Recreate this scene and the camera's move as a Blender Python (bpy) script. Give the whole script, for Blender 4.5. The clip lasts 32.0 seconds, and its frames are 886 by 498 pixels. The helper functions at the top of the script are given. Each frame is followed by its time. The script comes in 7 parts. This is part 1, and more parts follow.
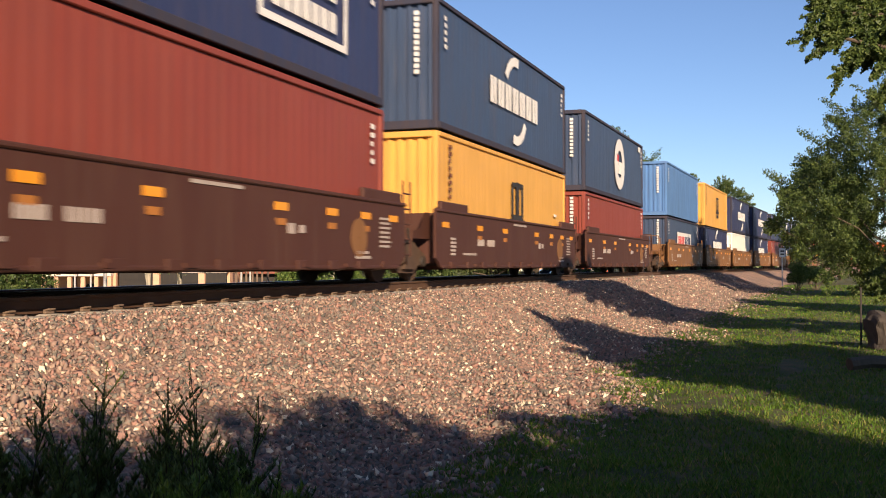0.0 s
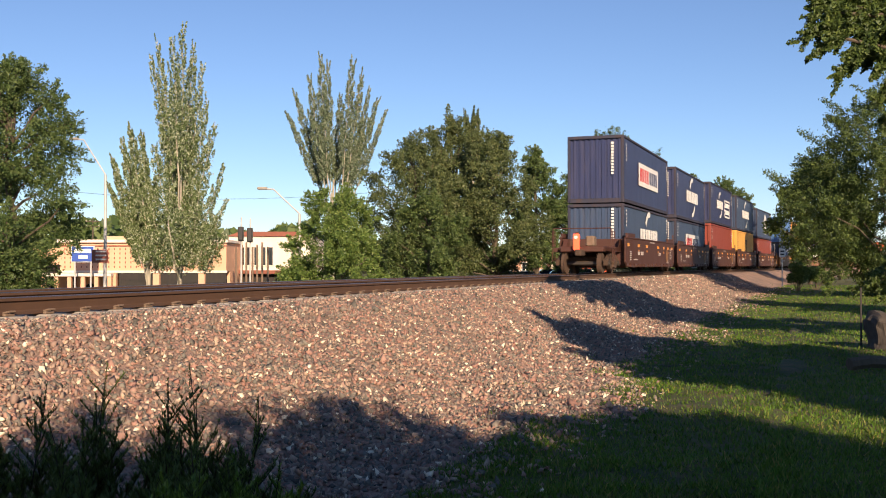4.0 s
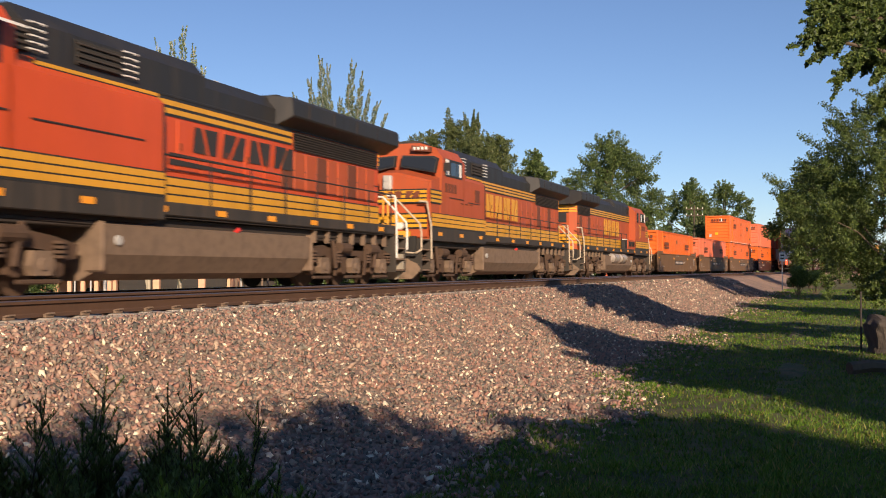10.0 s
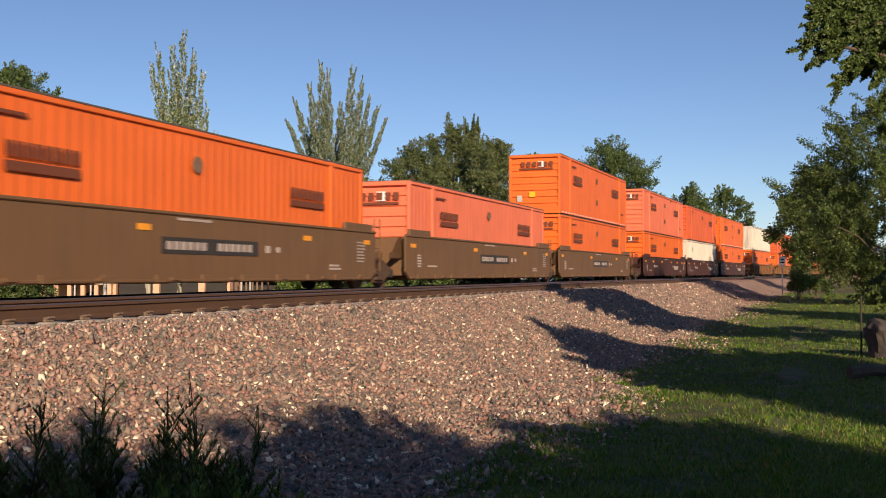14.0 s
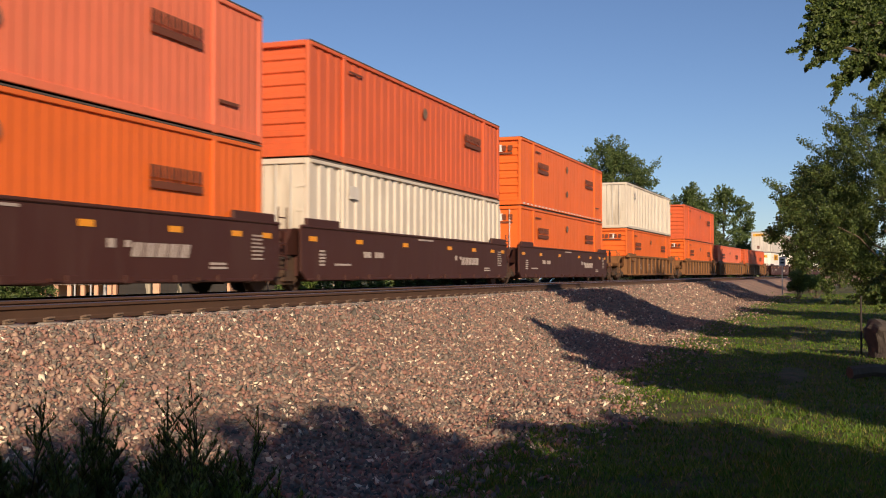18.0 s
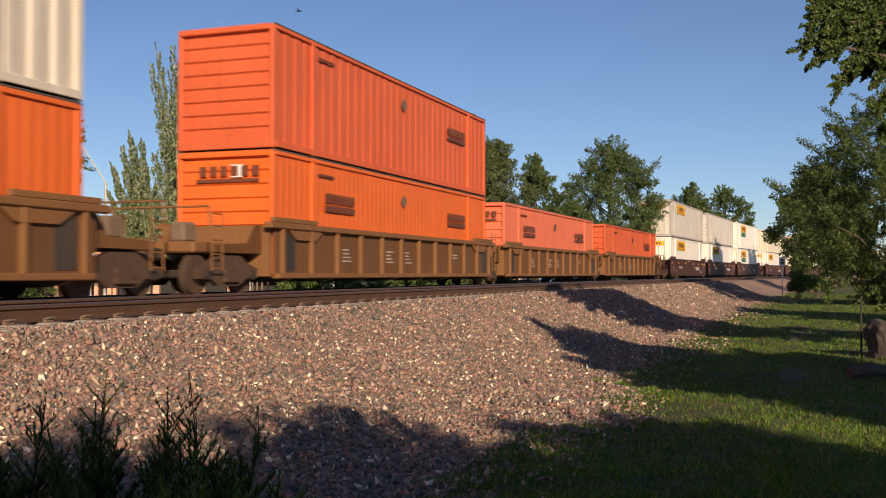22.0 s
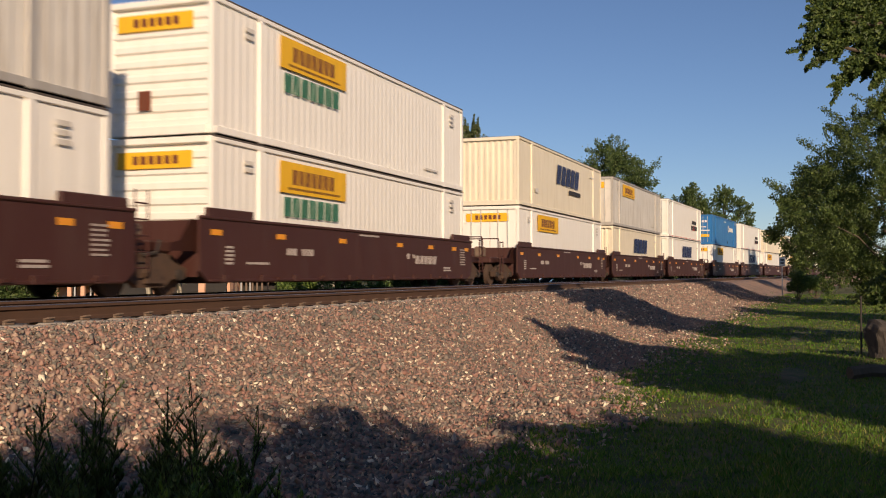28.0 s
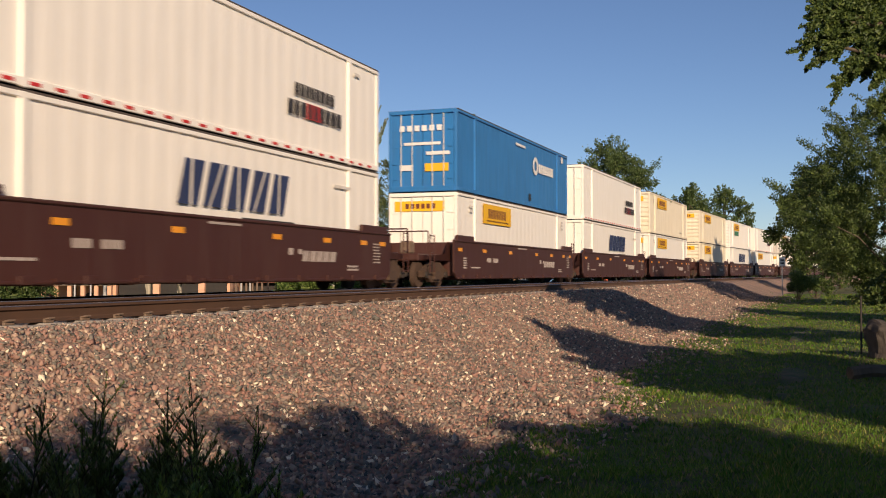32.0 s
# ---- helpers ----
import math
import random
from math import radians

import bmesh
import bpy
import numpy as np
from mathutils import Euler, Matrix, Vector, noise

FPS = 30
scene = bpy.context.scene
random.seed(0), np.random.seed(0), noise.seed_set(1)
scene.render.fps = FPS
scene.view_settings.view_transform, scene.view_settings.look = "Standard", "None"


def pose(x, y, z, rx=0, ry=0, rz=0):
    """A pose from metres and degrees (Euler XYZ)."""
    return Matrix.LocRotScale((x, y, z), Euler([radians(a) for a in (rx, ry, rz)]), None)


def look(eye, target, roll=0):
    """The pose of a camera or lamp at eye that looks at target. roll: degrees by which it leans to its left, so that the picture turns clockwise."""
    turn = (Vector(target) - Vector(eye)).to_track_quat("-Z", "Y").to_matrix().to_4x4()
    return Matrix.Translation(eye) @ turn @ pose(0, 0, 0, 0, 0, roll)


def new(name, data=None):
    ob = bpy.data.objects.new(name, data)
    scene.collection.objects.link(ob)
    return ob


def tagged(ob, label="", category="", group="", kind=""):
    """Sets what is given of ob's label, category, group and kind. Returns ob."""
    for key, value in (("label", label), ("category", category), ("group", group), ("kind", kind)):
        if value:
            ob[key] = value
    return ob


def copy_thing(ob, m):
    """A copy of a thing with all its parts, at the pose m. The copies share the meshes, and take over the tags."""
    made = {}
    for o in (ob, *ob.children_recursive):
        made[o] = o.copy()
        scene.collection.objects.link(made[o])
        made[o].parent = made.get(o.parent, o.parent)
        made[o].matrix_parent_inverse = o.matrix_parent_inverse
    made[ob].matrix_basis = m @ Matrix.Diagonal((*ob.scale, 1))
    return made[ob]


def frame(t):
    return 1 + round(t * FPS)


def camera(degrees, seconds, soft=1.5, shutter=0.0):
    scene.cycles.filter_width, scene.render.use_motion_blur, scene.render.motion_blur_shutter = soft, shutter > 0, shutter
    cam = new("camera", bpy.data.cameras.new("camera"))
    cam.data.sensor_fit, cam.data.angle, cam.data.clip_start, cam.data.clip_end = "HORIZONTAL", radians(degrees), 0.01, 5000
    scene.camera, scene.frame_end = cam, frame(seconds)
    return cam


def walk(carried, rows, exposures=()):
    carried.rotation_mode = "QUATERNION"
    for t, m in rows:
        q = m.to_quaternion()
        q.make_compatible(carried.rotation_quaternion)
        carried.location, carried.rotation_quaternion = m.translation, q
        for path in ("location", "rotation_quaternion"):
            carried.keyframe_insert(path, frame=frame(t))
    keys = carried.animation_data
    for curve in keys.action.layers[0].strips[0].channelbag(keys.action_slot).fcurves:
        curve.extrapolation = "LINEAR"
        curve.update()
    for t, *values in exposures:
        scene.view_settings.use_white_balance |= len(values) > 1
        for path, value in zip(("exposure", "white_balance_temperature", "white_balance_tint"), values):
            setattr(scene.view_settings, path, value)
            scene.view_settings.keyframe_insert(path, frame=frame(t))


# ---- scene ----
# ---- camera ----
# The near track's centre line is an arc of wide radius that bends to the right (towards -y);
# z = 0 is the top of its rails, x = 0 the point abreast of the camera.
KAPPA = 0.843e-3
FAR_TRACK = 4.08
EYE = (0.0, -8.636, 0.34)
HEADING = 18.64
cam = camera(46.863, 32.0, soft=1.0, shutter=0.3)
TILT = ((0, 0.91), (3.5, 0.91), (5.5, 1.005), (6, 1.046), (6.5, 1.09), (7.5, 1.131), (10, 1.141), (10.5, 1.194),
        (11.5, 1.235), (12, 1.289), (13, 1.353), (16.5, 1.384), (32, 1.41))
walk(cam, [(t, pose(*EYE, 90 + a, 0, HEADING - 90)) for t, a in TILT],
     exposures=[(t, e, 7150, 20) for t, e in ((0, 0.52), (6, 0.47), (9, 0.3), (12, 0.34), (14, 0.19), (19, 0.02), (25, -0.05), (28, -0.2), (32, -0.08))])

# ---- light ----
SUN_AZ, SUN_EL = 32.0, 20.3
SUN_DIR = Vector((-math.cos(radians(SUN_AZ)) * math.cos(radians(SUN_EL)),
                  -math.sin(radians(SUN_AZ)) * math.cos(radians(SUN_EL)), math.sin(radians(SUN_EL))))
world = bpy.data.worlds.new("sky")
scene.world = world
world.use_nodes = True
wn = world.node_tree.nodes
sky = wn.new("ShaderNodeTexSky")
sky.sky_type = "NISHITA"
sky.sun_disc = False
sky.sun_elevation = radians(SUN_EL)
sky.sun_rotation = math.atan2(SUN_DIR.x, SUN_DIR.y)
sky.altitude = 2000
sky.air_density, sky.dust_density, sky.ozone_density = 1.1, 0.1, 5.2
wn["Background"].inputs["Strength"].default_value = 0.095
world.node_tree.links.new(sky.outputs[0], wn["Background"].inputs[0])
sun_data = bpy.data.lights.new("sun", "SUN")
sun_data.energy, sun_data.angle, sun_data.color = 5.2, radians(0.5), (1.0, 0.84, 0.62)
sun = new("sun", sun_data)
sun.matrix_world = look(SUN_DIR * 100, (0, 0, 0))


# ---- materials ----
def links_of(m):
    return m.node_tree.nodes, m.node_tree.links


def paint(name, color, rough=0.5, metal=0.0, dirt=0.25, dirt_color=(0.12, 0.08, 0.05), scale=1.0, streak=True,
          bump=0.05, fine=30.0, vary=(0.82, 1.16)):
    """Painted or bare surface with broad fading, run-down streaks and fine grain, in the thing's own space."""
    m = bpy.data.materials.new(name)
    m.use_nodes = True
    n, l = links_of(m)
    b = n["Principled BSDF"]
    tc = n.new("ShaderNodeTexCoord")
    mp = n.new("ShaderNodeMapping")
    mp.inputs["Scale"].default_value = (3.0 * scale, 3.0 * scale, 0.35 * scale) if streak else (scale, scale, scale)
    l.new(tc.outputs["Object"], mp.inputs[0])
    n1 = n.new("ShaderNodeTexNoise")
    n1.inputs["Scale"].default_value = 1.6
    n1.inputs["Detail"].default_value = 6
    l.new(mp.outputs[0], n1.inputs["Vector"])
    r = n.new("ShaderNodeValToRGB")
    r.color_ramp.elements[0].position, r.color_ramp.elements[1].position = 0.45, 0.8
    l.new(n1.outputs[0], r.inputs[0])
    mul = n.new("ShaderNodeMath")
    mul.operation = "MULTIPLY"
    mul.inputs[1].default_value = dirt
    l.new(r.outputs[0], mul.inputs[0])
    n2 = n.new("ShaderNodeTexNoise")
    n2.inputs["Scale"].default_value = 0.7
    n2.inputs["Detail"].default_value = 4
    l.new(tc.outputs["Object"], n2.inputs["Vector"])
    hs = n.new("ShaderNodeHueSaturation")
    hs.inputs["Color"].default_value = (*color, 1)
    mr = n.new("ShaderNodeMapRange")
    mr.inputs["To Min"].default_value, mr.inputs["To Max"].default_value = vary
    l.new(n2.outputs[0], mr.inputs[0])
    l.new(mr.outputs[0], hs.inputs["Value"])
    mix = n.new("ShaderNodeMix")
    mix.data_type = "RGBA"
    mix.inputs[7].default_value = (*dirt_color, 1)
    l.new(mul.outputs[0], mix.inputs[0])
    l.new(hs.outputs[0], mix.inputs[6])
    l.new(mix.outputs[2], b.inputs["Base Color"])
    b.inputs["Metallic"].default_value = metal
    rr = n.new("ShaderNodeMapRange")
    rr.inputs["To Min"].default_value, rr.inputs["To Max"].default_value = rough - 0.08, min(1, rough + 0.2)
    l.new(n1.outputs[0], rr.inputs[0])
    l.new(rr.outputs[0], b.inputs["Roughness"])
    if bump:
        n3 = n.new("ShaderNodeTexNoise")
        n3.inputs["Scale"].default_value = fine
        n3.inputs["Detail"].default_value = 3
        l.new(tc.outputs["Object"], n3.inputs["Vector"])
        bp = n.new("ShaderNodeBump")
        bp.inputs["Strength"].default_value = bump
        bp.inputs["Distance"].default_value = 0.02
        l.new(n3.outputs[0], bp.inputs["Height"])
        l.new(bp.outputs[0], b.inputs["Normal"])
    return m


def island(name, stops, rough=0.8, translucent=0.0, object_random=False, spread=0.0):
    """Many loose pieces in one mesh (or many like objects), each with a colour of its own from the stops."""
    m = bpy.data.materials.new(name)
    m.use_nodes = True
    n, l = links_of(m)
    b = n["Principled BSDF"]
    if object_random:
        src = n.new("ShaderNodeObjectInfo").outputs["Random"]
    else:
        src = n.new("ShaderNodeNewGeometry").outputs["Random Per Island"]
    r = n.new("ShaderNodeValToRGB")
    e = r.color_ramp.elements
    while len(e) < len(stops):
        e.new(0.5)
    for el, (p, c) in zip(e, stops):
        el.position, el.color = p, (*c, 1)
    l.new(src, r.inputs[0])
    col = r.outputs[0]
    if spread:
        tc = n.new("ShaderNodeTexCoord")
        nz = n.new("ShaderNodeTexNoise")
        nz.inputs["Scale"].default_value = spread
        l.new(tc.outputs["Object"], nz.inputs["Vector"])
        mr = n.new("ShaderNodeMapRange")
        mr.inputs["To Min"].default_value, mr.inputs["To Max"].default_value = 0.55, 1.45
        l.new(nz.outputs[0], mr.inputs[0])
        hs = n.new("ShaderNodeHueSaturation")
        l.new(mr.outputs[0], hs.inputs["Value"])
        l.new(col, hs.inputs["Color"])
        col = hs.outputs[0]
    l.new(col, b.inputs["Base Color"])
    b.inputs["Roughness"].default_value = rough
    if translucent:
        t = n.new("ShaderNodeBsdfTranslucent")
        l.new(col, t.inputs[0])
        mx = n.new("ShaderNodeMixShader")
        mx.inputs[0].default_value = translucent
        l.new(b.outputs[0], mx.inputs[1])
        l.new(t.outputs[0], mx.inputs[2])
        l.new(mx.outputs[0], n["Material Output"].inputs[0])
    return m


def glow(name, color, strength):
    m = bpy.data.materials.new(name)
    m.use_nodes = True
    b = m.node_tree.nodes["Principled BSDF"]
    b.inputs["Base Color"].default_value = (*color, 1)
    b.inputs["Emission Color"].default_value = (*color, 1)
    b.inputs["Emission Strength"].default_value = strength
    return m


def glass(name, tint):
    m = bpy.data.materials.new(name)
    m.use_nodes = True
    b = m.node_tree.nodes["Principled BSDF"]
    b.inputs["Base Color"].default_value = (*tint, 1)
    b.inputs["Roughness"].default_value = 0.06
    b.inputs["Specular IOR Level"].default_value = 0.8
    return m


def ground_mix(name, a, b_, c, scale1, scale2, bump):
    """Soil or turf: three colours mixed by noise at two scales, with relief."""
    m = bpy.data.materials.new(name)
    m.use_nodes = True
    n, l = links_of(m)
    tc = n.new("ShaderNodeTexCoord")
    n1, n2 = n.new("ShaderNodeTexNoise"), n.new("ShaderNodeTexNoise")
    for node, s in ((n1, scale1), (n2, scale2)):
        node.inputs["Scale"].default_value = s
        node.inputs["Detail"].default_value = 8
        l.new(tc.outputs["Object"], node.inputs["Vector"])
    r1, r2 = n.new("ShaderNodeValToRGB"), n.new("ShaderNodeValToRGB")
    r1.color_ramp.elements[0].position, r1.color_ramp.elements[1].position = 0.42, 0.6
    r1.color_ramp.elements[0].color, r1.color_ramp.elements[1].color = (*a, 1), (*b_, 1)
    r2.color_ramp.elements[0].position, r2.color_ramp.elements[1].position = 0.5, 0.72
    l.new(n1.outputs[0], r1.inputs[0])
    l.new(n2.outputs[0], r2.inputs[0])
    mix = n.new("ShaderNodeMix")
    mix.data_type = "RGBA"
    mix.inputs[7].default_value = (*c, 1)
    l.new(r2.outputs[0], mix.inputs[0])
    l.new(r1.outputs[0], mix.inputs[6])
    l.new(mix.outputs[2], n["Principled BSDF"].inputs["Base Color"])
    n["Principled BSDF"].inputs["Roughness"].default_value = 0.95
    bp = n.new("ShaderNodeBump")
    bp.inputs["Strength"].default_value = bump
    bp.inputs["Distance"].default_value = 0.05
    l.new(n2.outputs[0], bp.inputs["Height"])
    l.new(bp.outputs[0], n["Principled BSDF"].inputs["Normal"])
    return m


M = {
    "orange": paint("orange_paint", (0.8, 0.153, 0.024), 0.45, dirt=0.18, dirt_color=(0.35, 0.09, 0.03)),
    "orange_faded": paint("faded_orange_paint", (0.79, 0.185, 0.092), 0.55, dirt=0.3, dirt_color=(0.4, 0.14, 0.07)),
    "orange_red": paint("red_orange_paint", (0.68, 0.125, 0.04), 0.5, dirt=0.3, dirt_color=(0.3, 0.08, 0.04)),
    "white_old": paint("aged_white_paint", (0.66, 0.6, 0.5), 0.5, dirt=0.3, dirt_color=(0.35, 0.27, 0.17)),
    "white": paint("white_paint", (0.92, 0.88, 0.79), 0.4, dirt=0.12, dirt_color=(0.5, 0.42, 0.3), vary=(0.94, 1.04)),
    "white_grimy": paint("grimy_white_paint", (0.62, 0.57, 0.47), 0.6, dirt=0.85, dirt_color=(0.24, 0.19, 0.12)),
    "cream": paint("cream_paint", (0.82, 0.74, 0.57), 0.5, dirt=0.22, dirt_color=(0.45, 0.34, 0.2), vary=(0.9, 1.08)),
    "silver": paint("weathered_silver", (0.72, 0.68, 0.6), 0.42, dirt=0.55, dirt_color=(0.33, 0.26, 0.18)),
    "navy": paint("navy_paint", (0.028, 0.038, 0.1), 0.45, dirt=0.25, dirt_color=(0.12, 0.1, 0.12)),
    "blue": paint("steel_blue_paint", (0.04, 0.068, 0.127), 0.45, dirt=0.25, dirt_color=(0.14, 0.12, 0.12)),
    "light_blue": paint("light_blue_paint", (0.085, 0.21, 0.44), 0.45, dirt=0.25),
    "sky_blue": paint("sky_blue_paint", (0.02, 0.18, 0.45), 0.4, dirt=0.15),
    "red": paint("brick_red_paint", (0.26, 0.05, 0.031), 0.5, dirt=0.25, dirt_color=(0.25, 0.1, 0.08)),
    "yellow": paint("yellow_paint", (0.72, 0.38, 0.085), 0.5, dirt=0.2, dirt_color=(0.4, 0.22, 0.06)),
    "well_brown": paint("grey_brown_paint", (0.155, 0.083, 0.038), 0.6, dirt=0.35, dirt_color=(0.1, 0.07, 0.05)),
    "well_maroon": paint("maroon_paint", (0.06, 0.018, 0.012), 0.55, dirt=0.3, dirt_color=(0.1, 0.06, 0.05)),
    "well_red": paint("oxide_red_paint", (0.07, 0.023, 0.014), 0.6, dirt=0.35, dirt_color=(0.11, 0.06, 0.04)),
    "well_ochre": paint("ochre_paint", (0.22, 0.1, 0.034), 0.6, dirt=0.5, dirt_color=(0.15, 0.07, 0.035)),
    # the same ochre with the shade between the ribs put into its colour
    "well_ochre_shaded": paint("shaded_ochre_paint", (0.15, 0.066, 0.023), 0.65, dirt=0.4, dirt_color=(0.07, 0.033, 0.016)),
    "truck_brown": paint("rusty_truck_frame", (0.09, 0.052, 0.032), 0.8, 0.1, dirt=0.5, dirt_color=(0.04, 0.03, 0.025), streak=False, scale=3),
    "rust": paint("rusty_steel", (0.085, 0.05, 0.032), 0.8, 0.1, dirt=0.5, dirt_color=(0.05, 0.035, 0.03), streak=False, scale=4),
    "dark_steel": paint("greasy_dark_steel", (0.045, 0.036, 0.03), 0.65, 0.2, dirt=0.4, dirt_color=(0.09, 0.06, 0.04), streak=False, scale=3),
    "dusty_steel": paint("dusty_steel", (0.2, 0.138, 0.095), 0.75, 0.1, dirt=0.5, dirt_color=(0.06, 0.045, 0.035), streak=False, scale=3),
    "black": paint("black_paint", (0.022, 0.022, 0.022), 0.5, dirt=0.3, dirt_color=(0.07, 0.06, 0.05)),
    "grey_frame": paint("dark_grey_frame_paint", (0.036, 0.031, 0.026), 0.6, dirt=0.4, dirt_color=(0.14, 0.1, 0.07)),
    "loco_orange": paint("locomotive_orange", (0.58, 0.075, 0.014), 0.35, dirt=0.15, dirt_color=(0.3, 0.07, 0.03)),
    "loco_orange_worn": paint("worn_locomotive_orange", (0.42, 0.08, 0.024), 0.5, dirt=0.35, dirt_color=(0.25, 0.08, 0.04)),
    "roof_dark": paint("dark_roof_edge", (0.09, 0.075, 0.065), 0.8, 0.1, dirt=0.5, dirt_color=(0.18, 0.12, 0.08), streak=False, scale=2),
    "rust_post": paint("rusty_navy_posts", (0.03, 0.032, 0.055), 0.7, dirt=0.6, dirt_color=(0.09, 0.05, 0.03)),
    "silver_post": paint("dull_aluminium_posts", (0.5, 0.47, 0.42), 0.5, 0.2, dirt=0.4, dirt_color=(0.25, 0.2, 0.15)),
    "amber_dull": paint("dull_amber_mark", (0.42, 0.16, 0.03), 0.5, dirt=0.3, bump=0),
    "stencil": paint("grey_white_stencil", (0.42, 0.36, 0.32), 0.7, dirt=0.4, dirt_color=(0.15, 0.08, 0.06), bump=0),
    "air_tank": paint("dull_silver_tank", (0.55, 0.5, 0.44), 0.38, 0.5, dirt=0.5, dirt_color=(0.27, 0.2, 0.14), streak=False, scale=2),
    "rail_cream": paint("grimy_cream_rail", (0.5, 0.42, 0.32), 0.7, dirt=0.5, dirt_color=(0.2, 0.14, 0.09), streak=False, scale=5, bump=0),
    "plough": paint("dusty_cream_plough", (0.4, 0.36, 0.29), 0.7, dirt=0.5, dirt_color=(0.2, 0.15, 0.1), streak=False, scale=2),
    "loco_yellow": paint("stripe_yellow", (0.66, 0.32, 0.025), 0.4, dirt=0.2, dirt_color=(0.3, 0.16, 0.04)),
    "mark_white": paint("white_marking", (0.75, 0.74, 0.7), 0.6, dirt=0.2, dirt_color=(0.35, 0.3, 0.25), bump=0),
    "mark_black": paint("black_marking", (0.03, 0.028, 0.028), 0.6, dirt=0.2, bump=0),
    "mark_green": paint("green_marking", (0.03, 0.17, 0.1), 0.6, dirt=0.2, bump=0),
    "mark_blue": paint("blue_marking", (0.022, 0.04, 0.11), 0.6, dirt=0.2, bump=0),
    "mark_red": paint("red_marking", (0.6, 0.03, 0.03), 0.6, dirt=0.2, bump=0),
    "mark_brown": paint("dark_brown_marking", (0.16, 0.045, 0.02), 0.6, dirt=0.2, bump=0),
    "mark_yellow": paint("yellow_marking", (0.85, 0.47, 0.02), 0.55, dirt=0.15, bump=0),
    "amber": paint("amber_reflector", (0.85, 0.33, 0.02), 0.3, dirt=0.2, bump=0),
    "rail_side": paint("rusty_rail", (0.105, 0.055, 0.032), 0.7, 0.2, dirt=0.4, dirt_color=(0.04, 0.025, 0.02), streak=False, scale=2),
    "rail_top": paint("polished_rail_head", (0.32, 0.31, 0.31), 0.28, 0.9, dirt=0.2, streak=False, bump=0),
    "concrete": paint("weathered_concrete", (0.34, 0.31, 0.27), 0.85, dirt=0.4, dirt_color=(0.15, 0.12, 0.09), streak=False, scale=4),
    "stucco": paint("tan_stucco", (0.72, 0.41, 0.265), 0.9, dirt=0.12, dirt_color=(0.4, 0.27, 0.18), streak=False, scale=0.5, bump=0.2),
    "stucco_white": paint("pale_stucco", (0.76, 0.66, 0.56), 0.9, dirt=0.12, dirt_color=(0.4, 0.32, 0.25), streak=False, scale=0.5, bump=0.2),
    "sign_brown": paint("brown_sign_face", (0.3, 0.08, 0.05), 0.4, dirt=0.1, bump=0),
    "roof_trim": paint("red_brown_trim", (0.25, 0.08, 0.05), 0.7, dirt=0.2),
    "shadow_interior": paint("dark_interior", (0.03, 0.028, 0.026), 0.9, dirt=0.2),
    "galvanised": paint("galvanised_steel", (0.5, 0.5, 0.48), 0.5, 0.15, dirt=0.2, streak=False, bump=0),
    "asphalt": paint("asphalt", (0.05, 0.048, 0.046), 0.9, dirt=0.2, streak=False, scale=0.3, bump=0.3),
    "bark": paint("brown_bark", (0.11, 0.085, 0.06), 0.95, dirt=0.5, dirt_color=(0.04, 0.03, 0.02), scale=3, bump=0.6, fine=14),
    "pale_bark": paint("pale_poplar_bark", (0.42, 0.38, 0.3), 0.9, dirt=0.4, dirt_color=(0.12, 0.1, 0.07), scale=3, bump=0.3, fine=14),
    "glass": glass("dark_window_glass", (0.02, 0.025, 0.03)),
    "headlight": glow("lit_headlight", (1.0, 0.93, 0.78), 2.5),
    "tail_light": glow("lit_red_marker", (1.0, 0.1, 0.04), 1.2),
    "signal_red": paint("red_lens", (0.4, 0.02, 0.02), 0.2, dirt=0, bump=0),
    "sign_blue": paint("blue_sign_face", (0.03, 0.09, 0.4), 0.4, dirt=0.1, bump=0),
    # weathered rock, its colour darkened to stand in for tree shade
    "boulder": paint("shaded_weathered_rock", (0.06, 0.05, 0.042), 0.95, dirt=0.5, dirt_color=(0.12, 0.1, 0.08), streak=False, scale=5, bump=0.6, fine=12),
    "weed_stem": paint("dark_weed_stem", (0.035, 0.028, 0.018), 0.8, dirt=0.3, bump=0),
    "dry_grass": island("dry_grass_blades", [(0.0, (0.12, 0.06, 0.025)), (0.6, (0.22, 0.12, 0.05)), (1.0, (0.33, 0.22, 0.1))], 0.8, 0.2),
    "weed_bright": island("bright_weed_leaves", [(0.0, (0.08, 0.15, 0.015)), (0.6, (0.15, 0.26, 0.03)), (1.0, (0.25, 0.36, 0.06))], 0.55, 0.3),
    "ballast": ground_mix("ballast_bed", (0.26, 0.175, 0.132), (0.36, 0.23, 0.17), (0.18, 0.135, 0.105), 0.6, 18.0, 0.9),
    "turf": ground_mix("turf_soil", (0.04, 0.052, 0.012), (0.075, 0.085, 0.02), (0.15, 0.1, 0.05), 0.35, 3.0, 0.6),
    "stones": island("crushed_stone", [(0.0, (0.08, 0.073, 0.062)), (0.2, (0.21, 0.19, 0.155)), (0.38, (0.3, 0.155, 0.118)), (0.56, (0.39, 0.232, 0.178)), (0.7, (0.165, 0.152, 0.126)), (0.86, (0.43, 0.29, 0.215)), (0.955, (0.5, 0.38, 0.27)), (0.978, (0.86, 0.74, 0.55))], 0.85),
    "grass": island("grass_blades", [(0.0, (0.04, 0.1, 0.008)), (0.6, (0.095, 0.205, 0.014)), (0.88, (0.16, 0.215, 0.03)), (1.0, (0.36, 0.27, 0.09))], 0.6, 0.3, spread=0.55),
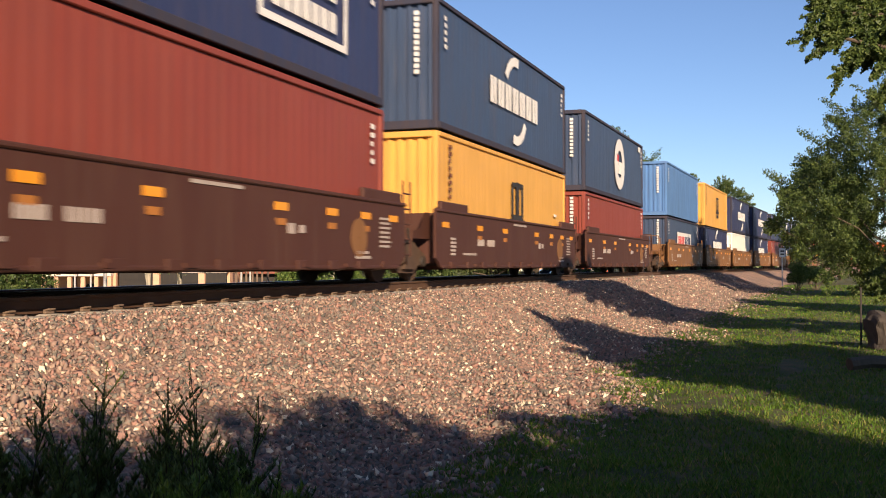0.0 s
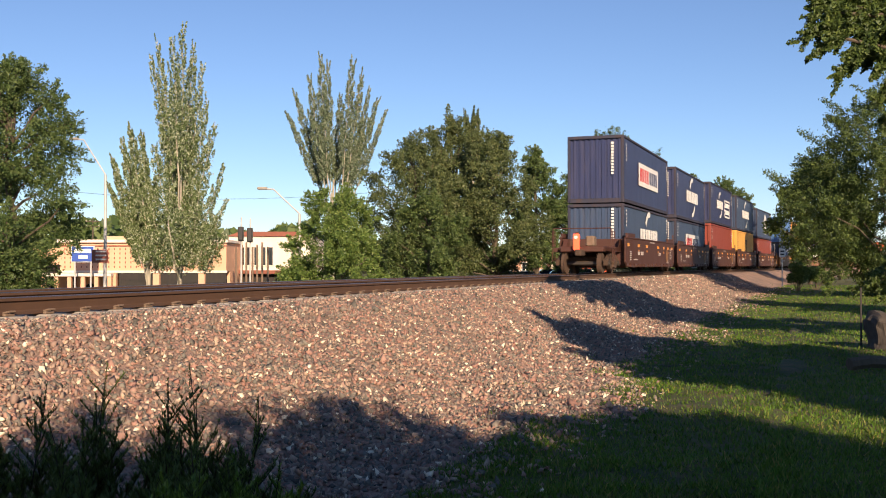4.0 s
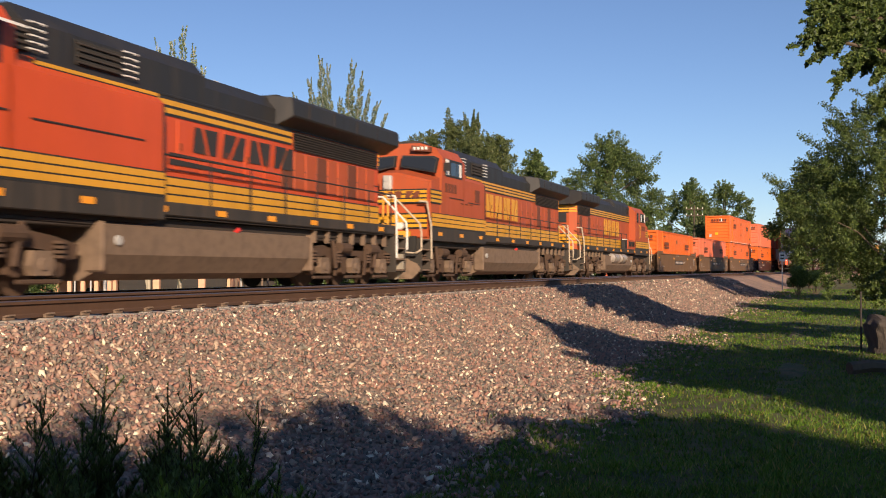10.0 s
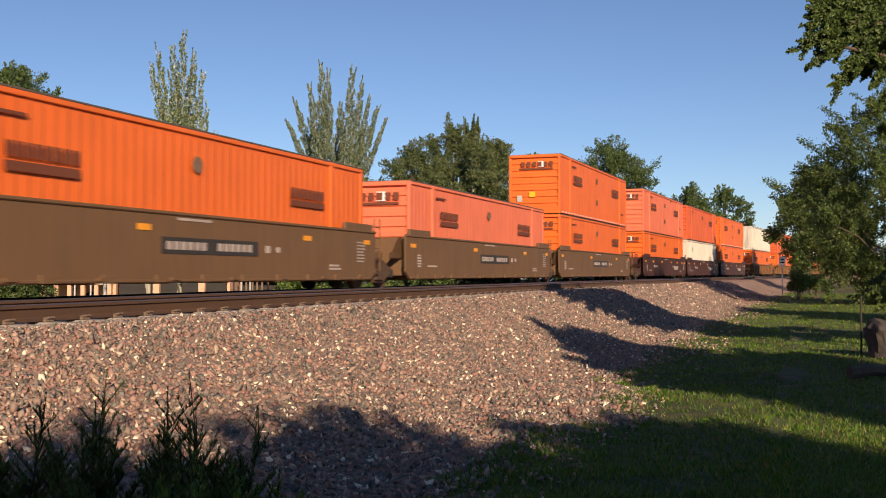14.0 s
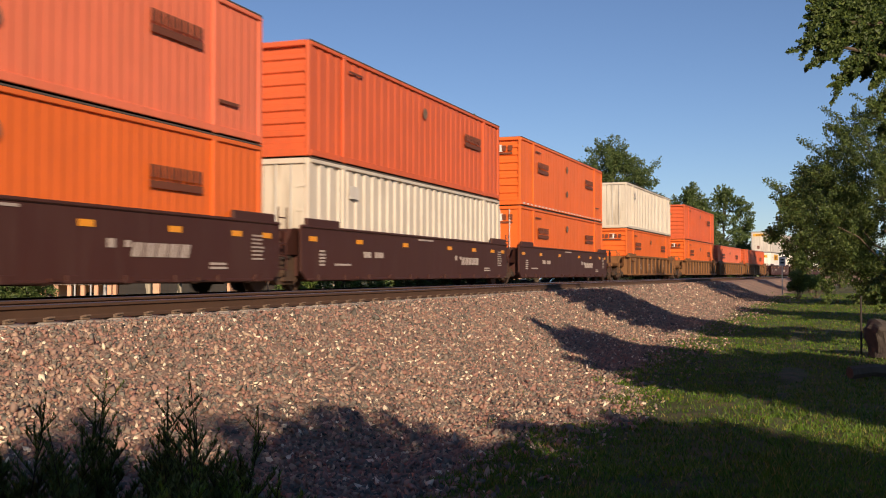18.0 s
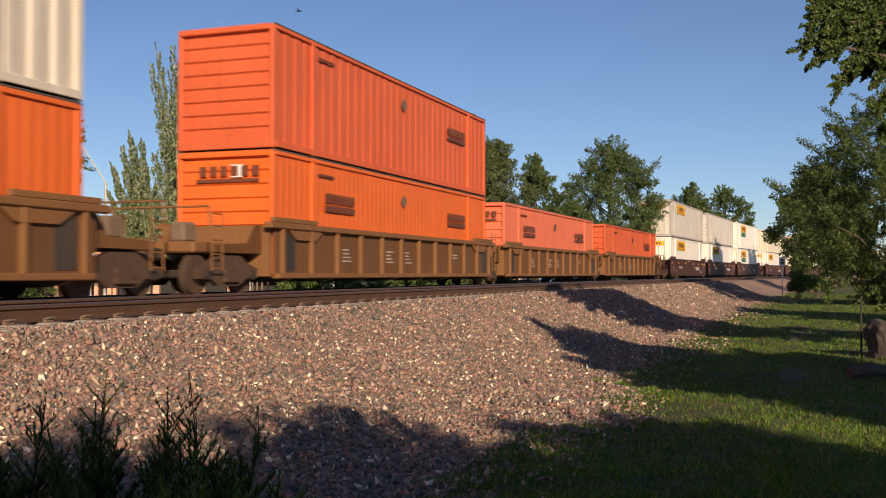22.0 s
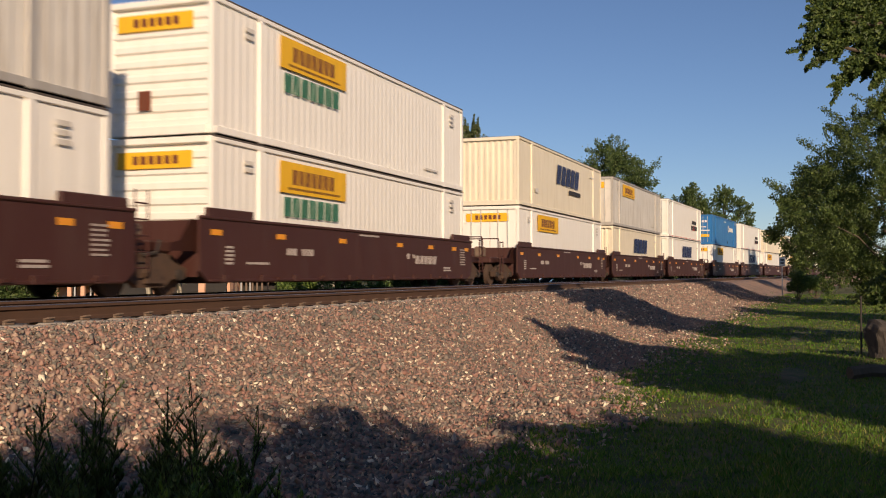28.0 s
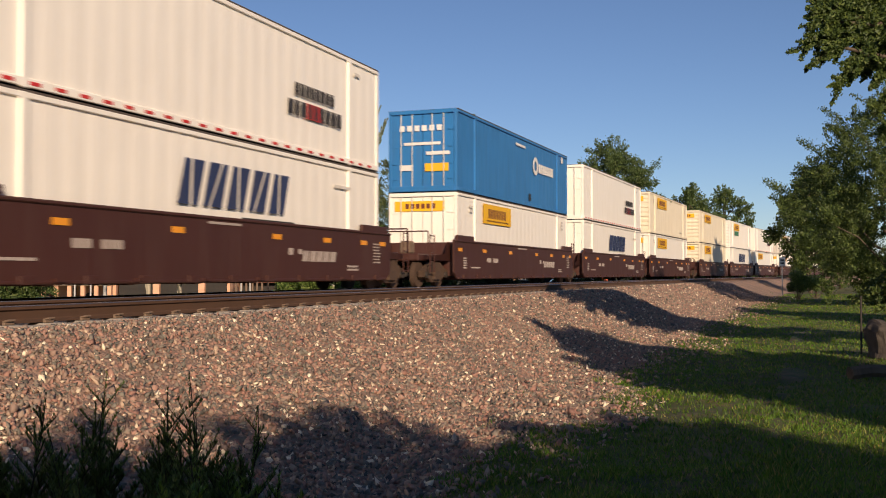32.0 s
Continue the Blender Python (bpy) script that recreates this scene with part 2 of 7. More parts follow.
    "weed": island("weed_leaves", [(0.0, (0.05, 0.085, 0.015)), (0.6, (0.09, 0.15, 0.025)), (1.0, (0.16, 0.21, 0.05))], 0.6, 0.2),
    "leaf_elm": island("elm_leaves", [(0.000, (0.036, 0.066, 0.017)), (0.600, (0.075, 0.123, 0.026)), (1.000, (0.141, 0.190, 0.042))], 0.55, 0.25),
    "leaf_dark": island("dark_green_leaves", [(0.0, (0.04, 0.075, 0.022)), (0.6, (0.085, 0.14, 0.036)), (1.0, (0.17, 0.215, 0.07))], 0.55, 0.25),
    "leaf_bright": island("bright_green_leaves", [(0.0, (0.07, 0.125, 0.025)), (0.6, (0.14, 0.225, 0.05)), (1.0, (0.27, 0.34, 0.1))], 0.5, 0.3),
    "leaf_olive": island("olive_leaves", [(0.0, (0.05, 0.078, 0.024)), (0.6, (0.095, 0.13, 0.042)), (1.0, (0.2, 0.22, 0.085))], 0.55, 0.25),
    "leaf_poplar": island("silvery_poplar_leaves", [(0.000, (0.07, 0.11, 0.036)), (0.600, (0.16, 0.22, 0.075)), (1.000, (0.62, 0.66, 0.48))], 0.5, 0.25),
    "leaf_grey": island("grey_green_leaves", [(0.0, (0.08, 0.12, 0.06)), (0.55, (0.14, 0.19, 0.1)), (1.0, (0.42, 0.47, 0.33))], 0.55, 0.25),
}


# ---- mesh helpers ----
def part(name, bm, material, parent=None, label=""):
    """Links a bmesh (or a ready mesh) as one mesh object under a thing or a part."""
    if isinstance(bm, bmesh.types.BMesh):
        me = bpy.data.meshes.new(name)
        bm.to_mesh(me)
        bm.free()
    else:
        me = bm
    if material is not None and not me.materials:
        me.materials.append(material)
    ob = new(name, me)
    ob.parent = parent
    if label:
        ob["label"] = label
    return ob


def bx(bm, x0, x1, y0, y1, z0, z1, bevel=0.0):
    """A box between the given limits, its edges rounded off if asked."""
    g = bmesh.ops.create_cube(bm, size=1.0, matrix=Matrix.Translation(((x0 + x1) / 2, (y0 + y1) / 2, (z0 + z1) / 2)) @
                              Matrix.Diagonal((abs(x1 - x0), abs(y1 - y0), abs(z1 - z0), 1)))
    if bevel:
        ed = list({e for v in g["verts"] for e in v.link_edges})
        bmesh.ops.bevel(bm, geom=ed, offset=bevel, segments=1, affect="EDGES", profile=0.5)
    return bm


def box(*a, **k):
    return bx(bmesh.new(), *a, **k)


def cyl(bm, p, q, r, r2=None, seg=12):
    """A round bar from p to q."""
    p, q = Vector(p), Vector(q)
    d = q - p
    m = Matrix.Translation((p + q) / 2) @ d.to_track_quat("Z", "Y").to_matrix().to_4x4()
    bmesh.ops.create_cone(bm, cap_ends=True, segments=seg, radius1=r, radius2=r if r2 is None else r2, depth=d.length, matrix=m)
    return bm


def tube(bm, pts, r, seg=8):
    for p, q in zip(pts, pts[1:]):
        cyl(bm, p, q, r, seg=seg)
    return bm


def prism(bm, outline, axis, a, b):
    """A solid with the given 2-D outline, drawn out along an axis ('x': outline is (y, z); 'y': (x, z); 'z': (x, y))."""
    def v(u, w, t):
        return bm.verts.new({"x": (t, u, w), "y": (u, t, w), "z": (u, w, t)}[axis])
    lo = [v(u, w, a) for u, w in outline]
    hi = [v(u, w, b) for u, w in outline]
    fs = [bm.faces.new(lo), bm.faces.new(hi)]
    k = len(lo)
    for i in range(k):
        fs.append(bm.faces.new((lo[i], lo[(i + 1) % k], hi[(i + 1) % k], hi[i])))
    bmesh.ops.recalc_face_normals(bm, faces=fs)
    return bm


def from_arrays(name, verts, faces, material):
    """A mesh from numpy arrays of vertices and of equal-sized faces."""
    me = bpy.data.meshes.new(name)
    verts = np.asarray(verts, dtype=np.float32)
    faces = np.asarray(faces, dtype=np.int32)
    k = faces.shape[1]
    me.vertices.add(len(verts))
    me.vertices.foreach_set("co", verts.ravel())
    me.loops.add(faces.size)
    me.loops.foreach_set("vertex_index", faces.ravel())
    me.polygons.add(len(faces))
    me.polygons.foreach_set("loop_start", np.arange(0, faces.size, k, dtype=np.int32))
    me.polygons.foreach_set("loop_total", np.full(len(faces), k, dtype=np.int32))
    me.update(calc_edges=True)
    me.validate()
    me.materials.append(material)
    return me


def thing(name, m, label, category, group="", kind=""):
    e = new(name)
    e.matrix_basis = m
    return tagged(e, label, category, group, kind)


def arc(s, off=0.0, z=0.0):
    """The point at s along the near track, off to its left."""
    th = KAPPA * s
    return Vector((math.sin(th) / KAPPA + off * math.sin(th), -(1 - math.cos(th)) / KAPPA + off * math.cos(th), z))


def on_track(s, off=0.0, z=0.0):
    return Matrix.Translation(arc(s, off, z)) @ Matrix.Rotation(-KAPPA * s, 4, "Z")


def track_coords(x, y):
    """s and offset of a ground point."""
    R = 1 / KAPPA
    a = np.arctan2(x, y + R)
    return a * R, np.hypot(x, y + R) - R


# ---- ground ----
NEAR_Z, FAR_Z = -1.25, -1.0
FAR_RAIL = -0.1
AXIS = Vector((math.cos(radians(HEADING)), math.sin(radians(HEADING)), 0))
RIGHT = Vector((AXIS.y, -AXIS.x, 0))
FOCAL = 1809.0


def across(px, depth, z=0.0):
    """A place at that depth before the camera, px of 1568 across the view."""
    p = Vector(EYE) + AXIS * depth + RIGHT * ((px - 784) / FOCAL * depth)
    return Vector((p.x, p.y, z))


def up(py, depth):
    return EYE[2] + (484.7 - py) / FOCAL * depth


BED = [(-9.4, -1.45), (-8.6, -1.25), (-7.0, -1.25), (-5.9, -1.25), (-5.2, -1.235), (-4.9, -1.2), (-4.3, -1.06), (-3.2, -0.70), (-2.2, -0.32), (-1.75, -0.235), (-1.2, -0.215), (-0.7, -0.235),
       (0.0, -0.24), (0.7, -0.24), (1.4, -0.24), (2.0, -0.30), (2.7, -0.36), (3.4, -0.33), (4.1, -0.33), (4.8, -0.33),
       (5.8, -0.36), (7.2, -0.75), (8.6, -1.15), (9.2, -1.4)]


def bed_z(off):
    return np.interp(off, [b[0] for b in BED], [b[1] for b in BED])


def lumps(x, y, scale, amp):
    return amp * (np.sin(x * scale * 1.3 + y * scale * 0.7) + np.sin(y * scale * 1.7 - x * scale * 0.5 + 1.3) + np.sin(x * scale * 3.1 + y * scale * 2.3 + 0.4) * 0.5)


def far_z(x, y):
    """The ground beyond the tracks: low towards the town, rising to the right."""
    rt = (x - EYE[0]) * RIGHT.x + (y - EYE[1]) * RIGHT.y
    return np.interp(rt, (-30, -12, -2, 6, 20), (-3.2, -3.0, -2.3, -1.6, -1.3))


def relief(s, off):
    """Unevenness of the near slope and of the lawn at its foot."""
    return np.where(off < -1.6, lumps(s, off, 1.6, 0.018) + lumps(s, off, 5.0, 0.008), 0)


def lawn_edge(s, off):
    """Offset at which stones give way to grass."""
    e = np.interp(s, (5, 8, 10, 11.5, 13, 15, 17.5, 20, 24, 35, 60, 100), (-5.9, -6.1, -6.3, -6.75, -6.4, -5.9, -5.9, -5.95, -5.95, -5.8, -5.6, -5.4))
    return e + lumps(s, off, 1.2, 0.12) + lumps(s, off, 3.7, 0.08)


def ground_height(x, y):
    s, off = track_coords(x, y)
    z = np.where(off < 2, NEAR_Z, FAR_Z + (far_z(x, y) - FAR_Z) * np.clip((off - 9) / 22, 0, 1))
    z = z + lumps(x, y, 0.35, 0.02) * np.clip((60 - np.hypot(x, y)) / 40, 0, 1)
    rise = np.clip((-off - 9) / 30, 0, 1)
    z = z + 0.35 * rise * (off < 0)
    return np.where((off > -8.3) & (off < 8.9), -1.5, z)


def grid_lines():
    a = np.concatenate([-np.geomspace(20, 4000, 30)[::-1], np.arange(-19, 60, 0.7), np.geomspace(61, 4000, 34)])
    b = np.concatenate([-np.geomspace(30, 4000, 26)[::-1], np.arange(-29, 14, 0.7), np.geomspace(15, 4000, 34)])
    return a, b


def make_ground():
    gx, gy = grid_lines()
    X, Y = np.meshgrid(gx, gy, indexing="ij")
    Z = ground_height(X, Y)
    v = np.stack([X, Y, Z], -1).reshape(-1, 3)
    nx, ny = len(gx), len(gy)
    i = np.arange(nx * ny).reshape(nx, ny)
    f = np.stack([i[:-1, :-1], i[1:, :-1], i[1:, 1:], i[:-1, 1:]], -1).reshape(-1, 4)
    g = part("ground", from_arrays("ground", v, f, M["turf"]), None)
    tagged(g, "flat lawn and bare soil beside the railway", "ground", kind="structure")
    for p in g.data.polygons:
        p.use_smooth = True


def make_bed():
    s = np.concatenate([np.arange(-150, 0, 6), np.arange(0, 60, 0.3), np.arange(60, 420, 6)])
    o = np.interp(np.linspace(0, 1, 130), np.linspace(0, 1, len(BED)), [b[0] for b in BED])
    S, O = np.meshgrid(s, o, indexing="ij")
    Z = bed_z(O) + relief(S, O)
    th = KAPPA * S
    X = np.sin(th) / KAPPA + O * np.sin(th)
    Y = -(1 - np.cos(th)) / KAPPA + O * np.cos(th)
    v = np.stack([X, Y, Z], -1).reshape(-1, 3)
    i = np.arange(len(s) * len(o)).reshape(len(s), len(o))
    f = np.stack([i[:-1, :-1], i[1:, :-1], i[1:, 1:], i[:-1, 1:]], -1).reshape(-1, 4)
    me = from_arrays("ballast_bank", v, f, M["ballast"])
    me.materials.append(M["turf"])
    mid_s, mid_o = (S[:-1, :-1] + S[1:, 1:]) / 2, (O[:-1, :-1] + O[1:, 1:]) / 2
    me.polygons.foreach_set("material_index", (mid_o < lawn_edge(mid_s, mid_o)).astype(np.int32).ravel())
    tagged(part("ballast_bank", me, None, None),
           "embankment of pinkish grey crushed stone under two tracks", "ballast", kind="structure")


def scatter_stones():
    """Loose crushed stone on the near slope, thinning out with distance."""
    rng = np.random.default_rng(3)
    octa = np.array([[1.25, 0, 0], [-1.25, 0, 0], [0, 1.25, 0], [0, -1.25, 0], [0, 0, 1.25], [0, 0, -1.25]], dtype=float)
    tris = np.array([[0, 2, 4], [2, 1, 4], [1, 3, 4], [3, 0, 4], [2, 0, 5], [1, 2, 5], [3, 1, 5], [0, 3, 5]])
    n = 100000
    s = 3.0 * np.exp(rng.random(n) * math.log(75 / 3.0))
    off = -0.93 - rng.random(n) ** 0.9 * 6.2
    gone = lawn_edge(s, off) - off
    keep = rng.random(n) < np.where(gone < -0.5, 1.0, np.where(gone < 0, 0.75, np.exp(-gone * 2.2) * 0.5 + 0.015))
    s, off = s[keep], off[keep]
    n = len(s)
    size = 0.013 + 0.0185 * rng.random(n) ** 1.6 + 0.0003 * s
    size = np.where(rng.random(n) < 0.012, size * 1.8, size) * np.where(off > -1.5, 0.7, 1.0)
    z = bed_z(off) + relief(s, off) + size * 0.3
    th = KAPPA * s
    c = np.stack([np.sin(th) / KAPPA + off * np.sin(th), -(1 - np.cos(th)) / KAPPA + off * np.cos(th), z], -1)
    v = octa[None] * (0.65 + 0.6 * rng.random((n, 6, 1))) + rng.normal(size=(n, 6, 3)) * 0.3
    q = rng.normal(size=(n, 3, 3))
    q, _ = np.linalg.qr(q)
    v = np.einsum("nij,nkj->nki", q, v * np.array([1.15, 0.85, 0.55])) * size[:, None, None] + c[:, None]
    f = (tris[None] + (np.arange(n) * 6)[:, None, None]).reshape(-1, 3)
    tagged(part("ballast_stones", from_arrays("ballast_stones", v.reshape(-1, 3), f, M["stones"]), None),
           "loose pink, grey and white crushed stones", "gravel", kind="stuff")


def scatter_grass():
    rng = np.random.default_rng(5)
    n = 300000
    d = 5.0 * np.exp(rng.random(n) * math.log(80 / 5.0))
    px = 250 + rng.random(n) * 1420
    x = EYE[0] + AXIS.x * d + RIGHT.x * (px - 784) / FOCAL * d
    y = EYE[1] + AXIS.y * d + RIGHT.y * (px - 784) / FOCAL * d
    s, off = track_coords(x, y)
    inside = lawn_edge(s, off) - off
    patch = lumps(x, y, 0.5, 0.4) + rng.random(n) * 0.9
    bare = lumps(x + 3, y - 2, 1.1, 0.5) + lumps(x, y, 3.3, 0.2)
    tuft = lumps(x, y, 2.1, 0.5) + lumps(x, y, 6.0, 0.3)
    keep = ((inside > 0) & (patch > -0.3) & (bare < 0.7 + 0.9 * rng.random(n))) | ((inside > -1.0) & (tuft > 0.75 + rng.random(n) * 0.6))
    s = s[keep]
    x, y, off, d = x[keep], y[keep], off[keep], d[keep]
    n = len(x)
    z = np.where(off < -8.4, ground_height(x, y), bed_z(off) + relief(s, off)) - 0.01
    h = (0.025 + 0.045 * rng.random(n) ** 2) * (1 + 0.006 * d)
    w = 0.004 + 0.0005 * d
    a = rng.random(n) * 2 * math.pi
    lean = rng.normal(size=(n, 2)) * 0.5 * h[:, None]
    b0 = np.stack([x - np.cos(a) * w, y - np.sin(a) * w, z], -1)
    b1 = np.stack([x + np.cos(a) * w, y + np.sin(a) * w, z], -1)
    t = np.stack([x + lean[:, 0], y + lean[:, 1], z + h], -1)
    v = np.stack([b0, b1, t], 1).reshape(-1, 3)
    tagged(part("lawn_grass", from_arrays("lawn_grass", v, np.arange(n * 3).reshape(-1, 3), M["grass"]), None),
           "short green lawn grass with dry patches", "grass", kind="stuff")


make_ground()
make_bed()
scatter_stones()
scatter_grass()


# ---- tracks ----
RAIL = [(-0.076, -0.186), (0.076, -0.186), (0.076, -0.176), (0.02, -0.157), (0.009, -0.14), (0.009, -0.052), (0.037, -0.04),
        (0.037, -0.008), (0.028, 0.0), (-0.028, 0.0), (-0.037, -0.008), (-0.037, -0.04), (-0.009, -0.052), (-0.009, -0.14),
        (-0.02, -0.157), (-0.076, -0.176)]


def make_rail(off, label):
    s = np.concatenate([np.arange(-150, -10, 10), np.arange(-10, 80, 2.0), np.arange(80, 421, 10)])
    verts = []
    for a in s:
        for o, z in RAIL:
            verts.append(arc(a, off + o, z))
    k = len(RAIL)
    faces = [(i * k + j, i * k + (j + 1) % k, (i + 1) * k + (j + 1) % k, (i + 1) * k + j) for i in range(len(s) - 1) for j in range(k)]
    me = bpy.data.meshes.new("rail")
    me.from_pydata(verts, [], faces)
    me.materials.append(M["rail_side"])
    me.materials.append(M["rail_top"])
    for p in me.polygons:
        if p.index % k in (8, 7, 9):
            p.material_index = 1
    return me


def make_track(off, label, drop=0.0):
    t = thing("track", Matrix.Identity(4), label, "railway track", kind="structure")
    for side in (-0.755, 0.755):
        r = part("rail", make_rail(off + side, ""), None, t, "rusty rail with a polished head")
        r.location.z = drop
    bm = box(-0.13, 0.13, -1.3, 1.3, -0.42, -0.196, bevel=0.02)
    tie = bpy.data.meshes.new("tie")
    bm.to_mesh(tie)
    bm.free()
    tie.materials.append(M["concrete"])
    bm = bmesh.new()
    for e in (-1, 1):
        bx(bm, -0.075, 0.075, e * 0.1 - 0.02, e * 0.1 + 0.02, -0.196, -0.165, bevel=0.008)
        tube(bm, [(-0.05, e * 0.075, -0.16), (-0.05, e * 0.14, -0.145), (0.05, e * 0.14, -0.145), (0.05, e * 0.075, -0.16)], 0.011, 6)
    clip = bpy.data.meshes.new("rail_clip")
    bm.to_mesh(clip)
    bm.free()
    clip.materials.append(M["dusty_steel"])
    for i in range(-6, 110 if off == 0 else 40):
        s = 8.72 + 0.61 * i
        o = part("tie", tie, None, t)
        o.matrix_basis = on_track(s, off, drop)
        if i < 70 and off == 0:
            for side in (-0.755, 0.755)[: 1 if i > 40 else 2]:
                c = part("rail_clip", clip, None, o)
                c.matrix_basis = pose(0, side, 0)


make_track(0.0, "near track of rusty rails on concrete ties")
make_track(FAR_TRACK, "second track of rusty rails on concrete ties", FAR_RAIL)


# ---- trees ----
TREE_A = (19.0, -13.6, 9.1)
OTHER_ELMS = ((-6.5, -14.6, 7.0, 3.8), (-5.1, -17.0, 6.9, 3.6), (6.7, -14.6, 6.95, 2.75), (93, -10.5, 11, 3.6), (118, -14, 11, 4.5), (25.9, -19.9, 9.3, 3.2), (-7.3, -12.2, 6.1, 2.6), (4.7, -18.1, 6.9, 2.2), (0.2, -18.0, 6.7, 2.0), (13.4, -20.1, 8.2, 1.9))


def leaf_cloud(rng, centres, radii, n, size, flat=1.0):
    """Small leaf sprays scattered in soft clumps; quads bent along random directions."""
    w = np.array(radii) ** 2.2
    pick = rng.choice(len(centres), n, p=w / w.sum())
    u = rng.normal(size=(n, 3))
    u /= np.linalg.norm(u, axis=1)[:, None]
    r = rng.random(n) ** 0.45
    c = np.array(centres)[pick] + u * (r * np.array(radii)[pick])[:, None] * np.array([1, 1, flat])
    a = rng.normal(size=(n, 3))
    a /= np.linalg.norm(a, axis=1)[:, None]
    b = np.cross(a, rng.normal(size=(n, 3)))
    b /= np.linalg.norm(b, axis=1)[:, None]
    s = size * (0.6 + 0.8 * rng.random(n))
    a, b = a * s[:, None], b * (s * 0.55)[:, None]
    v = np.stack([c - a, c - b * 0.9 + a * 0.1, c + a, c + b * 0.9 + a * 0.1], 1).reshape(-1, 3)
    return v, np.arange(4 * n).reshape(-1, 4)


def limb(bm, p, q, r0, r1, rng, bend=0.15, steps=4):
    """A tapered, slightly crooked branch."""
    p, q = Vector(p), Vector(q)
    last, lr = p, r0
    for i in range(1, steps + 1):
        t = i / steps
        e = p.lerp(q, t) + Vector(rng.normal(size=3)) * bend * (q - p).length * 0.25 * (t < 1)
        r = r0 + (r1 - r0) * t
        cyl(bm, last, e, lr, r, seg=7)
        last, lr = e, r
    return last


def sprays(rng, sprigs, n, size):
    """Leaves along many tapering sprigs (foot, tip, thickness)."""
    p0 = np.array([q[0] for q in sprigs])
    p1 = np.array([q[1] for q in sprigs])
    th = np.array([q[2] for q in sprigs])
    w = np.linalg.norm(p1 - p0, axis=1) * th
    pick = rng.choice(len(sprigs), n, p=w / w.sum())
    u = rng.random(n) ** 0.85
    c = p0[pick] + (p1 - p0)[pick] * u[:, None] + rng.normal(size=(n, 3)) * (th[pick] * (0.55 - 0.4 * u))[:, None]
    a = rng.normal(size=(n, 3)) + 1.1 * (p1 - p0)[pick] / np.linalg.norm((p1 - p0)[pick], axis=1)[:, None]
    a /= np.linalg.norm(a, axis=1)[:, None]
    b = np.cross(a, rng.normal(size=(n, 3)))
    b /= np.linalg.norm(b, axis=1)[:, None]
    s = size * (0.6 + 0.8 * rng.random(n))
    a, b = a * s[:, None], b * (s * 0.5)[:, None]
    v = np.stack([c - a, c + a * 0.6 + b, c + a * 0.6 - b], 1).reshape(-1, 3)
    return v, np.arange(3 * n).reshape(-1, 3)


def profiled(seed, height, profile, count, length=0.42, rise=0.5, thick=0.16, ragged=0.2):
    """Sprigs of a broad crown whose radius follows (share of height, metres); the outline is uneven and has gaps."""
    rng = np.random.default_rng(seed)
    fz, fr = [p[0] for p in profile], [p[1] for p in profile]
    top_r = max(fr)
    out = []
    lobes = max(12, count // 17)
    for i in range(lobes):
        f = fz[0] + (fz[-1] - fz[0]) * (i + rng.random()) / lobes
        r = float(np.interp(f, fz, fr))
        a = i * 2.4 + rng.normal() * 0.5
        lr = top_r * (0.24 + 0.16 * rng.random()) * (0.6 + 0.4 * r / top_r)
        rr = max(0.0, r * (1 + ragged * rng.normal() * 0.5) - lr * 0.95)
        c = np.array([math.cos(a) * rr, math.sin(a) * rr, f * height - lr * 0.35])
        for k in range(17):
            u = rng.normal(size=3) + np.array([math.cos(a) * 0.5, math.sin(a) * 0.5, rise * 0.6])
            u /= np.linalg.norm(u)
            L = lr * (0.8 + 0.55 * rng.random())
            out.append((c + u * lr * 0.15, c + u * L, lr * thick * 2.2 * (0.7 + 0.6 * rng.random())))
    for i in range(count // 6):
        f = fz[0] + (fz[-1] - fz[0]) * rng.random()
        r = float(np.interp(f, fz, fr)) * 0.55 * rng.random() ** 0.5
        a = rng.random() * 6.283
        c = np.array([math.cos(a) * r, math.sin(a) * r, f * height * 0.95])
        out.append((c - np.array([0, 0, 0.15 * top_r]), c + rng.normal(size=3) * 0.2 * top_r, top_r * thick))
    return out


def tree(base, height, sprigs, leaf, n, size, bark, label, seed, trunk_r=None, group="trees", branches=30, hung=None):
    """A tree: crooked tapered trunk, limbs to some of the sprigs, and a crown of leaf sprays."""
    rng = np.random.default_rng(seed)
    t = thing("tree", Matrix.Translation(base), label, "tree", group)
    r = trunk_r or height * 0.018
    bm = bmesh.new()
    limb(bm, (0, 0, -0.15), (rng.normal() * 0.02 * height, rng.normal() * 0.02 * height, height * 0.8), r, r * 0.25, rng, 0.05, 6)
    for i in range(0, len(sprigs), max(1, len(sprigs) // branches)):
        p, q = sprigs[i][0], sprigs[i][1]
        z0 = max(height * 0.12, min(p[2] - math.hypot(p[0], p[1]) * 0.7, height * 0.7))
        limb(bm, (0, 0, z0), p, r * 0.35, r * 0.1, rng, 0.15, 3)
        limb(bm, p, q, r * 0.1, r * 0.03, rng, 0.1, 2)
    part("trunk", bm, bark, t)
    v, f = sprays(rng, sprigs, int(n * 1.7), size * 0.86)
    if hung:
        for i in range(0, len(hung[0]), 5):
            if i % 40 == 0:
                limb(arm := bmesh.new(), (0, 0, height * 0.5), hung[0][i][0], 0.07, 0.03, rng, 0.08, 5)
                part("limb", arm, bark, t)
            limb(twig := bmesh.new(), hung[0][i][0], hung[0][i][1], 0.012, 0.003, rng, 0.1, 2)
            part("twig", twig, bark, t)
        v2, f2 = sprays(rng, *hung)
        f = np.concatenate([f, f2 + len(v)])
        v = np.concatenate([v, v2])
    part("crown", from_arrays("crown", v, f, leaf), None, t)
    return t


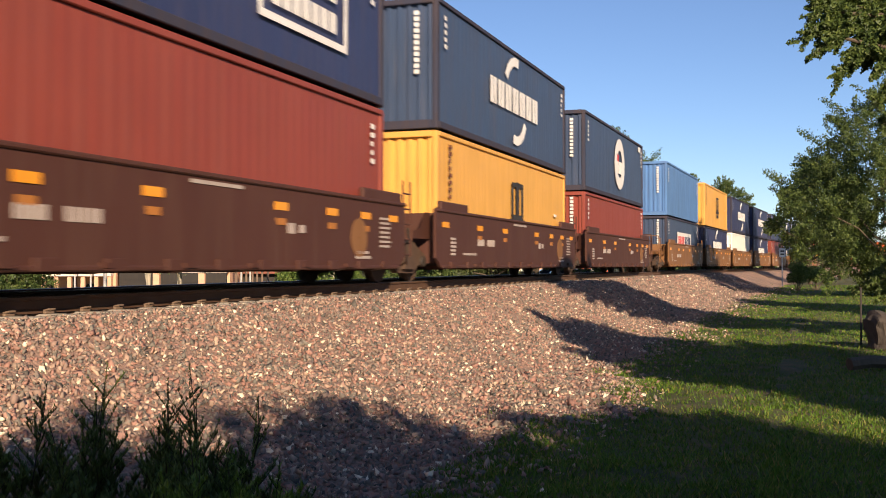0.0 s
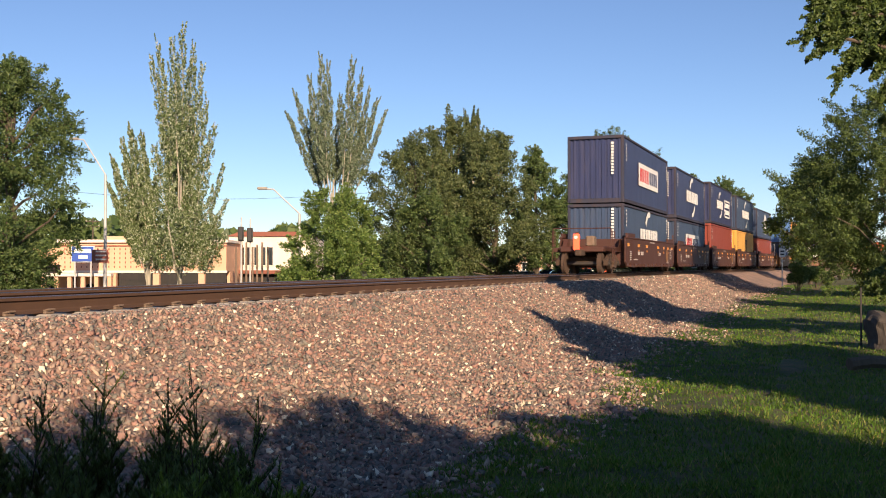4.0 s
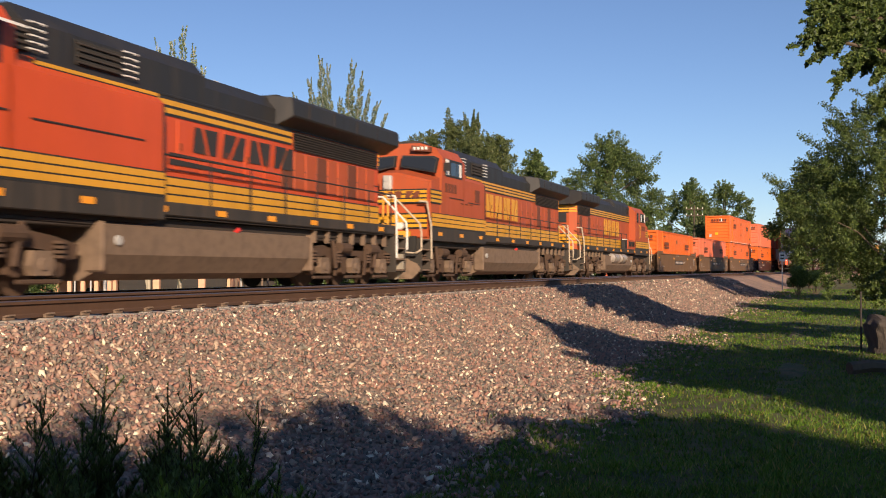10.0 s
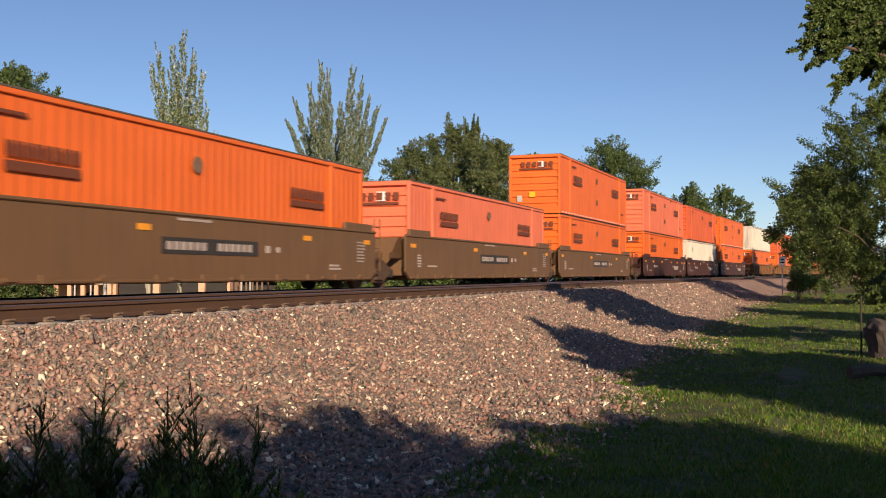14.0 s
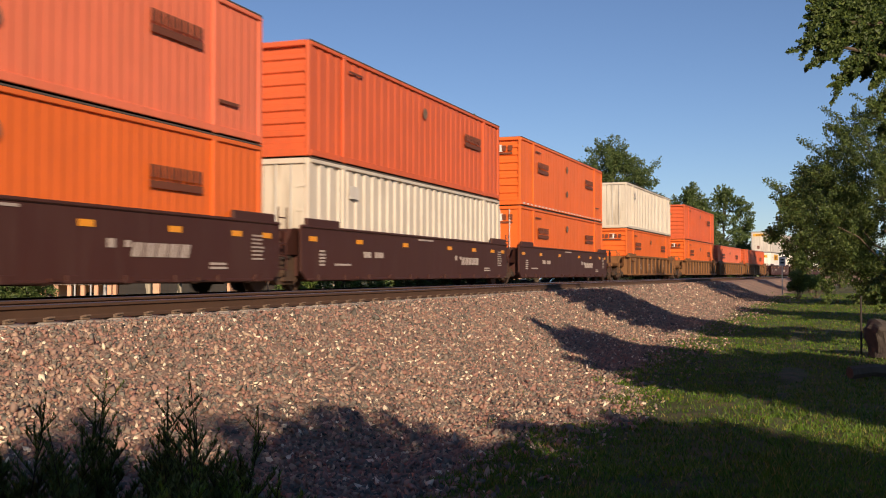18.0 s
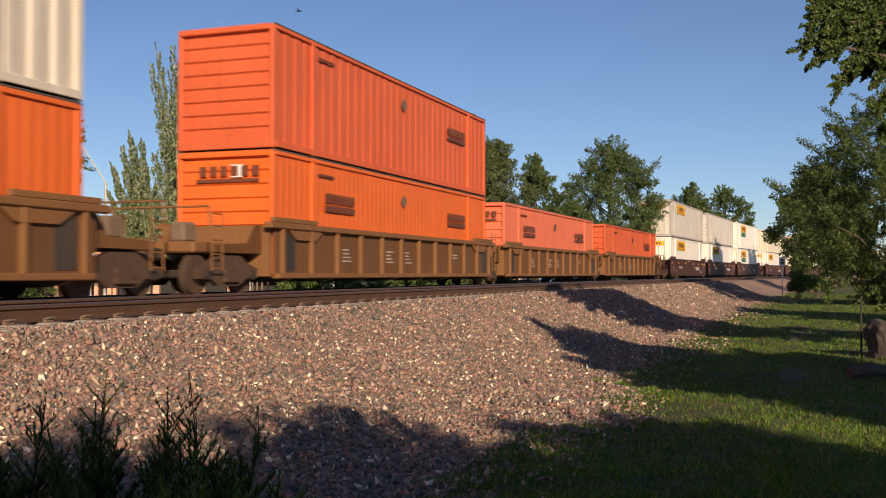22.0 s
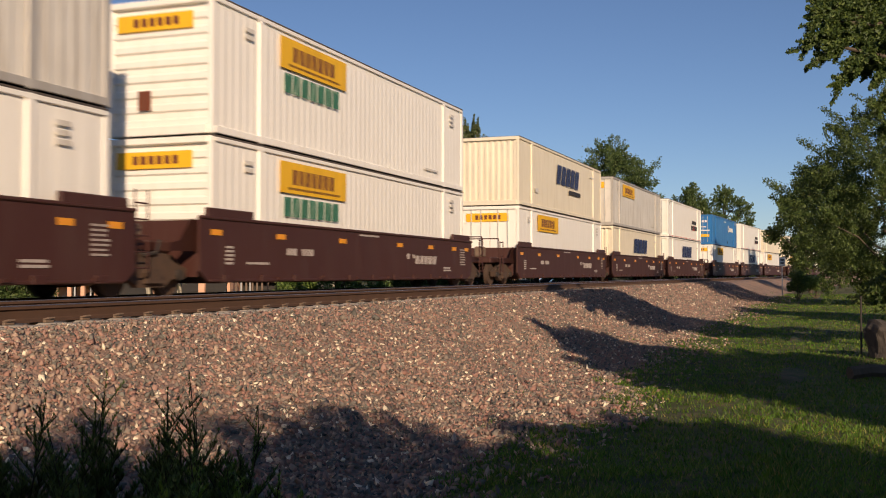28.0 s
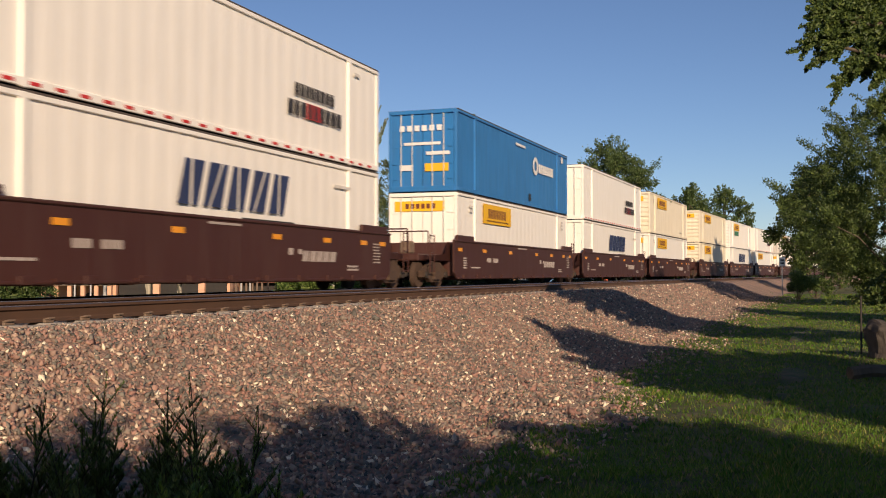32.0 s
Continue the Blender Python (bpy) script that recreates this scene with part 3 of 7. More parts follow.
def dome(r, low=0.05, full=0.3, top=0.97, waist=0.72):
    """Radii of a domed crown."""
    return [(low, r * waist), (full, r), (0.62, r * 0.93), (0.8, r * 0.72), (0.92, r * 0.42), (top, r * 0.12)]


def far_tree(px, top, depth, half_px, leaf, n, size, label, seed, low=0.05, full=0.3, count=420, bark="bark", waist=0.72):
    q = across(px, depth)
    foot = float(far_z(q.x, q.y))
    h = up(top, depth) - foot
    r = half_px / FOCAL * depth
    return tree(across(px, depth, foot), h * 0.97, profiled(seed, h, dome(r, low, full, waist=waist), count), M[leaf], n, size, M[bark], label, seed, group="trees beyond the tracks")


def poplar(px, top, depth, half_px, seed, n, leaf, label, branches=26, foot=0.12, shape=((0, 1), (0.4, 1), (0.8, 0.6), (1, 0.2))):
    """A slender poplar: pale stem and many steep branches, each an upright plume of small leaves."""
    rng = np.random.default_rng(seed)
    q = across(px, depth)
    low = float(far_z(q.x, q.y))
    h = (up(top, depth) - low) * 0.955
    r = half_px / FOCAL * depth
    t = thing("tree", Matrix.Translation(across(px, depth, low)), label, "tree", "trees beyond the tracks")
    bm = bmesh.new()
    limb(bm, (0, 0, -0.2), (0.1, 0, h * 0.92), h * 0.014, h * 0.003, rng, 0.02, 7)
    sprigs = []
    for i in range(branches):
        f = foot + (0.78 - foot) * (i + rng.random()) / branches
        a = i * 2.4 + rng.random()
        reach = r * float(np.interp(f + 0.12, [k[0] for k in shape], [k[1] for k in shape])) * (0.45 + 0.55 * rng.random())
        z0 = f * h
        z1 = min(h * (0.93 + 0.07 * rng.random()), z0 + h * (0.17 + 0.16 * rng.random()))
        out = Vector((math.cos(a), math.sin(a), 0)) * reach
        p0 = Vector((0, 0, z0))
        p1 = p0 + out * 0.7 + Vector((0, 0, (z1 - z0) * 0.4))
        p2 = p0 + out + Vector((0, 0, z1 - z0))
        limb(bm, p0, p1, h * 0.005, h * 0.003, rng, 0.05, 2)
        limb(bm, p1, p2, h * 0.003, h * 0.001, rng, 0.05, 2)
        sprigs.append((np.array(p1), np.array(p2), r * 0.16))
        for k in range(11):
            u = 0.2 + 0.8 * rng.random()
            c = p0.lerp(p1, u * 2) if u < 0.5 else p1.lerp(p2, u * 2 - 1)
            c = np.array(c) + rng.normal(size=3) * np.array([0.1, 0.1, 0.05]) * r
            side = np.array([rng.normal() * 0.2, rng.normal() * 0.2, 1.0])
            sprigs.append((c, c + side * h * (0.05 + 0.05 * rng.random()), r * (0.07 + 0.09 * rng.random())))
    part("trunk", bm, M["pale_bark"], t)
    v, f = sprays(rng, sprigs, int(n * 1.25), 0.082)
    part("crown", from_arrays("crown", v, f, M[leaf]), None, t)
    return t


def plumed_poplar(px, depth, plumes, seed, n, leaf, label):
    """A poplar with several leaders, each a steep spindle of small leaves (tip across and up, foot across and up, half width)."""
    rng = np.random.default_rng(seed)
    q = across(px, depth)
    low = float(far_z(q.x, q.y))
    base = across(px, depth, low)
    t = thing("tree", Matrix.Translation(base), label, "tree", "trees beyond the tracks")
    bm = bmesh.new()
    sprigs = []
    for tx, ty, bx_, by, half in plumes:
        near = depth + rng.normal() * 1.2
        p = across(bx_, near, up(by, near)) - base
        e = across(tx, near, up(ty + 8, near)) - base
        r = half / FOCAL * depth
        L = (e - p).length
        if by < 470:
            limb(bm, (0, 0, max(0.3, p.z * 0.5)), p, 0.05, 0.04, rng, 0.05, 3)
        limb(bm, p, e, 0.05, 0.01, rng, 0.03, 5)
        for i in range(46):
            u = 0.02 + 0.93 * (i + rng.random()) / 46
            w = r * float(np.interp(u, (0, 0.3, 0.6, 1), (0.7, 1, 0.8, 0.1)))
            a = i * 2.4
            c = np.array(p.lerp(e, u)) + np.array([math.cos(a), math.sin(a), 0]) * w * (0.3 + 0.5 * rng.random())
            d = np.array((e - p).normalized()) + np.array([math.cos(a), math.sin(a), 0]) * 0.12 + rng.normal(size=3) * 0.05
            sprigs.append((c, c + d * L * (0.05 + 0.06 * rng.random()), w * 0.42 + 0.03))
    limb(bm, (0, 0, -0.2), (0.05, 0, 0.5 * max(q[1][2] for q in sprigs)), 0.17, 0.08, rng, 0.02, 4)
    part("trunk", bm, M["pale_bark"], t)
    v, f = sprays(rng, sprigs, int(n * 1.6), 0.075)
    part("crown", from_arrays("crown", v, f, M[leaf]), None, t)
    return t


def background_trees():
    far_tree(22, 108, 55, 138, "leaf_dark", 52000, 0.1, "broad dark green elm beyond the tracks", 11, 0.14, 0.42, 640, waist=0.45)
    far_tree(598, 340, 52, 102, "leaf_bright", 36000, 0.085, "low bright green tree beside the street", 12, 0.02, 0.4)
    far_tree(735, 250, 64, 104, "leaf_olive", 40000, 0.09, "olive green tree in a dense row", 13, 0.1, 0.4, 520)
    far_tree(872, 236, 66, 96, "leaf_olive", 42000, 0.09, "olive green tree in a dense row", 14, 0.16, 0.42, 520)
    far_tree(796, 216, 70, 84, "leaf_olive", 36000, 0.095, "olive green tree in a dense row", 26, 0.14, 0.42, 460)
    far_tree(760, 352, 60, 84, "leaf_dark", 26000, 0.085, "low green tree at the edge of the street", 23, 0.04, 0.4)
    far_tree(948, 266, 74, 58, "leaf_dark", 24000, 0.1, "dark green tree in a dense row", 15, 0.18)
    far_tree(1082, 248, 82, 100, "leaf_dark", 46000, 0.105, "tall green tree with a domed crown", 16, 0.17, 0.45, 480)
    far_tree(1010, 350, 78, 56, "leaf_dark", 18000, 0.1, "small dark tree in front of parked cars", 17, 0.3, 0.55)
    far_tree(1150, 395, 90, 50, "leaf_dark", 12000, 0.12, "low dark tree behind the tracks", 25, 0.0)
    far_tree(1222, 324, 150, 56, "leaf_dark", 14000, 0.2, "distant dark tree behind the tracks", 18, 0.1)
    far_tree(1284, 330, 150, 62, "leaf_dark", 16000, 0.2, "distant dark tree behind the tracks", 19, 0.1)
    far_tree(1250, 388, 120, 44, "leaf_olive", 12000, 0.165, "yellow green shrub behind the tracks", 20, 0.0)
    plumed_poplar(318, 60, ((322, 52, 320, 330, 17), (303, 74, 316, 330, 15), (276, 74, 312, 340, 14), (341, 84, 326, 330, 15), (358, 120, 330, 350, 13), (266, 104, 308, 350, 12), (312, 150, 318, 420, 26), (336, 190, 322, 430, 24),
                            (380, 222, 336, 430, 16), (396, 300, 340, 470, 15), (290, 180, 312, 430, 22), (366, 180, 330, 420, 18), (272, 262, 306, 460, 18), (402, 360, 346, 485, 13), (330, 300, 322, 480, 26),
                            (300, 335, 308, 492, 28), (352, 345, 336, 492, 26), (270, 385, 296, 496, 24), (380, 390, 350, 496, 22), (322, 380, 320, 498, 32), (250, 420, 284, 500, 20), (396, 420, 362, 500, 18)),
                  31, 46000, "leaf_poplar", "slender silvery poplar with upright plumes of leaves")
    plumed_poplar(262, 61, ((228, 226, 258, 420, 13), (214, 250, 254, 440, 12), (196, 282, 250, 460, 12), (250, 240, 264, 430, 13), (190, 330, 250, 480, 11), (236, 300, 262, 480, 20), (272, 330, 270, 488, 18), (212, 370, 256, 490, 14)),
                  35, 26000, "leaf_poplar", "low silvery poplar with pale leaves")
    plumed_poplar(590, 78, ((520, 168, 570, 350, 11), (507, 205, 566, 350, 8), (546, 140, 574, 345, 12), (566, 103, 580, 340, 13), (580, 116, 584, 340, 11), (602, 172, 594, 340, 10), (624, 110, 606, 340, 13), (641, 132, 614, 340, 11),
                            (654, 160, 620, 340, 9), (668, 182, 622, 345, 11), (684, 200, 630, 350, 7), (552, 210, 574, 345, 16), (612, 220, 600, 345, 16), (640, 240, 614, 350, 14)),
                  32, 46000, "leaf_grey", "tall grey-green poplar with a fan of separate plumes")
    poplar(836, 190, 74, 30, 34, 16000, "leaf_olive", "narrow olive poplar above a row of trees", 18, 0.3)


def hanging(rng, start, tip, thick, twigs):
    """Sprigs of one drooping branch, with twigs hanging off it."""
    p, q = np.array(start), np.array(tip)
    out = []
    L = np.linalg.norm(q - p)
    for k in range(twigs):
        u = 0.1 + 0.9 * (k + rng.random()) / twigs
        c = p + (q - p) * u + np.array([0, 0, 0.12 * L * math.sin(math.pi * u)])
        d = (q - p) / L * 0.9 + rng.normal(size=3) * 0.33 + np.array([0, 0, -0.3])
        d /= np.linalg.norm(d)
        l = L * (0.2 + 0.2 * rng.random()) * (1.1 - 0.6 * u)
        out.append((c, c + d * l, thick * 0.62 * (1.15 - 0.7 * u)))
    return out


def near_trees():
    """The elms on the lawn: two of them hang into the view, and with the others beside them they shade the slope."""
    x, y, h = TREE_A
    foot = Vector((x, y, NEAR_Z))
    sp = profiled(41, h, [(0.42, 1.2), (0.6, 2.5), (0.8, 2.4), (0.97, 1.1)], 380)
    rng = np.random.default_rng(43)
    hung = []
    for sx, sy, tx, ty, d, th, tw in ((1600, -60, 1408, 42, 12.4, 0.13, 34), (1620, -10, 1402, 78, 12.3, 0.13, 34), (1640, 10, 1420, 106, 12.2, 0.12, 30), (1640, 40, 1450, 152, 12.1, 0.12, 28), (1580, -120, 1424, 6, 12.6, 0.14, 30),
                                      (1640, -70, 1490, 20, 12.9, 0.18, 30), (1660, 0, 1500, 70, 12.9, 0.18, 30), (1680, 60, 1510, 120, 12.8, 0.16, 26), (1640, -40, 1440, 40, 12.3, 0.12, 26), (1640, -20, 1456, 82, 12.2, 0.12, 26), (1660, 20, 1482, 114, 12.1, 0.12, 24), (1660, 60, 1518, 146, 12.0, 0.12, 22),
                                      (1680, 110, 1520, 186, 12.2, 0.12, 20), (1620, -90, 1450, 8, 12.5, 0.12, 22), (1700, 160, 1545, 215, 12.2, 0.12, 16),
                                      (1720, 130, 1530, 235, 12.6, 0.13, 20), (1730, 200, 1550, 300, 12.8, 0.13, 20), (1740, 290, 1560, 390, 13.2, 0.13, 18),
                                      (1700, 440, 1500, 520, 15.2, 0.1, 16), (1720, 470, 1535, 545, 15.0, 0.1, 16), (1700, 400, 1540, 480, 15.0, 0.12, 14)):
        tx, d, th, tw = tx + 34, d * 1.42, th * 2.1, int(tw * 1.5)
        a = across(sx, d + 0.5, up(sy, d)) - foot
        b = across(tx, d, up(ty, d)) - foot
        hung += hanging(rng, a, b, th, tw)
    tree(foot, h, sp, M["leaf_elm"], 32000, 0.1, M["bark"], "leafy elm with drooping dark green branches", 42, group="trees on the lawn", branches=30, hung=(hung, 170000, 0.04))
    # elm that closes the view at the end of the lawn
    d = 51
    h = up(175, d) - NEAR_Z
    prof = [((up(yy, d) - NEAR_Z) / h, px_r / FOCAL * d) for yy, px_r in ((525, 60), (490, 120), (450, 165), (400, 185), (345, 200), (270, 160), (215, 130), (180, 60))]
    tree(across(1588, d, NEAR_Z), h, profiled(47, h, prof, 620, 0.34, 0.35, 0.1, 0.16), M["leaf_elm"], 105000, 0.075, M["bark"], "tall elm with a ragged dark green crown", 44, group="trees on the lawn")
    for i, (x, y, h, r) in enumerate(OTHER_ELMS):
        tree(Vector((x, y, NEAR_Z)), h, profiled(70 + i, h, [(0.56, r * 0.65), (0.74, r), (0.88, r * 0.85), (0.97, r * 0.45)] if i == 2 else dome(r, 0.22, 0.5), 320, thick=0.24), M["leaf_elm"], (18000, 24000, 22000, 16000, 16000, 22000, 12000, 18000, 12000, 12000)[i], 0.15, M["bark"],
             "broad elm on the lawn beside the railway", 60 + i, group="trees on the lawn")


background_trees()
near_trees()
# ---- beyond the tracks ----
def facing(px, depth, z=None):
    """A frame of reference at that place, its x to the right across the view, its y away from the camera."""
    p = across(px, depth)
    p.z = float(far_z(p.x, p.y)) if z is None else z
    return Matrix.Translation(p) @ Matrix.Rotation(math.atan2(RIGHT.y, RIGHT.x), 4, "Z")


def px_m(n, depth):
    return n / FOCAL * depth


def window(parent, x0, x1, z0, z1, y, frame_mat, bars=1):
    w = part("window", box(x0, x1, y - 0.06, y + 0.02, z0, z1), M["glass"], parent)
    bm = bmesh.new()
    for z in (z0, z1):
        bx(bm, x0 - 0.08, x1 + 0.08, y - 0.1, y, z - 0.06, z + 0.06)
    for i in range(bars + 2):
        x = x0 + (x1 - x0) * i / (bars + 1)
        bx(bm, x - 0.05, x + 0.05, y - 0.1, y, z0, z1)
    part("window_frame", bm, frame_mat, w)
    return w


def motel():
    """The tan stucco block with a cornice, a porch on pillars and an arched entrance."""
    d = 110.0
    base = facing(60, d).translation.z
    b = thing("motel_building", facing(60, d), "tan stucco two-storey motel with a porch on pillars", "building")
    w = px_m(1, d)
    H = up(438, d) - base
    mid = H * 0.45
    part("upper_wall", box(28 * w, 330 * w, 3.0, 16, mid, H - 0.3), M["stucco"], b)
    part("side_wing", box(-40 * w, 28 * w, 6.0, 16, 0, H - 0.9), M["stucco"], b)
    part("cornice", box(24 * w, 334 * w, 2.6, 16.4, H - 0.35, H, bevel=0.06), M["stucco_white"], b)
    part("parapet", box(100 * w, 200 * w, 5, 15, H, H + 0.45, bevel=0.05), M["stucco"], b)
    part("string_course", box(26 * w, 332 * w, 2.85, 3.05, mid - 0.15, mid + 0.1), M["stucco_white"], b)
    part("ground_wall", box(-36 * w, 330 * w, 5.0, 16, 0, mid), M["stucco"], b)
    # the shade in the open bays behind the pillars, drawn as a dark block
    part("carport_shade", box(136 * w, 330 * w, 2.9, 3.4, 0, mid - 0.18), M["shadow_interior"], b)
    for x in (128, 206, 288):
        part("pillar", box(x * w - 0.35, x * w + 0.35, 2.2, 2.86, 0, mid - 0.2, bevel=0.03), M["stucco"], b)
    part("eave_line", box(26 * w, 332 * w, 2.9, 3.02, H - 0.75, H - 0.62), M["roof_trim"], b)
    part("porch_roof", box(-22 * w, 130 * w, 1.2, 5.2, mid - 0.55, mid - 0.2, bevel=0.05), M["stucco_white"], b)
    part("hip_roof", prism(bmesh.new(), [(-20 * w, mid - 0.2), (26 * w, mid - 0.2), (16 * w, mid + 0.75), (-8 * w, mid + 0.75)], "y", 1.5, 6.0), M["grey_frame"], b)
    for i in range(7):
        x = (-18 + 24 * i) * w
        part("pillar", box(x - 0.22, x + 0.22, 1.4, 1.85, 0, mid - 0.5, bevel=0.03), M["stucco"], b)
    bm = bmesh.new()
    arch = [(72 * w + math.cos(radians(a)) * 0.55, 0.95 + math.sin(radians(a)) * 0.55) for a in range(0, 181, 20)]
    prism(bm, [(72 * w + 0.55, 0)] + arch + [(72 * w - 0.55, 0)], "y", 4.9, 5.05)
    part("arched_door", bm, M["shadow_interior"], b)
    for x in (-10, 30, 100, 150, 180, 215):
        window(b, x * w, (x + 16) * w, 0.5, mid - 0.7, 4.98, M["roof_trim"])
    for i in range(17):
        x = (36 + i * 10) * w
        bm = bmesh.new()
        for j in range(5):
            z = mid + 0.4 + j * (H - mid - 1.3) / 4.5
            bx(bm, x, x + 0.1, 2.93, 3.02, z, z + 0.22)
        part("slit_column", bm, M["roof_trim"], b)
    s = thing("motel_sign", facing(146, d - 1.2, base), "blue motel sign with white lettering bars", "sign")
    part("panel", box(-19 * w, 19 * w, 0, 0.25, up(478, d) - base, up(452, d) - base, bevel=0.03), M["sign_blue"], s)
    part("border", box(-20.5 * w, 20.5 * w, 0.05, 0.3, up(479.5, d) - base, up(450.5, d) - base, bevel=0.03), M["mark_white"], s)
    for z0, z1, a, c in ((456, 463, -15, 15), (467, 473, -7, 9)):
        part("lettering_bar", box(a * w, c * w, -0.03, 0.02, up(z1, d) - base, up(z0, d) - base), M["mark_white"], s)
    for x in (-14, 14):
        part("post", cyl(bmesh.new(), (x * w, 0.15, 0), (x * w, 0.15, up(478, d) - base), 0.09), M["galvanised"], s)


def shop():
    """The pale building with dark window bays behind a group of upright poles."""
    d = 118.0
    w = px_m(1, d)
    base = facing(395, d).translation.z
    b = thing("shop_building", facing(395, d), "pale stucco shop with dark window bays and a red eave", "building")
    H = up(432, d) - base
    part("wall", box(0, 150 * w, 3, 16, 0, H), M["stucco_white"], b)
    part("roof", prism(bmesh.new(), [(-2 * w, H), (152 * w, H), (120 * w, H + 0.55), (20 * w, H + 0.55)], "y", 2.7, 16), M["roof_trim"], b)
    part("eave", box(-6 * w, 110 * w, 1.8, 3.2, H * 0.36, H * 0.42), M["roof_trim"], b)
    part("shop_front", box(-4 * w, 104 * w, 2.85, 3.0, 0.1, H * 0.36), M["shadow_interior"], b)
    for i in range(5):
        window(b, (20 + i * 13) * w, (29 + i * 13) * w, H * 0.5, H * 0.82, 2.98, M["stucco_white"], 0)
    part("banner", box(-3 * w, 10 * w, 2.6, 2.8, H * 0.45, H * 0.9), M["sign_blue"], b)
    for i, x in enumerate((418, 428, 436, 447, 455, 464, 474)):
        p = thing("flag_pole", facing(x, d - 8, base), "slim weathered upright pole before a shop", "pole", "poles before the shop")
        part("shaft", cyl(bmesh.new(), (0, 0, 0), (0, 0, up(452 - (i % 3) * 4, d - 8) - base), 0.13, 0.1, seg=8), M["dusty_steel"], p)
        part("base", box(-0.25, 0.25, -0.25, 0.25, 0, 0.3, bevel=0.03), M["concrete"], p)


def plain_building(px, depth, half_px, top, mat, label, name):
    b = thing(name, facing(px, depth), label, "building")
    w = px_m(half_px, depth)
    base = b.matrix_basis.translation.z
    H = up(top, depth) - base
    part("wall", box(-w, w, 0, 9, 0, H), M[mat], b)
    part("roof", box(-w - 0.2, w + 0.2, -0.2, 9.2, H, H + 0.2, bevel=0.03), M["grey_frame"], b)
    n = max(1, int(w / 1.6))
    for i in range(n):
        x = -w + (2 * w) * (i + 0.5) / n
        window(b, x - 0.5, x + 0.5, 1.0, min(2.2, H - 0.4), -0.02, M["mark_white"])


def street_lamp(px, top, depth, reach, label, sign=False):
    s = thing("street_lamp", facing(px, depth), label, "street lamp", "street lamps")
    base = s.matrix_basis.translation.z
    h = up(top, depth) - base
    kink = h * 0.8
    part("pole", cyl(bmesh.new(), (0, 0, 0), (0, 0, kink), 0.13, 0.09, seg=10), M["galvanised"], s)
    part("base_plate", box(-0.25, 0.25, -0.25, 0.25, 0, 0.2, bevel=0.02), M["concrete"], s)
    r = px_m(reach, depth)
    part("arm", tube(bmesh.new(), [(0, 0, kink), (r * 0.35, 0, kink + (h - kink) * 0.5), (r * 0.7, 0, h), (r, 0, h + 0.05)], 0.05), M["galvanised"], s)
    bm = box(r * 1.0 - 0.35, r * 1.0 + 0.35, -0.15, 0.15, h - 0.03, h + 0.16, bevel=0.06)
    part("lamp_head", bm, M["concrete"], s)
    if sign:
        z0, z1 = up(480, depth) - base, up(457, depth) - base
        w = px_m(1, depth)
        p = part("sign_panel", box(-22 * w, 7 * w, -0.2, -0.15, z0, z1), M["sign_brown"], s, "brown sign panel with pale lettering bars")
        for i in range(3):
            part("lettering_bar", box(-15 * w, 4 * w, -0.225, -0.19, z1 - (i + 0.65) * (z1 - z0) / 3.3, z1 - (i + 0.25) * (z1 - z0) / 3.3), M["mark_white"], p)


def traffic_signal(px, top, depth):
    s = thing("traffic_signal", facing(px, depth), "dark traffic signal seen from behind on a steel pole", "traffic signal", "traffic signals")
    base = s.matrix_basis.translation.z
    z1 = up(top, depth) - base
    part("pole", cyl(bmesh.new(), (0, 0.2, 0), (0, 0.2, z1 + 0.9), 0.08, 0.06, seg=8), M["galvanised"], s)
    h = part("housing", box(-0.2, 0.2, -0.15, 0.12, z1 - 1.1, z1, bevel=0.03), M["black"], s)
    part("backplate", box(-0.26, 0.26, 0.02, 0.06, z1 - 1.16, z1 + 0.08), M["black"], s)
    for i in range(3):
        part("visor", box(-0.14, 0.14, 0.06, 0.3, z1 - 0.34 - 0.36 * i, z1 - 0.08 - 0.36 * i, bevel=0.05), M["black"], h)


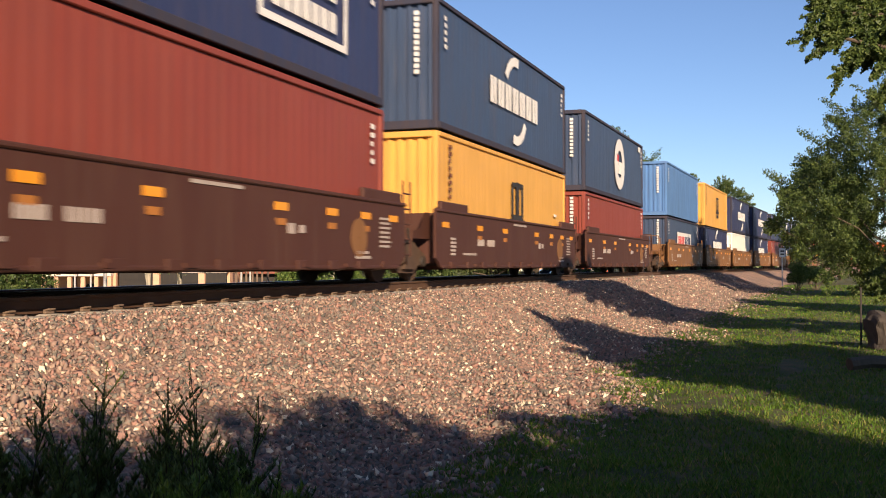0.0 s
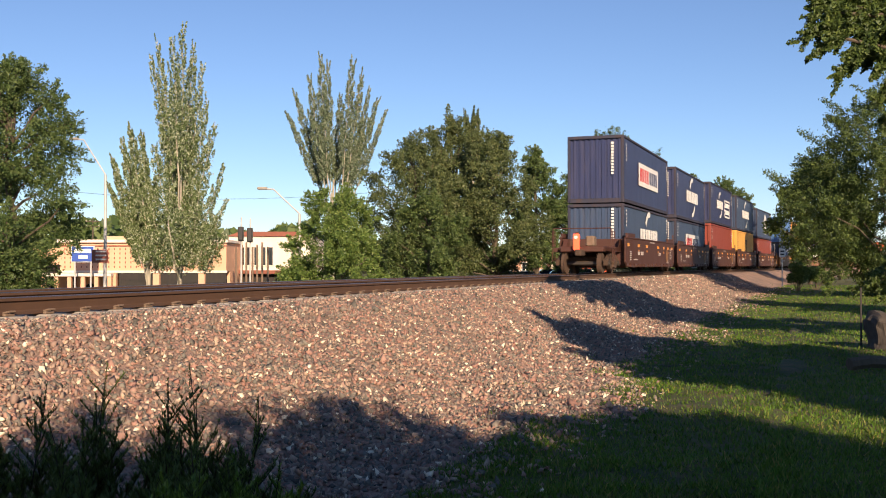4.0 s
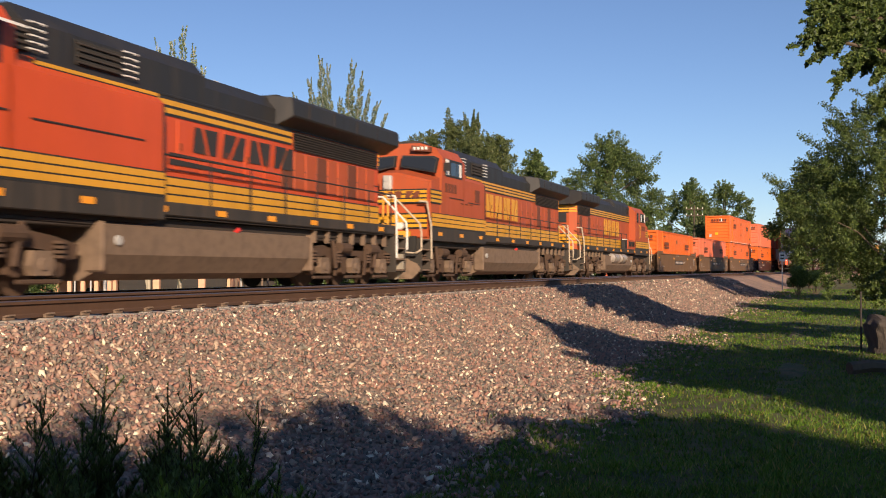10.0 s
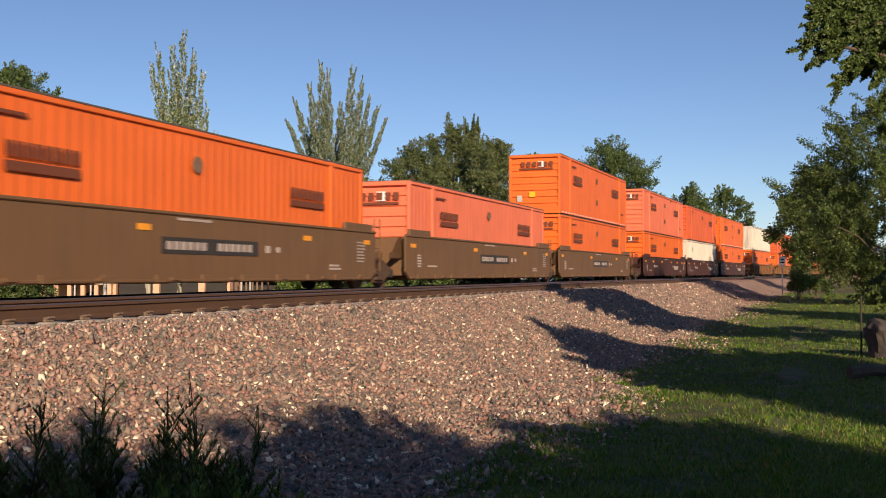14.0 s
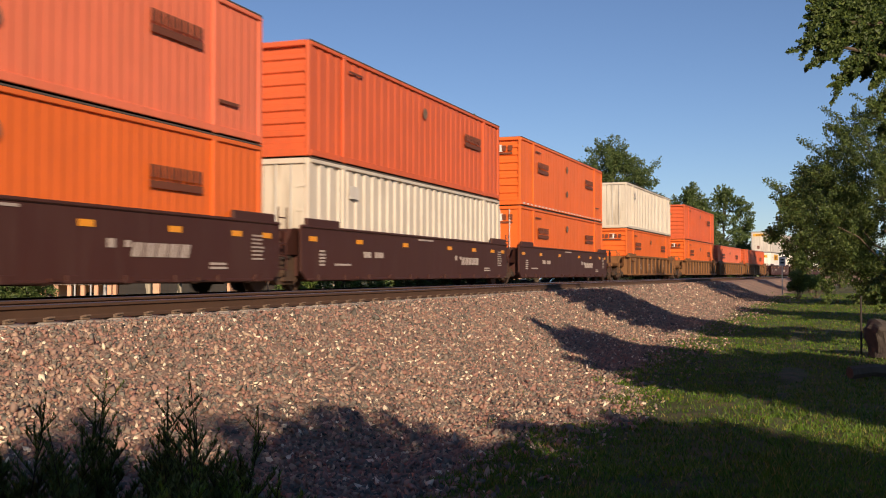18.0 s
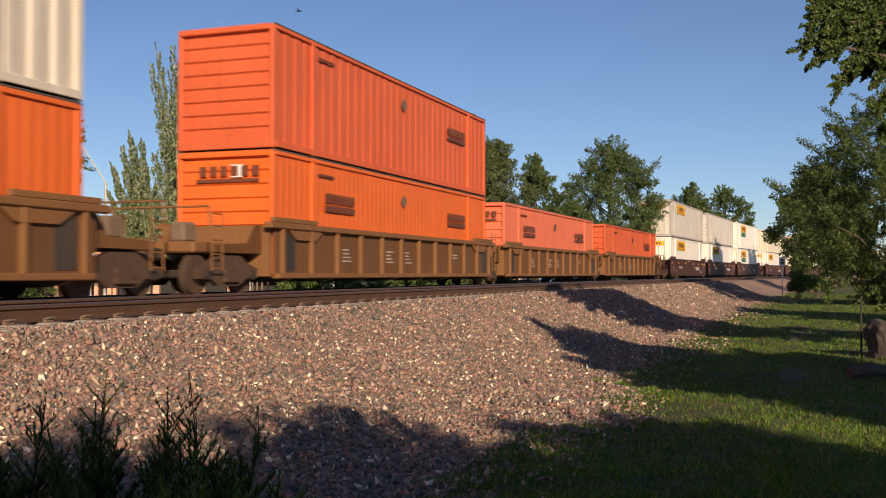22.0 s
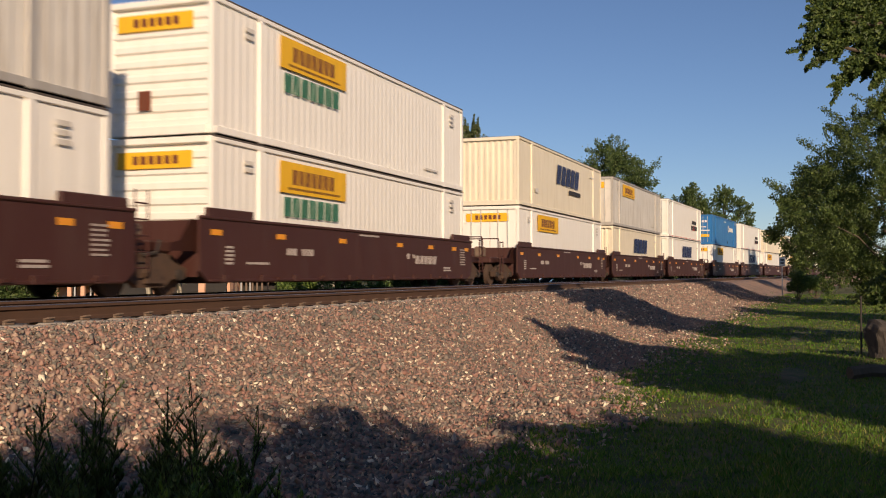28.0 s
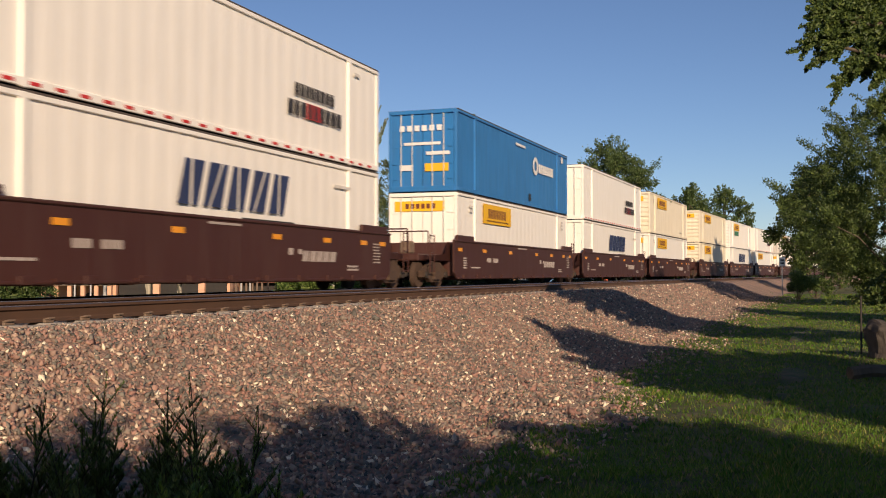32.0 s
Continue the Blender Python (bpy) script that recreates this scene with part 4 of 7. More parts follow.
def parked_car(px, depth, turn, color, label, tall=1.5, length=4.6):
    c = thing("parked_car", facing(px, depth) @ pose(0, 0, 0, 0, 0, turn), label, "car", "cars along the street")
    l = length / 2
    t = tall / 1.5
    body = [(-l, 0.3), (-l, 0.72 * t), (-l * 0.93, 0.86 * t), (-l * 0.45, 0.95 * t), (l * 0.6, 0.97 * t), (l * 0.97, 0.9 * t), (l, 0.6), (l, 0.3)]
    bm = prism(bmesh.new(), body, "y", -0.88, 0.88)
    bmesh.ops.bevel(bm, geom=list(bm.edges), offset=0.05, segments=2, affect="EDGES")
    part("body", bm, M[color], c)
    bm = prism(bmesh.new(), [(-l * 0.48, 0.93 * t), (-l * 0.2, 1.46 * t), (l * 0.45, 1.5 * t), (l * 0.82, 0.93 * t)], "y", -0.74, 0.74)
    bmesh.ops.bevel(bm, geom=list(bm.edges), offset=0.06, segments=2, affect="EDGES")
    part("cabin", bm, M[color], c)
    for e in (-1, 1):
        part("side_window", prism(bmesh.new(), [(-l * 0.38, 0.99 * t), (-l * 0.17, 1.39 * t), (l * 0.4, 1.42 * t), (l * 0.66, 0.99 * t)], "y", e * 0.75 - 0.015, e * 0.75 + 0.015), M["glass"], c)
        for x in (-l * 0.62, l * 0.62):
            w = part("wheel", cyl(bmesh.new(), (x, e * 0.7, 0.32), (x, e * 0.9, 0.32), 0.32, seg=18), M["black"], c)
            part("hubcap", cyl(bmesh.new(), (x, e * 0.89, 0.32), (x, e * 0.92, 0.32), 0.18, seg=12), M["galvanised"], w)
        part("headlight", box(-l - 0.02, -l + 0.06, e * 0.65 - 0.15, e * 0.65 + 0.15, 0.6, 0.74, bevel=0.02), M["galvanised"], c)
        part("tail_lamp", box(l - 0.06, l + 0.02, e * 0.7 - 0.1, e * 0.7 + 0.1, 0.65, 0.82, bevel=0.02), M["signal_red"], c)
    part("windscreen", prism(bmesh.new(), [(-l * 0.47, 0.97 * t), (-l * 0.22, 1.42 * t), (-l * 0.235, 1.44 * t), (-l * 0.49, 0.98 * t)], "y", -0.64, 0.64), M["glass"], c)
    part("rear_window", prism(bmesh.new(), [(l * 0.8, 0.98 * t), (l * 0.48, 1.44 * t), (l * 0.5, 1.46 * t), (l * 0.83, 0.99 * t)], "y", -0.64, 0.64), M["glass"], c)


def street():
    for lo, hi, m, name in ((-6.0, 8.0, "asphalt", "road"), (-6.4, -6.0, "concrete", "kerb")):
        xs = [-150 + 10 * i for i in range(18)]
        verts, faces = [], []
        for x in xs:
            for y in (lo, hi):
                p = Vector(EYE) + AXIS * (84 + y) + RIGHT * x
                z = float(far_z(p.x, p.y)) + (0.03 if name == "road" else 0.14)
                verts += [(p.x, p.y, z), (p.x, p.y, z - 0.3)]
        for i in range(len(xs) - 1):
            a = i * 4
            faces += [(a, a + 2, a + 6, a + 4), (a, a + 4, a + 5, a + 1), (a + 2, a + 3, a + 7, a + 6)]
        me = bpy.data.meshes.new(name)
        me.from_pydata(verts, [], faces)
        tagged(part(name, me, M[m], None), "dark asphalt street beyond the tracks" if name == "road" else "pale concrete kerb along the street", name, kind="structure")
    for px, depth, turn, color, label, tall in (
            (62, 88, 0, "silver", "silver estate car on the street", 1.5), (75, 94, 180, "stucco", "tan estate car on the street", 1.5), (250, 84, 0, "white", "white car on the street", 1.5),
            (165, 86, 180, "mark_red", "dark red car on the street", 1.4), (875, 80, 0, "white", "white van parked beneath the trees", 1.9), (790, 82, 0, "grey_frame", "dark car parked beneath the trees", 1.5),
            (940, 84, 180, "white", "white car parked beneath the trees", 1.5), (970, 92, 0, "grey_frame", "dark grey car parked beneath the trees", 1.6), (1005, 88, 180, "grey_frame", "dark car parked beneath the trees", 1.5),
            (905, 78, 180, "mark_blue", "dark blue car parked beneath the trees", 1.5), (715, 58, 0, "silver", "grey car parked beside the tracks", 1.5), (540, 70, 0, "white", "white car beside the low tree", 1.4),
            (650, 76, 180, "grey_frame", "dark car beneath the trees", 1.5), (1025, 94, 0, "white", "white car parked beneath the trees", 1.5)):
        parked_car(px, depth, turn, color, label, tall)


def far_woods():
    rng = np.random.default_rng(91)
    n = 34000
    px = -250 + rng.random(n) * 2100
    d = 420 + rng.random(n) * 260
    top = 414 - 14 * np.sin(px * 0.011 + 0.5) - 7 * np.sin(px * 0.037) - 5 * np.sin(px * 0.09 + 1)
    top = np.where(px > 560, top + 36, top)
    y = 486 - (486 - top) * rng.random(n) ** 0.7
    c = np.stack([EYE[0] + AXIS.x * d + RIGHT.x * (px - 784) / FOCAL * d, EYE[1] + AXIS.y * d + RIGHT.y * (px - 784) / FOCAL * d, EYE[2] + (484.7 - y) / FOCAL * d], -1)
    a = rng.normal(size=(n, 3)) * 1.3
    b = rng.normal(size=(n, 3)) * 1.0
    v = np.stack([c - a, c - b, c + a, c + b], 1).reshape(-1, 3)
    tagged(part("far_woods", from_arrays("far_woods", v, np.arange(4 * n).reshape(-1, 4), M["leaf_dark"]), None),
           "dark wooded ridge far behind the town", "woods", kind="stuff")
    bm = bmesh.new()
    for i in range(-4, 30):
        q = i * 70
        t = 420 - 12 * math.sin(q * 0.011 + 0.5) + (36 if q > 560 else 0)
        h = up(t, 600) + 2
        prism(bm, [(px_m(q - 784, 600), -3), (px_m(q - 704, 600), -3), (px_m(q - 714, 600), h * 0.9), (px_m(q - 770, 600), h)], "y", 0, 30)
    r = part("backdrop", bm, M["leaf_dark"], None)
    r.matrix_basis = facing(784, 680)
    tagged(r, "dark wooded hillside far behind the town", "hills", kind="structure")


def wires():
    w = thing("overhead_wire", Matrix.Identity(4), "thin dark overhead wires across the street", "cable")
    for z, k in ((343, 1),):
        p, q = across(-60, 92, up(z - 70 + 60 * k, 92)), across(700, 92, up(z + 10, 92))
        pts = [p.lerp(q, i / 12) - Vector((0, 0, 1.2 * math.sin(math.pi * i / 12))) for i in range(13)]
        part("wire", tube(bmesh.new(), pts, 0.014, 5), M["black"], w)


def utility_pole(px, top, depth):
    u = thing("utility_pole", facing(px, depth), "weathered wooden utility pole with crossarms", "utility pole")
    base = u.matrix_basis.translation.z
    h = up(top, depth) - base
    part("pole", cyl(bmesh.new(), (0, 0, 0), (0, 0, h), 0.16, 0.1, seg=10), M["bark"], u)
    for z in (h - 0.5, h - 1.3):
        a = part("crossarm", box(-1.1, 1.1, -0.2, -0.08, z, z + 0.12, bevel=0.01), M["bark"], u)
        for x in (-1, -0.4, 0.4, 1):
            part("insulator", cyl(bmesh.new(), (x, -0.14, z + 0.12), (x, -0.14, z + 0.3), 0.05, 0.03, seg=8), M["mark_white"], a)


motel()
shop()
plain_building(1055, 104, 26, 462, "loco_orange", "orange-red wall of a low building behind trees", "brick_building")
plain_building(998, 140, 22, 448, "stucco_white", "white low building behind parked cars", "white_building")
plain_building(930, 138, 30, 462, "stucco", "tan low building behind trees", "tan_building")
street_lamp(186, 262, 72, -56, "tall galvanised street lamp with a bent arm and a brown sign", True)
street_lamp(530, 350, 70, -66, "galvanised street lamp with a curved arm over the street")
traffic_signal(426, 418, 88)
traffic_signal(442, 420, 88)
utility_pole(1229, 372, 128)
utility_pole(164, 402, 160)
street()
far_woods()
wires()


# ---- beside the tracks ----
def weed(px, depth, height, seed, label, leaf="weed", stems=7, leaves=420, width=0.2, broad=0.007, side=9):
    """A tall weed: upright stems with steep side shoots, all set with narrow pointed leaves."""
    rng = np.random.default_rng(seed)
    p = across(px, depth, 0)
    _, off = track_coords(p.x, p.y)
    base = Vector((p.x, p.y, max(NEAR_Z, float(bed_z(off)))))
    t = thing("weed", Matrix.Translation(base), label, "weed", "weeds below the slope")
    lv = []
    bm = bmesh.new()
    for i in range(stems):
        a, r = rng.random() * 6.28, rng.random() ** 0.6 * width
        x, y = math.cos(a) * r, math.sin(a) * r
        h = height * (1 if i == 0 else 0.35 + 0.5 * rng.random())
        foot = np.array([x * 0.5, y * 0.5, -0.03])
        tip = np.array([x * 1.5 + rng.normal() * 0.02, y * 1.5 + rng.normal() * 0.02, h])
        limb(bm, foot, tip, 0.006, 0.002, rng, 0.04, 4)
        shoots = [(foot, tip)]
        for k in range(side):
            u = 0.25 + 0.6 * (k + rng.random()) / side
            c = foot + (tip - foot) * u
            b = rng.random() * 6.28
            l = h * (0.15 + 0.18 * rng.random()) * (1.25 - u)
            e = c + np.array([math.cos(b) * 0.85, math.sin(b) * 0.85, 1.0]) * l
            limb(bm, c, e, 0.003, 0.0012, rng, 0.04, 2)
            shoots.append((c, e))
        w = np.array([np.linalg.norm(q[1] - q[0]) * (0.7 if k == 0 else 1.0) for k, q in enumerate(shoots)])
        pick = rng.choice(len(shoots), leaves, p=w / w.sum())
        f0 = np.array([q[0] for q in shoots])[pick]
        f1 = np.array([q[1] for q in shoots])[pick]
        u = rng.random(leaves)
        c = f0 + (f1 - f0) * u[:, None]
        b = rng.random(leaves) * 6.28
        l = (0.03 + 0.04 * rng.random(leaves)) * np.interp(c[:, 2] / height, (0, 0.6, 1), (1.35, 1.0, 0.5)) * broad / 0.007
        d = np.stack([np.cos(b) * l * 0.6, np.sin(b) * l * 0.6, l * (0.5 + 0.6 * rng.random(leaves))], -1)
        e = np.stack([-np.sin(b), np.cos(b), 0 * b], -1) * broad
        lv.append(np.stack([c - e, c + d, c + e], 1).reshape(-1, 3))
    tagged(part("stalk_tangle", bm, M["weed_stem"], t), kind="stuff")
    v = np.concatenate(lv)
    tagged(part("foliage", from_arrays("foliage", v, np.arange(len(v)).reshape(-1, 3), M[leaf]), None, t), kind="stuff")


for wx, wd, wh, ws, wn, ww in ((152, 5.6, 1.0, 1, 7, 0.14), (352, 5.4, 1.05, 2, 7, 0.13), (302, 5.5, 0.97, 3, 2, 0.05), (25, 5.6, 0.82, 4, 3, 0.12), (425, 5.6, 0.9, 5, 4, 0.12), (240, 5.3, 0.6, 6, 12, 0.3), (95, 5.3, 0.62, 7, 12, 0.28),
                           (180, 5.2, 0.72, 8, 14, 0.26), (375, 5.2, 0.78, 9, 14, 0.26), (300, 5.1, 0.64, 10, 12, 0.28), (120, 5.0, 0.5, 15, 12, 0.3), (440, 5.2, 0.6, 16, 10, 0.26)):
    weed(wx, wd, wh, 100 + ws, "dark green tall weed with upright shoots below the ballast slope", stems=wn + 3, width=ww * 1.25, leaves=1000, broad=0.0048, side=15)
for wx, wd, wh, ws in ((360, 4.85, 0.74, 11), (430, 4.9, 0.68, 12), (480, 5.0, 0.62, 13), (330, 4.75, 0.7, 14)):
    weed(wx, wd, wh, 100 + ws, "low bright green leafy weed below the ballast slope", "weed_bright", 14, 420, 0.26, 0.0065, 8)


def dry_tufts():
    rng = np.random.default_rng(8)
    n = 5000
    px = 560 + rng.normal(size=n) * 60
    d = 5.6 + rng.random(n) * 1.0
    x = EYE[0] + AXIS.x * d + RIGHT.x * (px - 784) / FOCAL * d
    y = EYE[1] + AXIS.y * d + RIGHT.y * (px - 784) / FOCAL * d
    _, off = track_coords(x, y)
    z = np.maximum(bed_z(off), NEAR_Z)
    h = 0.05 + 0.1 * rng.random(n)
    a = rng.random(n) * 6.28
    lean = rng.normal(size=(n, 2)) * 0.4 * h[:, None]
    b0 = np.stack([x - np.cos(a) * 0.004, y - np.sin(a) * 0.004, z], -1)
    b1 = np.stack([x + np.cos(a) * 0.004, y + np.sin(a) * 0.004, z], -1)
    t = np.stack([x + lean[:, 0], y + lean[:, 1], z + h], -1)
    v = np.stack([b0, b1, t], 1).reshape(-1, 3)
    tagged(part("dry_grass", from_arrays("dry_grass", v, np.arange(3 * n).reshape(-1, 3), M["dry_grass"]), None),
           "brown dry grass at the foot of the slope", "grass", kind="stuff")


dry_tufts()


def low_bush(px, depth, half, top, label, seed):
    p = across(px, depth, NEAR_Z)
    h = up(top, depth) - NEAR_Z
    t = thing("bush", Matrix.Translation(p), label, "bush", "bushes")
    rng = np.random.default_rng(seed)
    bm = bmesh.new()
    cl = []
    for i in range(9):
        q = (rng.normal() * half * 0.5, rng.normal() * half * 0.5, h * (0.35 + 0.55 * rng.random()))
        limb(bm, (0, 0, -0.05), q, 0.03, 0.008, rng, 0.15, 3)
        cl.append((*q, half * (0.3 + 0.25 * rng.random())))
    part("stems", bm, M["bark"], t)
    v, f = leaf_cloud(rng, [c[:3] for c in cl], [c[3] for c in cl], 5000, 0.06)
    part("foliage", from_arrays("foliage", v, f, M["leaf_bright"]), None, t)


low_bush(1412, 62, 0.9, 476, "low green bush at the end of the slope", 1)
low_bush(1445, 66, 0.8, 484, "low green bush beside a tree", 2)


def trackside():
    s = thing("track_sign", facing(1384, 66, -1.0), "small white trackside sign on a steel post", "sign")
    z = up(470, 66) + 1.0
    part("post", cyl(bmesh.new(), (0, 0, 0), (0, 0, z + 0.5), 0.035, seg=8), M["galvanised"], s)
    part("panel", box(-0.2, 0.2, -0.06, -0.03, z - 0.02, z + 0.55, bevel=0.01), M["mark_white"], s)
    for i in range(2):
        part("lettering_bar", box(-0.12, 0.12, -0.075, -0.055, z + 0.12 + 0.2 * i, z + 0.22 + 0.2 * i), M["mark_black"], s)
    p = thing("marker_post", facing(1523, 20.0, NEAR_Z), "thin grey steel marker post in the lawn", "post")
    part("shaft", cyl(bmesh.new(), (0, 0, -0.1), (0, 0, up(528, 20) - NEAR_Z), 0.02, seg=8), M["grey_frame"], p)
    part("cap", cyl(bmesh.new(), (0, 0, up(528, 20) - NEAR_Z), (0, 0, up(524, 20) - NEAR_Z), 0.024, seg=8), M["grey_frame"], p)
    r = thing("boulder", facing(1577, 19.2, NEAR_Z), "large blocky boulder on the lawn, coloured dark for shade", "rock")
    bm = box(-0.4, 0.4, -0.35, 0.35, -0.1, 0.68, bevel=0.12)
    bmesh.ops.subdivide_edges(bm, edges=list(bm.edges), cuts=4, use_grid_fill=True)
    for v in bm.verts:
        v.co = v.co + Vector((noise.noise(v.co * 2.5), noise.noise(v.co * 2.5 + Vector((5, 0, 0))), noise.noise(v.co * 2.5 + Vector((0, 9, 0))))) * 0.07 + v.co * 0.08 * noise.noise(v.co * 9)
    part("stone", bm, M["boulder"], r)
    l = thing("log", facing(1560, 15.6, NEAR_Z), "dark fallen log lying in the shaded grass", "log")
    bm = bmesh.new()
    limb(bm, (-0.5, 0, 0.08), (0.9, 0.3, 0.1), 0.1, 0.09, np.random.default_rng(4), 0.05, 4)
    part("trunk", bm, M["bark"], l)


trackside()
# ---- trains ----
def corrugated(x0, x1, z0, z1, y, period, depth, flat=0.5, out=-1):
    """A wall of upright folds along x, facing -y when out is -1."""
    n = max(1, round((x1 - x0) / period))
    p = (x1 - x0) / n
    prof = []
    for i in range(n):
        a = x0 + i * p
        prof += [(a, 0), (a + p * flat * 0.8, 0), (a + p * 0.5, depth), (a + p * (0.5 + flat * 0.8), depth)]
    prof.append((x1, 0))
    bm = bmesh.new()
    lo = [bm.verts.new((x, y - out * d, z0)) for x, d in prof]
    hi = [bm.verts.new((x, y - out * d, z1)) for x, d in prof]
    for i in range(len(prof) - 1):
        q = (lo[i], lo[i + 1], hi[i + 1], hi[i])
        bm.faces.new(q if out < 0 else q[::-1])
    return bm


def end_folds(y0, y1, z0, z1, x, n, depth, out=-1, upright=False):
    """An end wall with level or upright folds, facing -x when out is -1."""
    bm = bmesh.new()
    prof = []
    a0, a1 = (y0, y1) if upright else (z0, z1)
    p = (a1 - a0) / n
    for i in range(n):
        a = a0 + i * p
        prof += [(a, 0), (a + p * 0.38, 0), (a + p * 0.5, depth), (a + p * 0.88, depth)]
    prof.append((a1, 0))
    if upright:
        lo = [bm.verts.new((x - out * d, a, z0)) for a, d in prof]
        hi = [bm.verts.new((x - out * d, a, z1)) for a, d in prof]
    else:
        lo = [bm.verts.new((x - out * d, y0, a)) for a, d in prof]
        hi = [bm.verts.new((x - out * d, y1, a)) for a, d in prof]
    fs = []
    for i in range(len(prof) - 1):
        fs.append(bm.faces.new((lo[i], lo[i + 1], hi[i + 1], hi[i])))
    bmesh.ops.recalc_face_normals(bm, faces=fs)
    if (fs[0].normal.x > 0) == (out < 0):
        bmesh.ops.reverse_faces(bm, faces=fs)
    return bm


def mark(x, z, w, h, y):
    return box(x - w / 2, x + w / 2, y - 0.006, y + 0.004, z - h / 2, z + h / 2)


def slab_name(x, z, w, h, y, n, slant):
    """A name as plain shapes: for each character a solid slab cut in two by a thin leaning gap."""
    bm = bmesh.new()
    p = w / n
    lo, hi = z - h / 2, z + h / 2
    k = slant * h / 2
    for i in range(n):
        a, b = x - w / 2 + (i + 0.05) * p, x - w / 2 + (i + 0.82) * p
        m, g = (a + b) / 2, 0.07 * (b - a)
        d = (0.16 if i % 2 else -0.16) * (b - a)
        prism(bm, [(a - k, lo), (m - g - d - k, lo), (m - g + d + k, hi), (a + k, hi)], "y", y - 0.006, y + 0.004)
        prism(bm, [(m + g - d - k, lo), (b - k, lo), (b + k, hi), (m + g + d + k, hi)], "y", y - 0.006, y + 0.004)
    return bm


def ring(x, z, r0, r1, y, a0=0, a1=360, seg=20):
    bm = bmesh.new()
    k = max(3, int(seg * (a1 - a0) / 360))
    for i in range(k):
        t0, t1 = radians(a0 + (a1 - a0) * i / k), radians(a0 + (a1 - a0) * (i + 1) / k)
        q = [(x + math.cos(t) * r, z + math.sin(t) * r) for t, r in ((t0, r0), (t0, r1), (t1, r1), (t1, r0))]
        prism(bm, q, "y", y - 0.006, y + 0.004)
    return bm


BUILT = {}
HB = 2.896


def container(key, color, L, W, label, marks=(), end="folds", side=(0.28, 0.034), post=None, H=HB):
    """A box container: folded side and end walls, roof, corner posts with castings, top and bottom rails, lock rods, markings.
    marks: (kind, x, z, w, h, colour, seed) on the near side; kind ends in _end for the leading end."""
    if key in BUILT:
        return BUILT[key]
    c = thing("shipping_container", Matrix.Identity(4), label, "container", "containers of the train")
    h, w = L / 2, W / 2
    mat, pm = M[color], M[post or color]
    inset = 2.0 if L > 15 else 0.0
    for out in (-1, 1):
        part("side_wall", corrugated(-h + 0.12, h - 0.12, 0.16, H - 0.1, out * (w - 0.02), side[0], side[1], out=out), mat, c)
        part("bottom_rail", box(-h + 0.1, h - 0.1, out * w - 0.03, out * w + 0.03, 0.02, 0.17, bevel=0.012), pm, c)
        part("top_rail", box(-h + 0.1, h - 0.1, out * w - 0.03, out * w + 0.03, H - 0.11, H - 0.01, bevel=0.012), pm, c)
        for e in (-1, 1):
            bm = box(e * h - 0.09, e * h + 0.09, out * w - 0.06, out * w + 0.06, 0.0, H, bevel=0.02)
            bmesh.ops.translate(bm, verts=bm.verts, vec=(-e * 0.08, -out * 0.055, 0))
            part("corner_post", bm, pm, c)
            if inset:
                part("lifting_post", box(e * (h - inset) - 0.09, e * (h - inset) + 0.09, out * w - 0.035, out * w + 0.035, 0, H, bevel=0.015), pm, c)
    part("roof", box(-h + 0.08, h - 0.08, -w + 0.03, w - 0.03, H - 0.06, H - 0.02), mat, c)
    if L > 15:
        part("roof_edge", box(-h + 0.06, h - 0.06, -w - 0.034, w + 0.034, H - 0.022, H + 0.022, bevel=0.01), M["roof_dark"], c)
    part("floor", box(-h + 0.08, h - 0.08, -w + 0.03, w - 0.03, 0.1, 0.15), M["dark_steel"], c)
    for e in (-1, 1):
        if e == -1 and end == "folds":
            bm = end_folds(-w + 0.12, w - 0.12, 0.2, H - 0.12, e * (h - 0.02), 8, 0.05, e)
            part("end_wall", bm, mat, c)
        elif e == -1 and end == "upright":
            part("end_wall", end_folds(-w + 0.12, w - 0.12, 0.2, H - 0.12, e * (h - 0.02), 9, 0.05, e, True), mat, c)
        else:
            for k in (-1, 1):
                d = part("door", box(e * (h - 0.05), e * (h - 0.01), min(0.01 * k, k * (w - 0.12)), max(0.01 * k, k * (w - 0.12)), 0.18, H - 0.14, bevel=0.01), M["white_grimy"] if color == "white_old" and k < 0 else mat, c)
                for q in (0.32, 0.68):
                    part("lock_rod", cyl(bmesh.new(), (e * (h + 0.025), k * q * (w - 0.1), 0.15), (e * (h + 0.025), k * q * (w - 0.1), H - 0.12), 0.022, seg=8), M["galvanised"], d)
                bm = bmesh.new()
                for z in (0.45, 1.0, 1.6, 2.2):
                    bx(bm, e * (h + 0.005) - 0.012, e * (h + 0.005) + 0.012, min(k * (w - 0.34), k * (w - 0.12)), max(k * (w - 0.34), k * (w - 0.12)), z - 0.03, z + 0.03)
                tagged(part("hinge_column", bm, mat, d), kind="stuff")
        part("end_sill", box(e * h - 0.06, e * h + 0.02, -w + 0.1, w - 0.1, 0.0, 0.19, bevel=0.01), pm, c)
        part("end_header", box(e * h - 0.06, e * h + 0.02, -w + 0.1, w - 0.1, H - 0.14, H - 0.005, bevel=0.01), pm, c)
    y = -w - 0.034
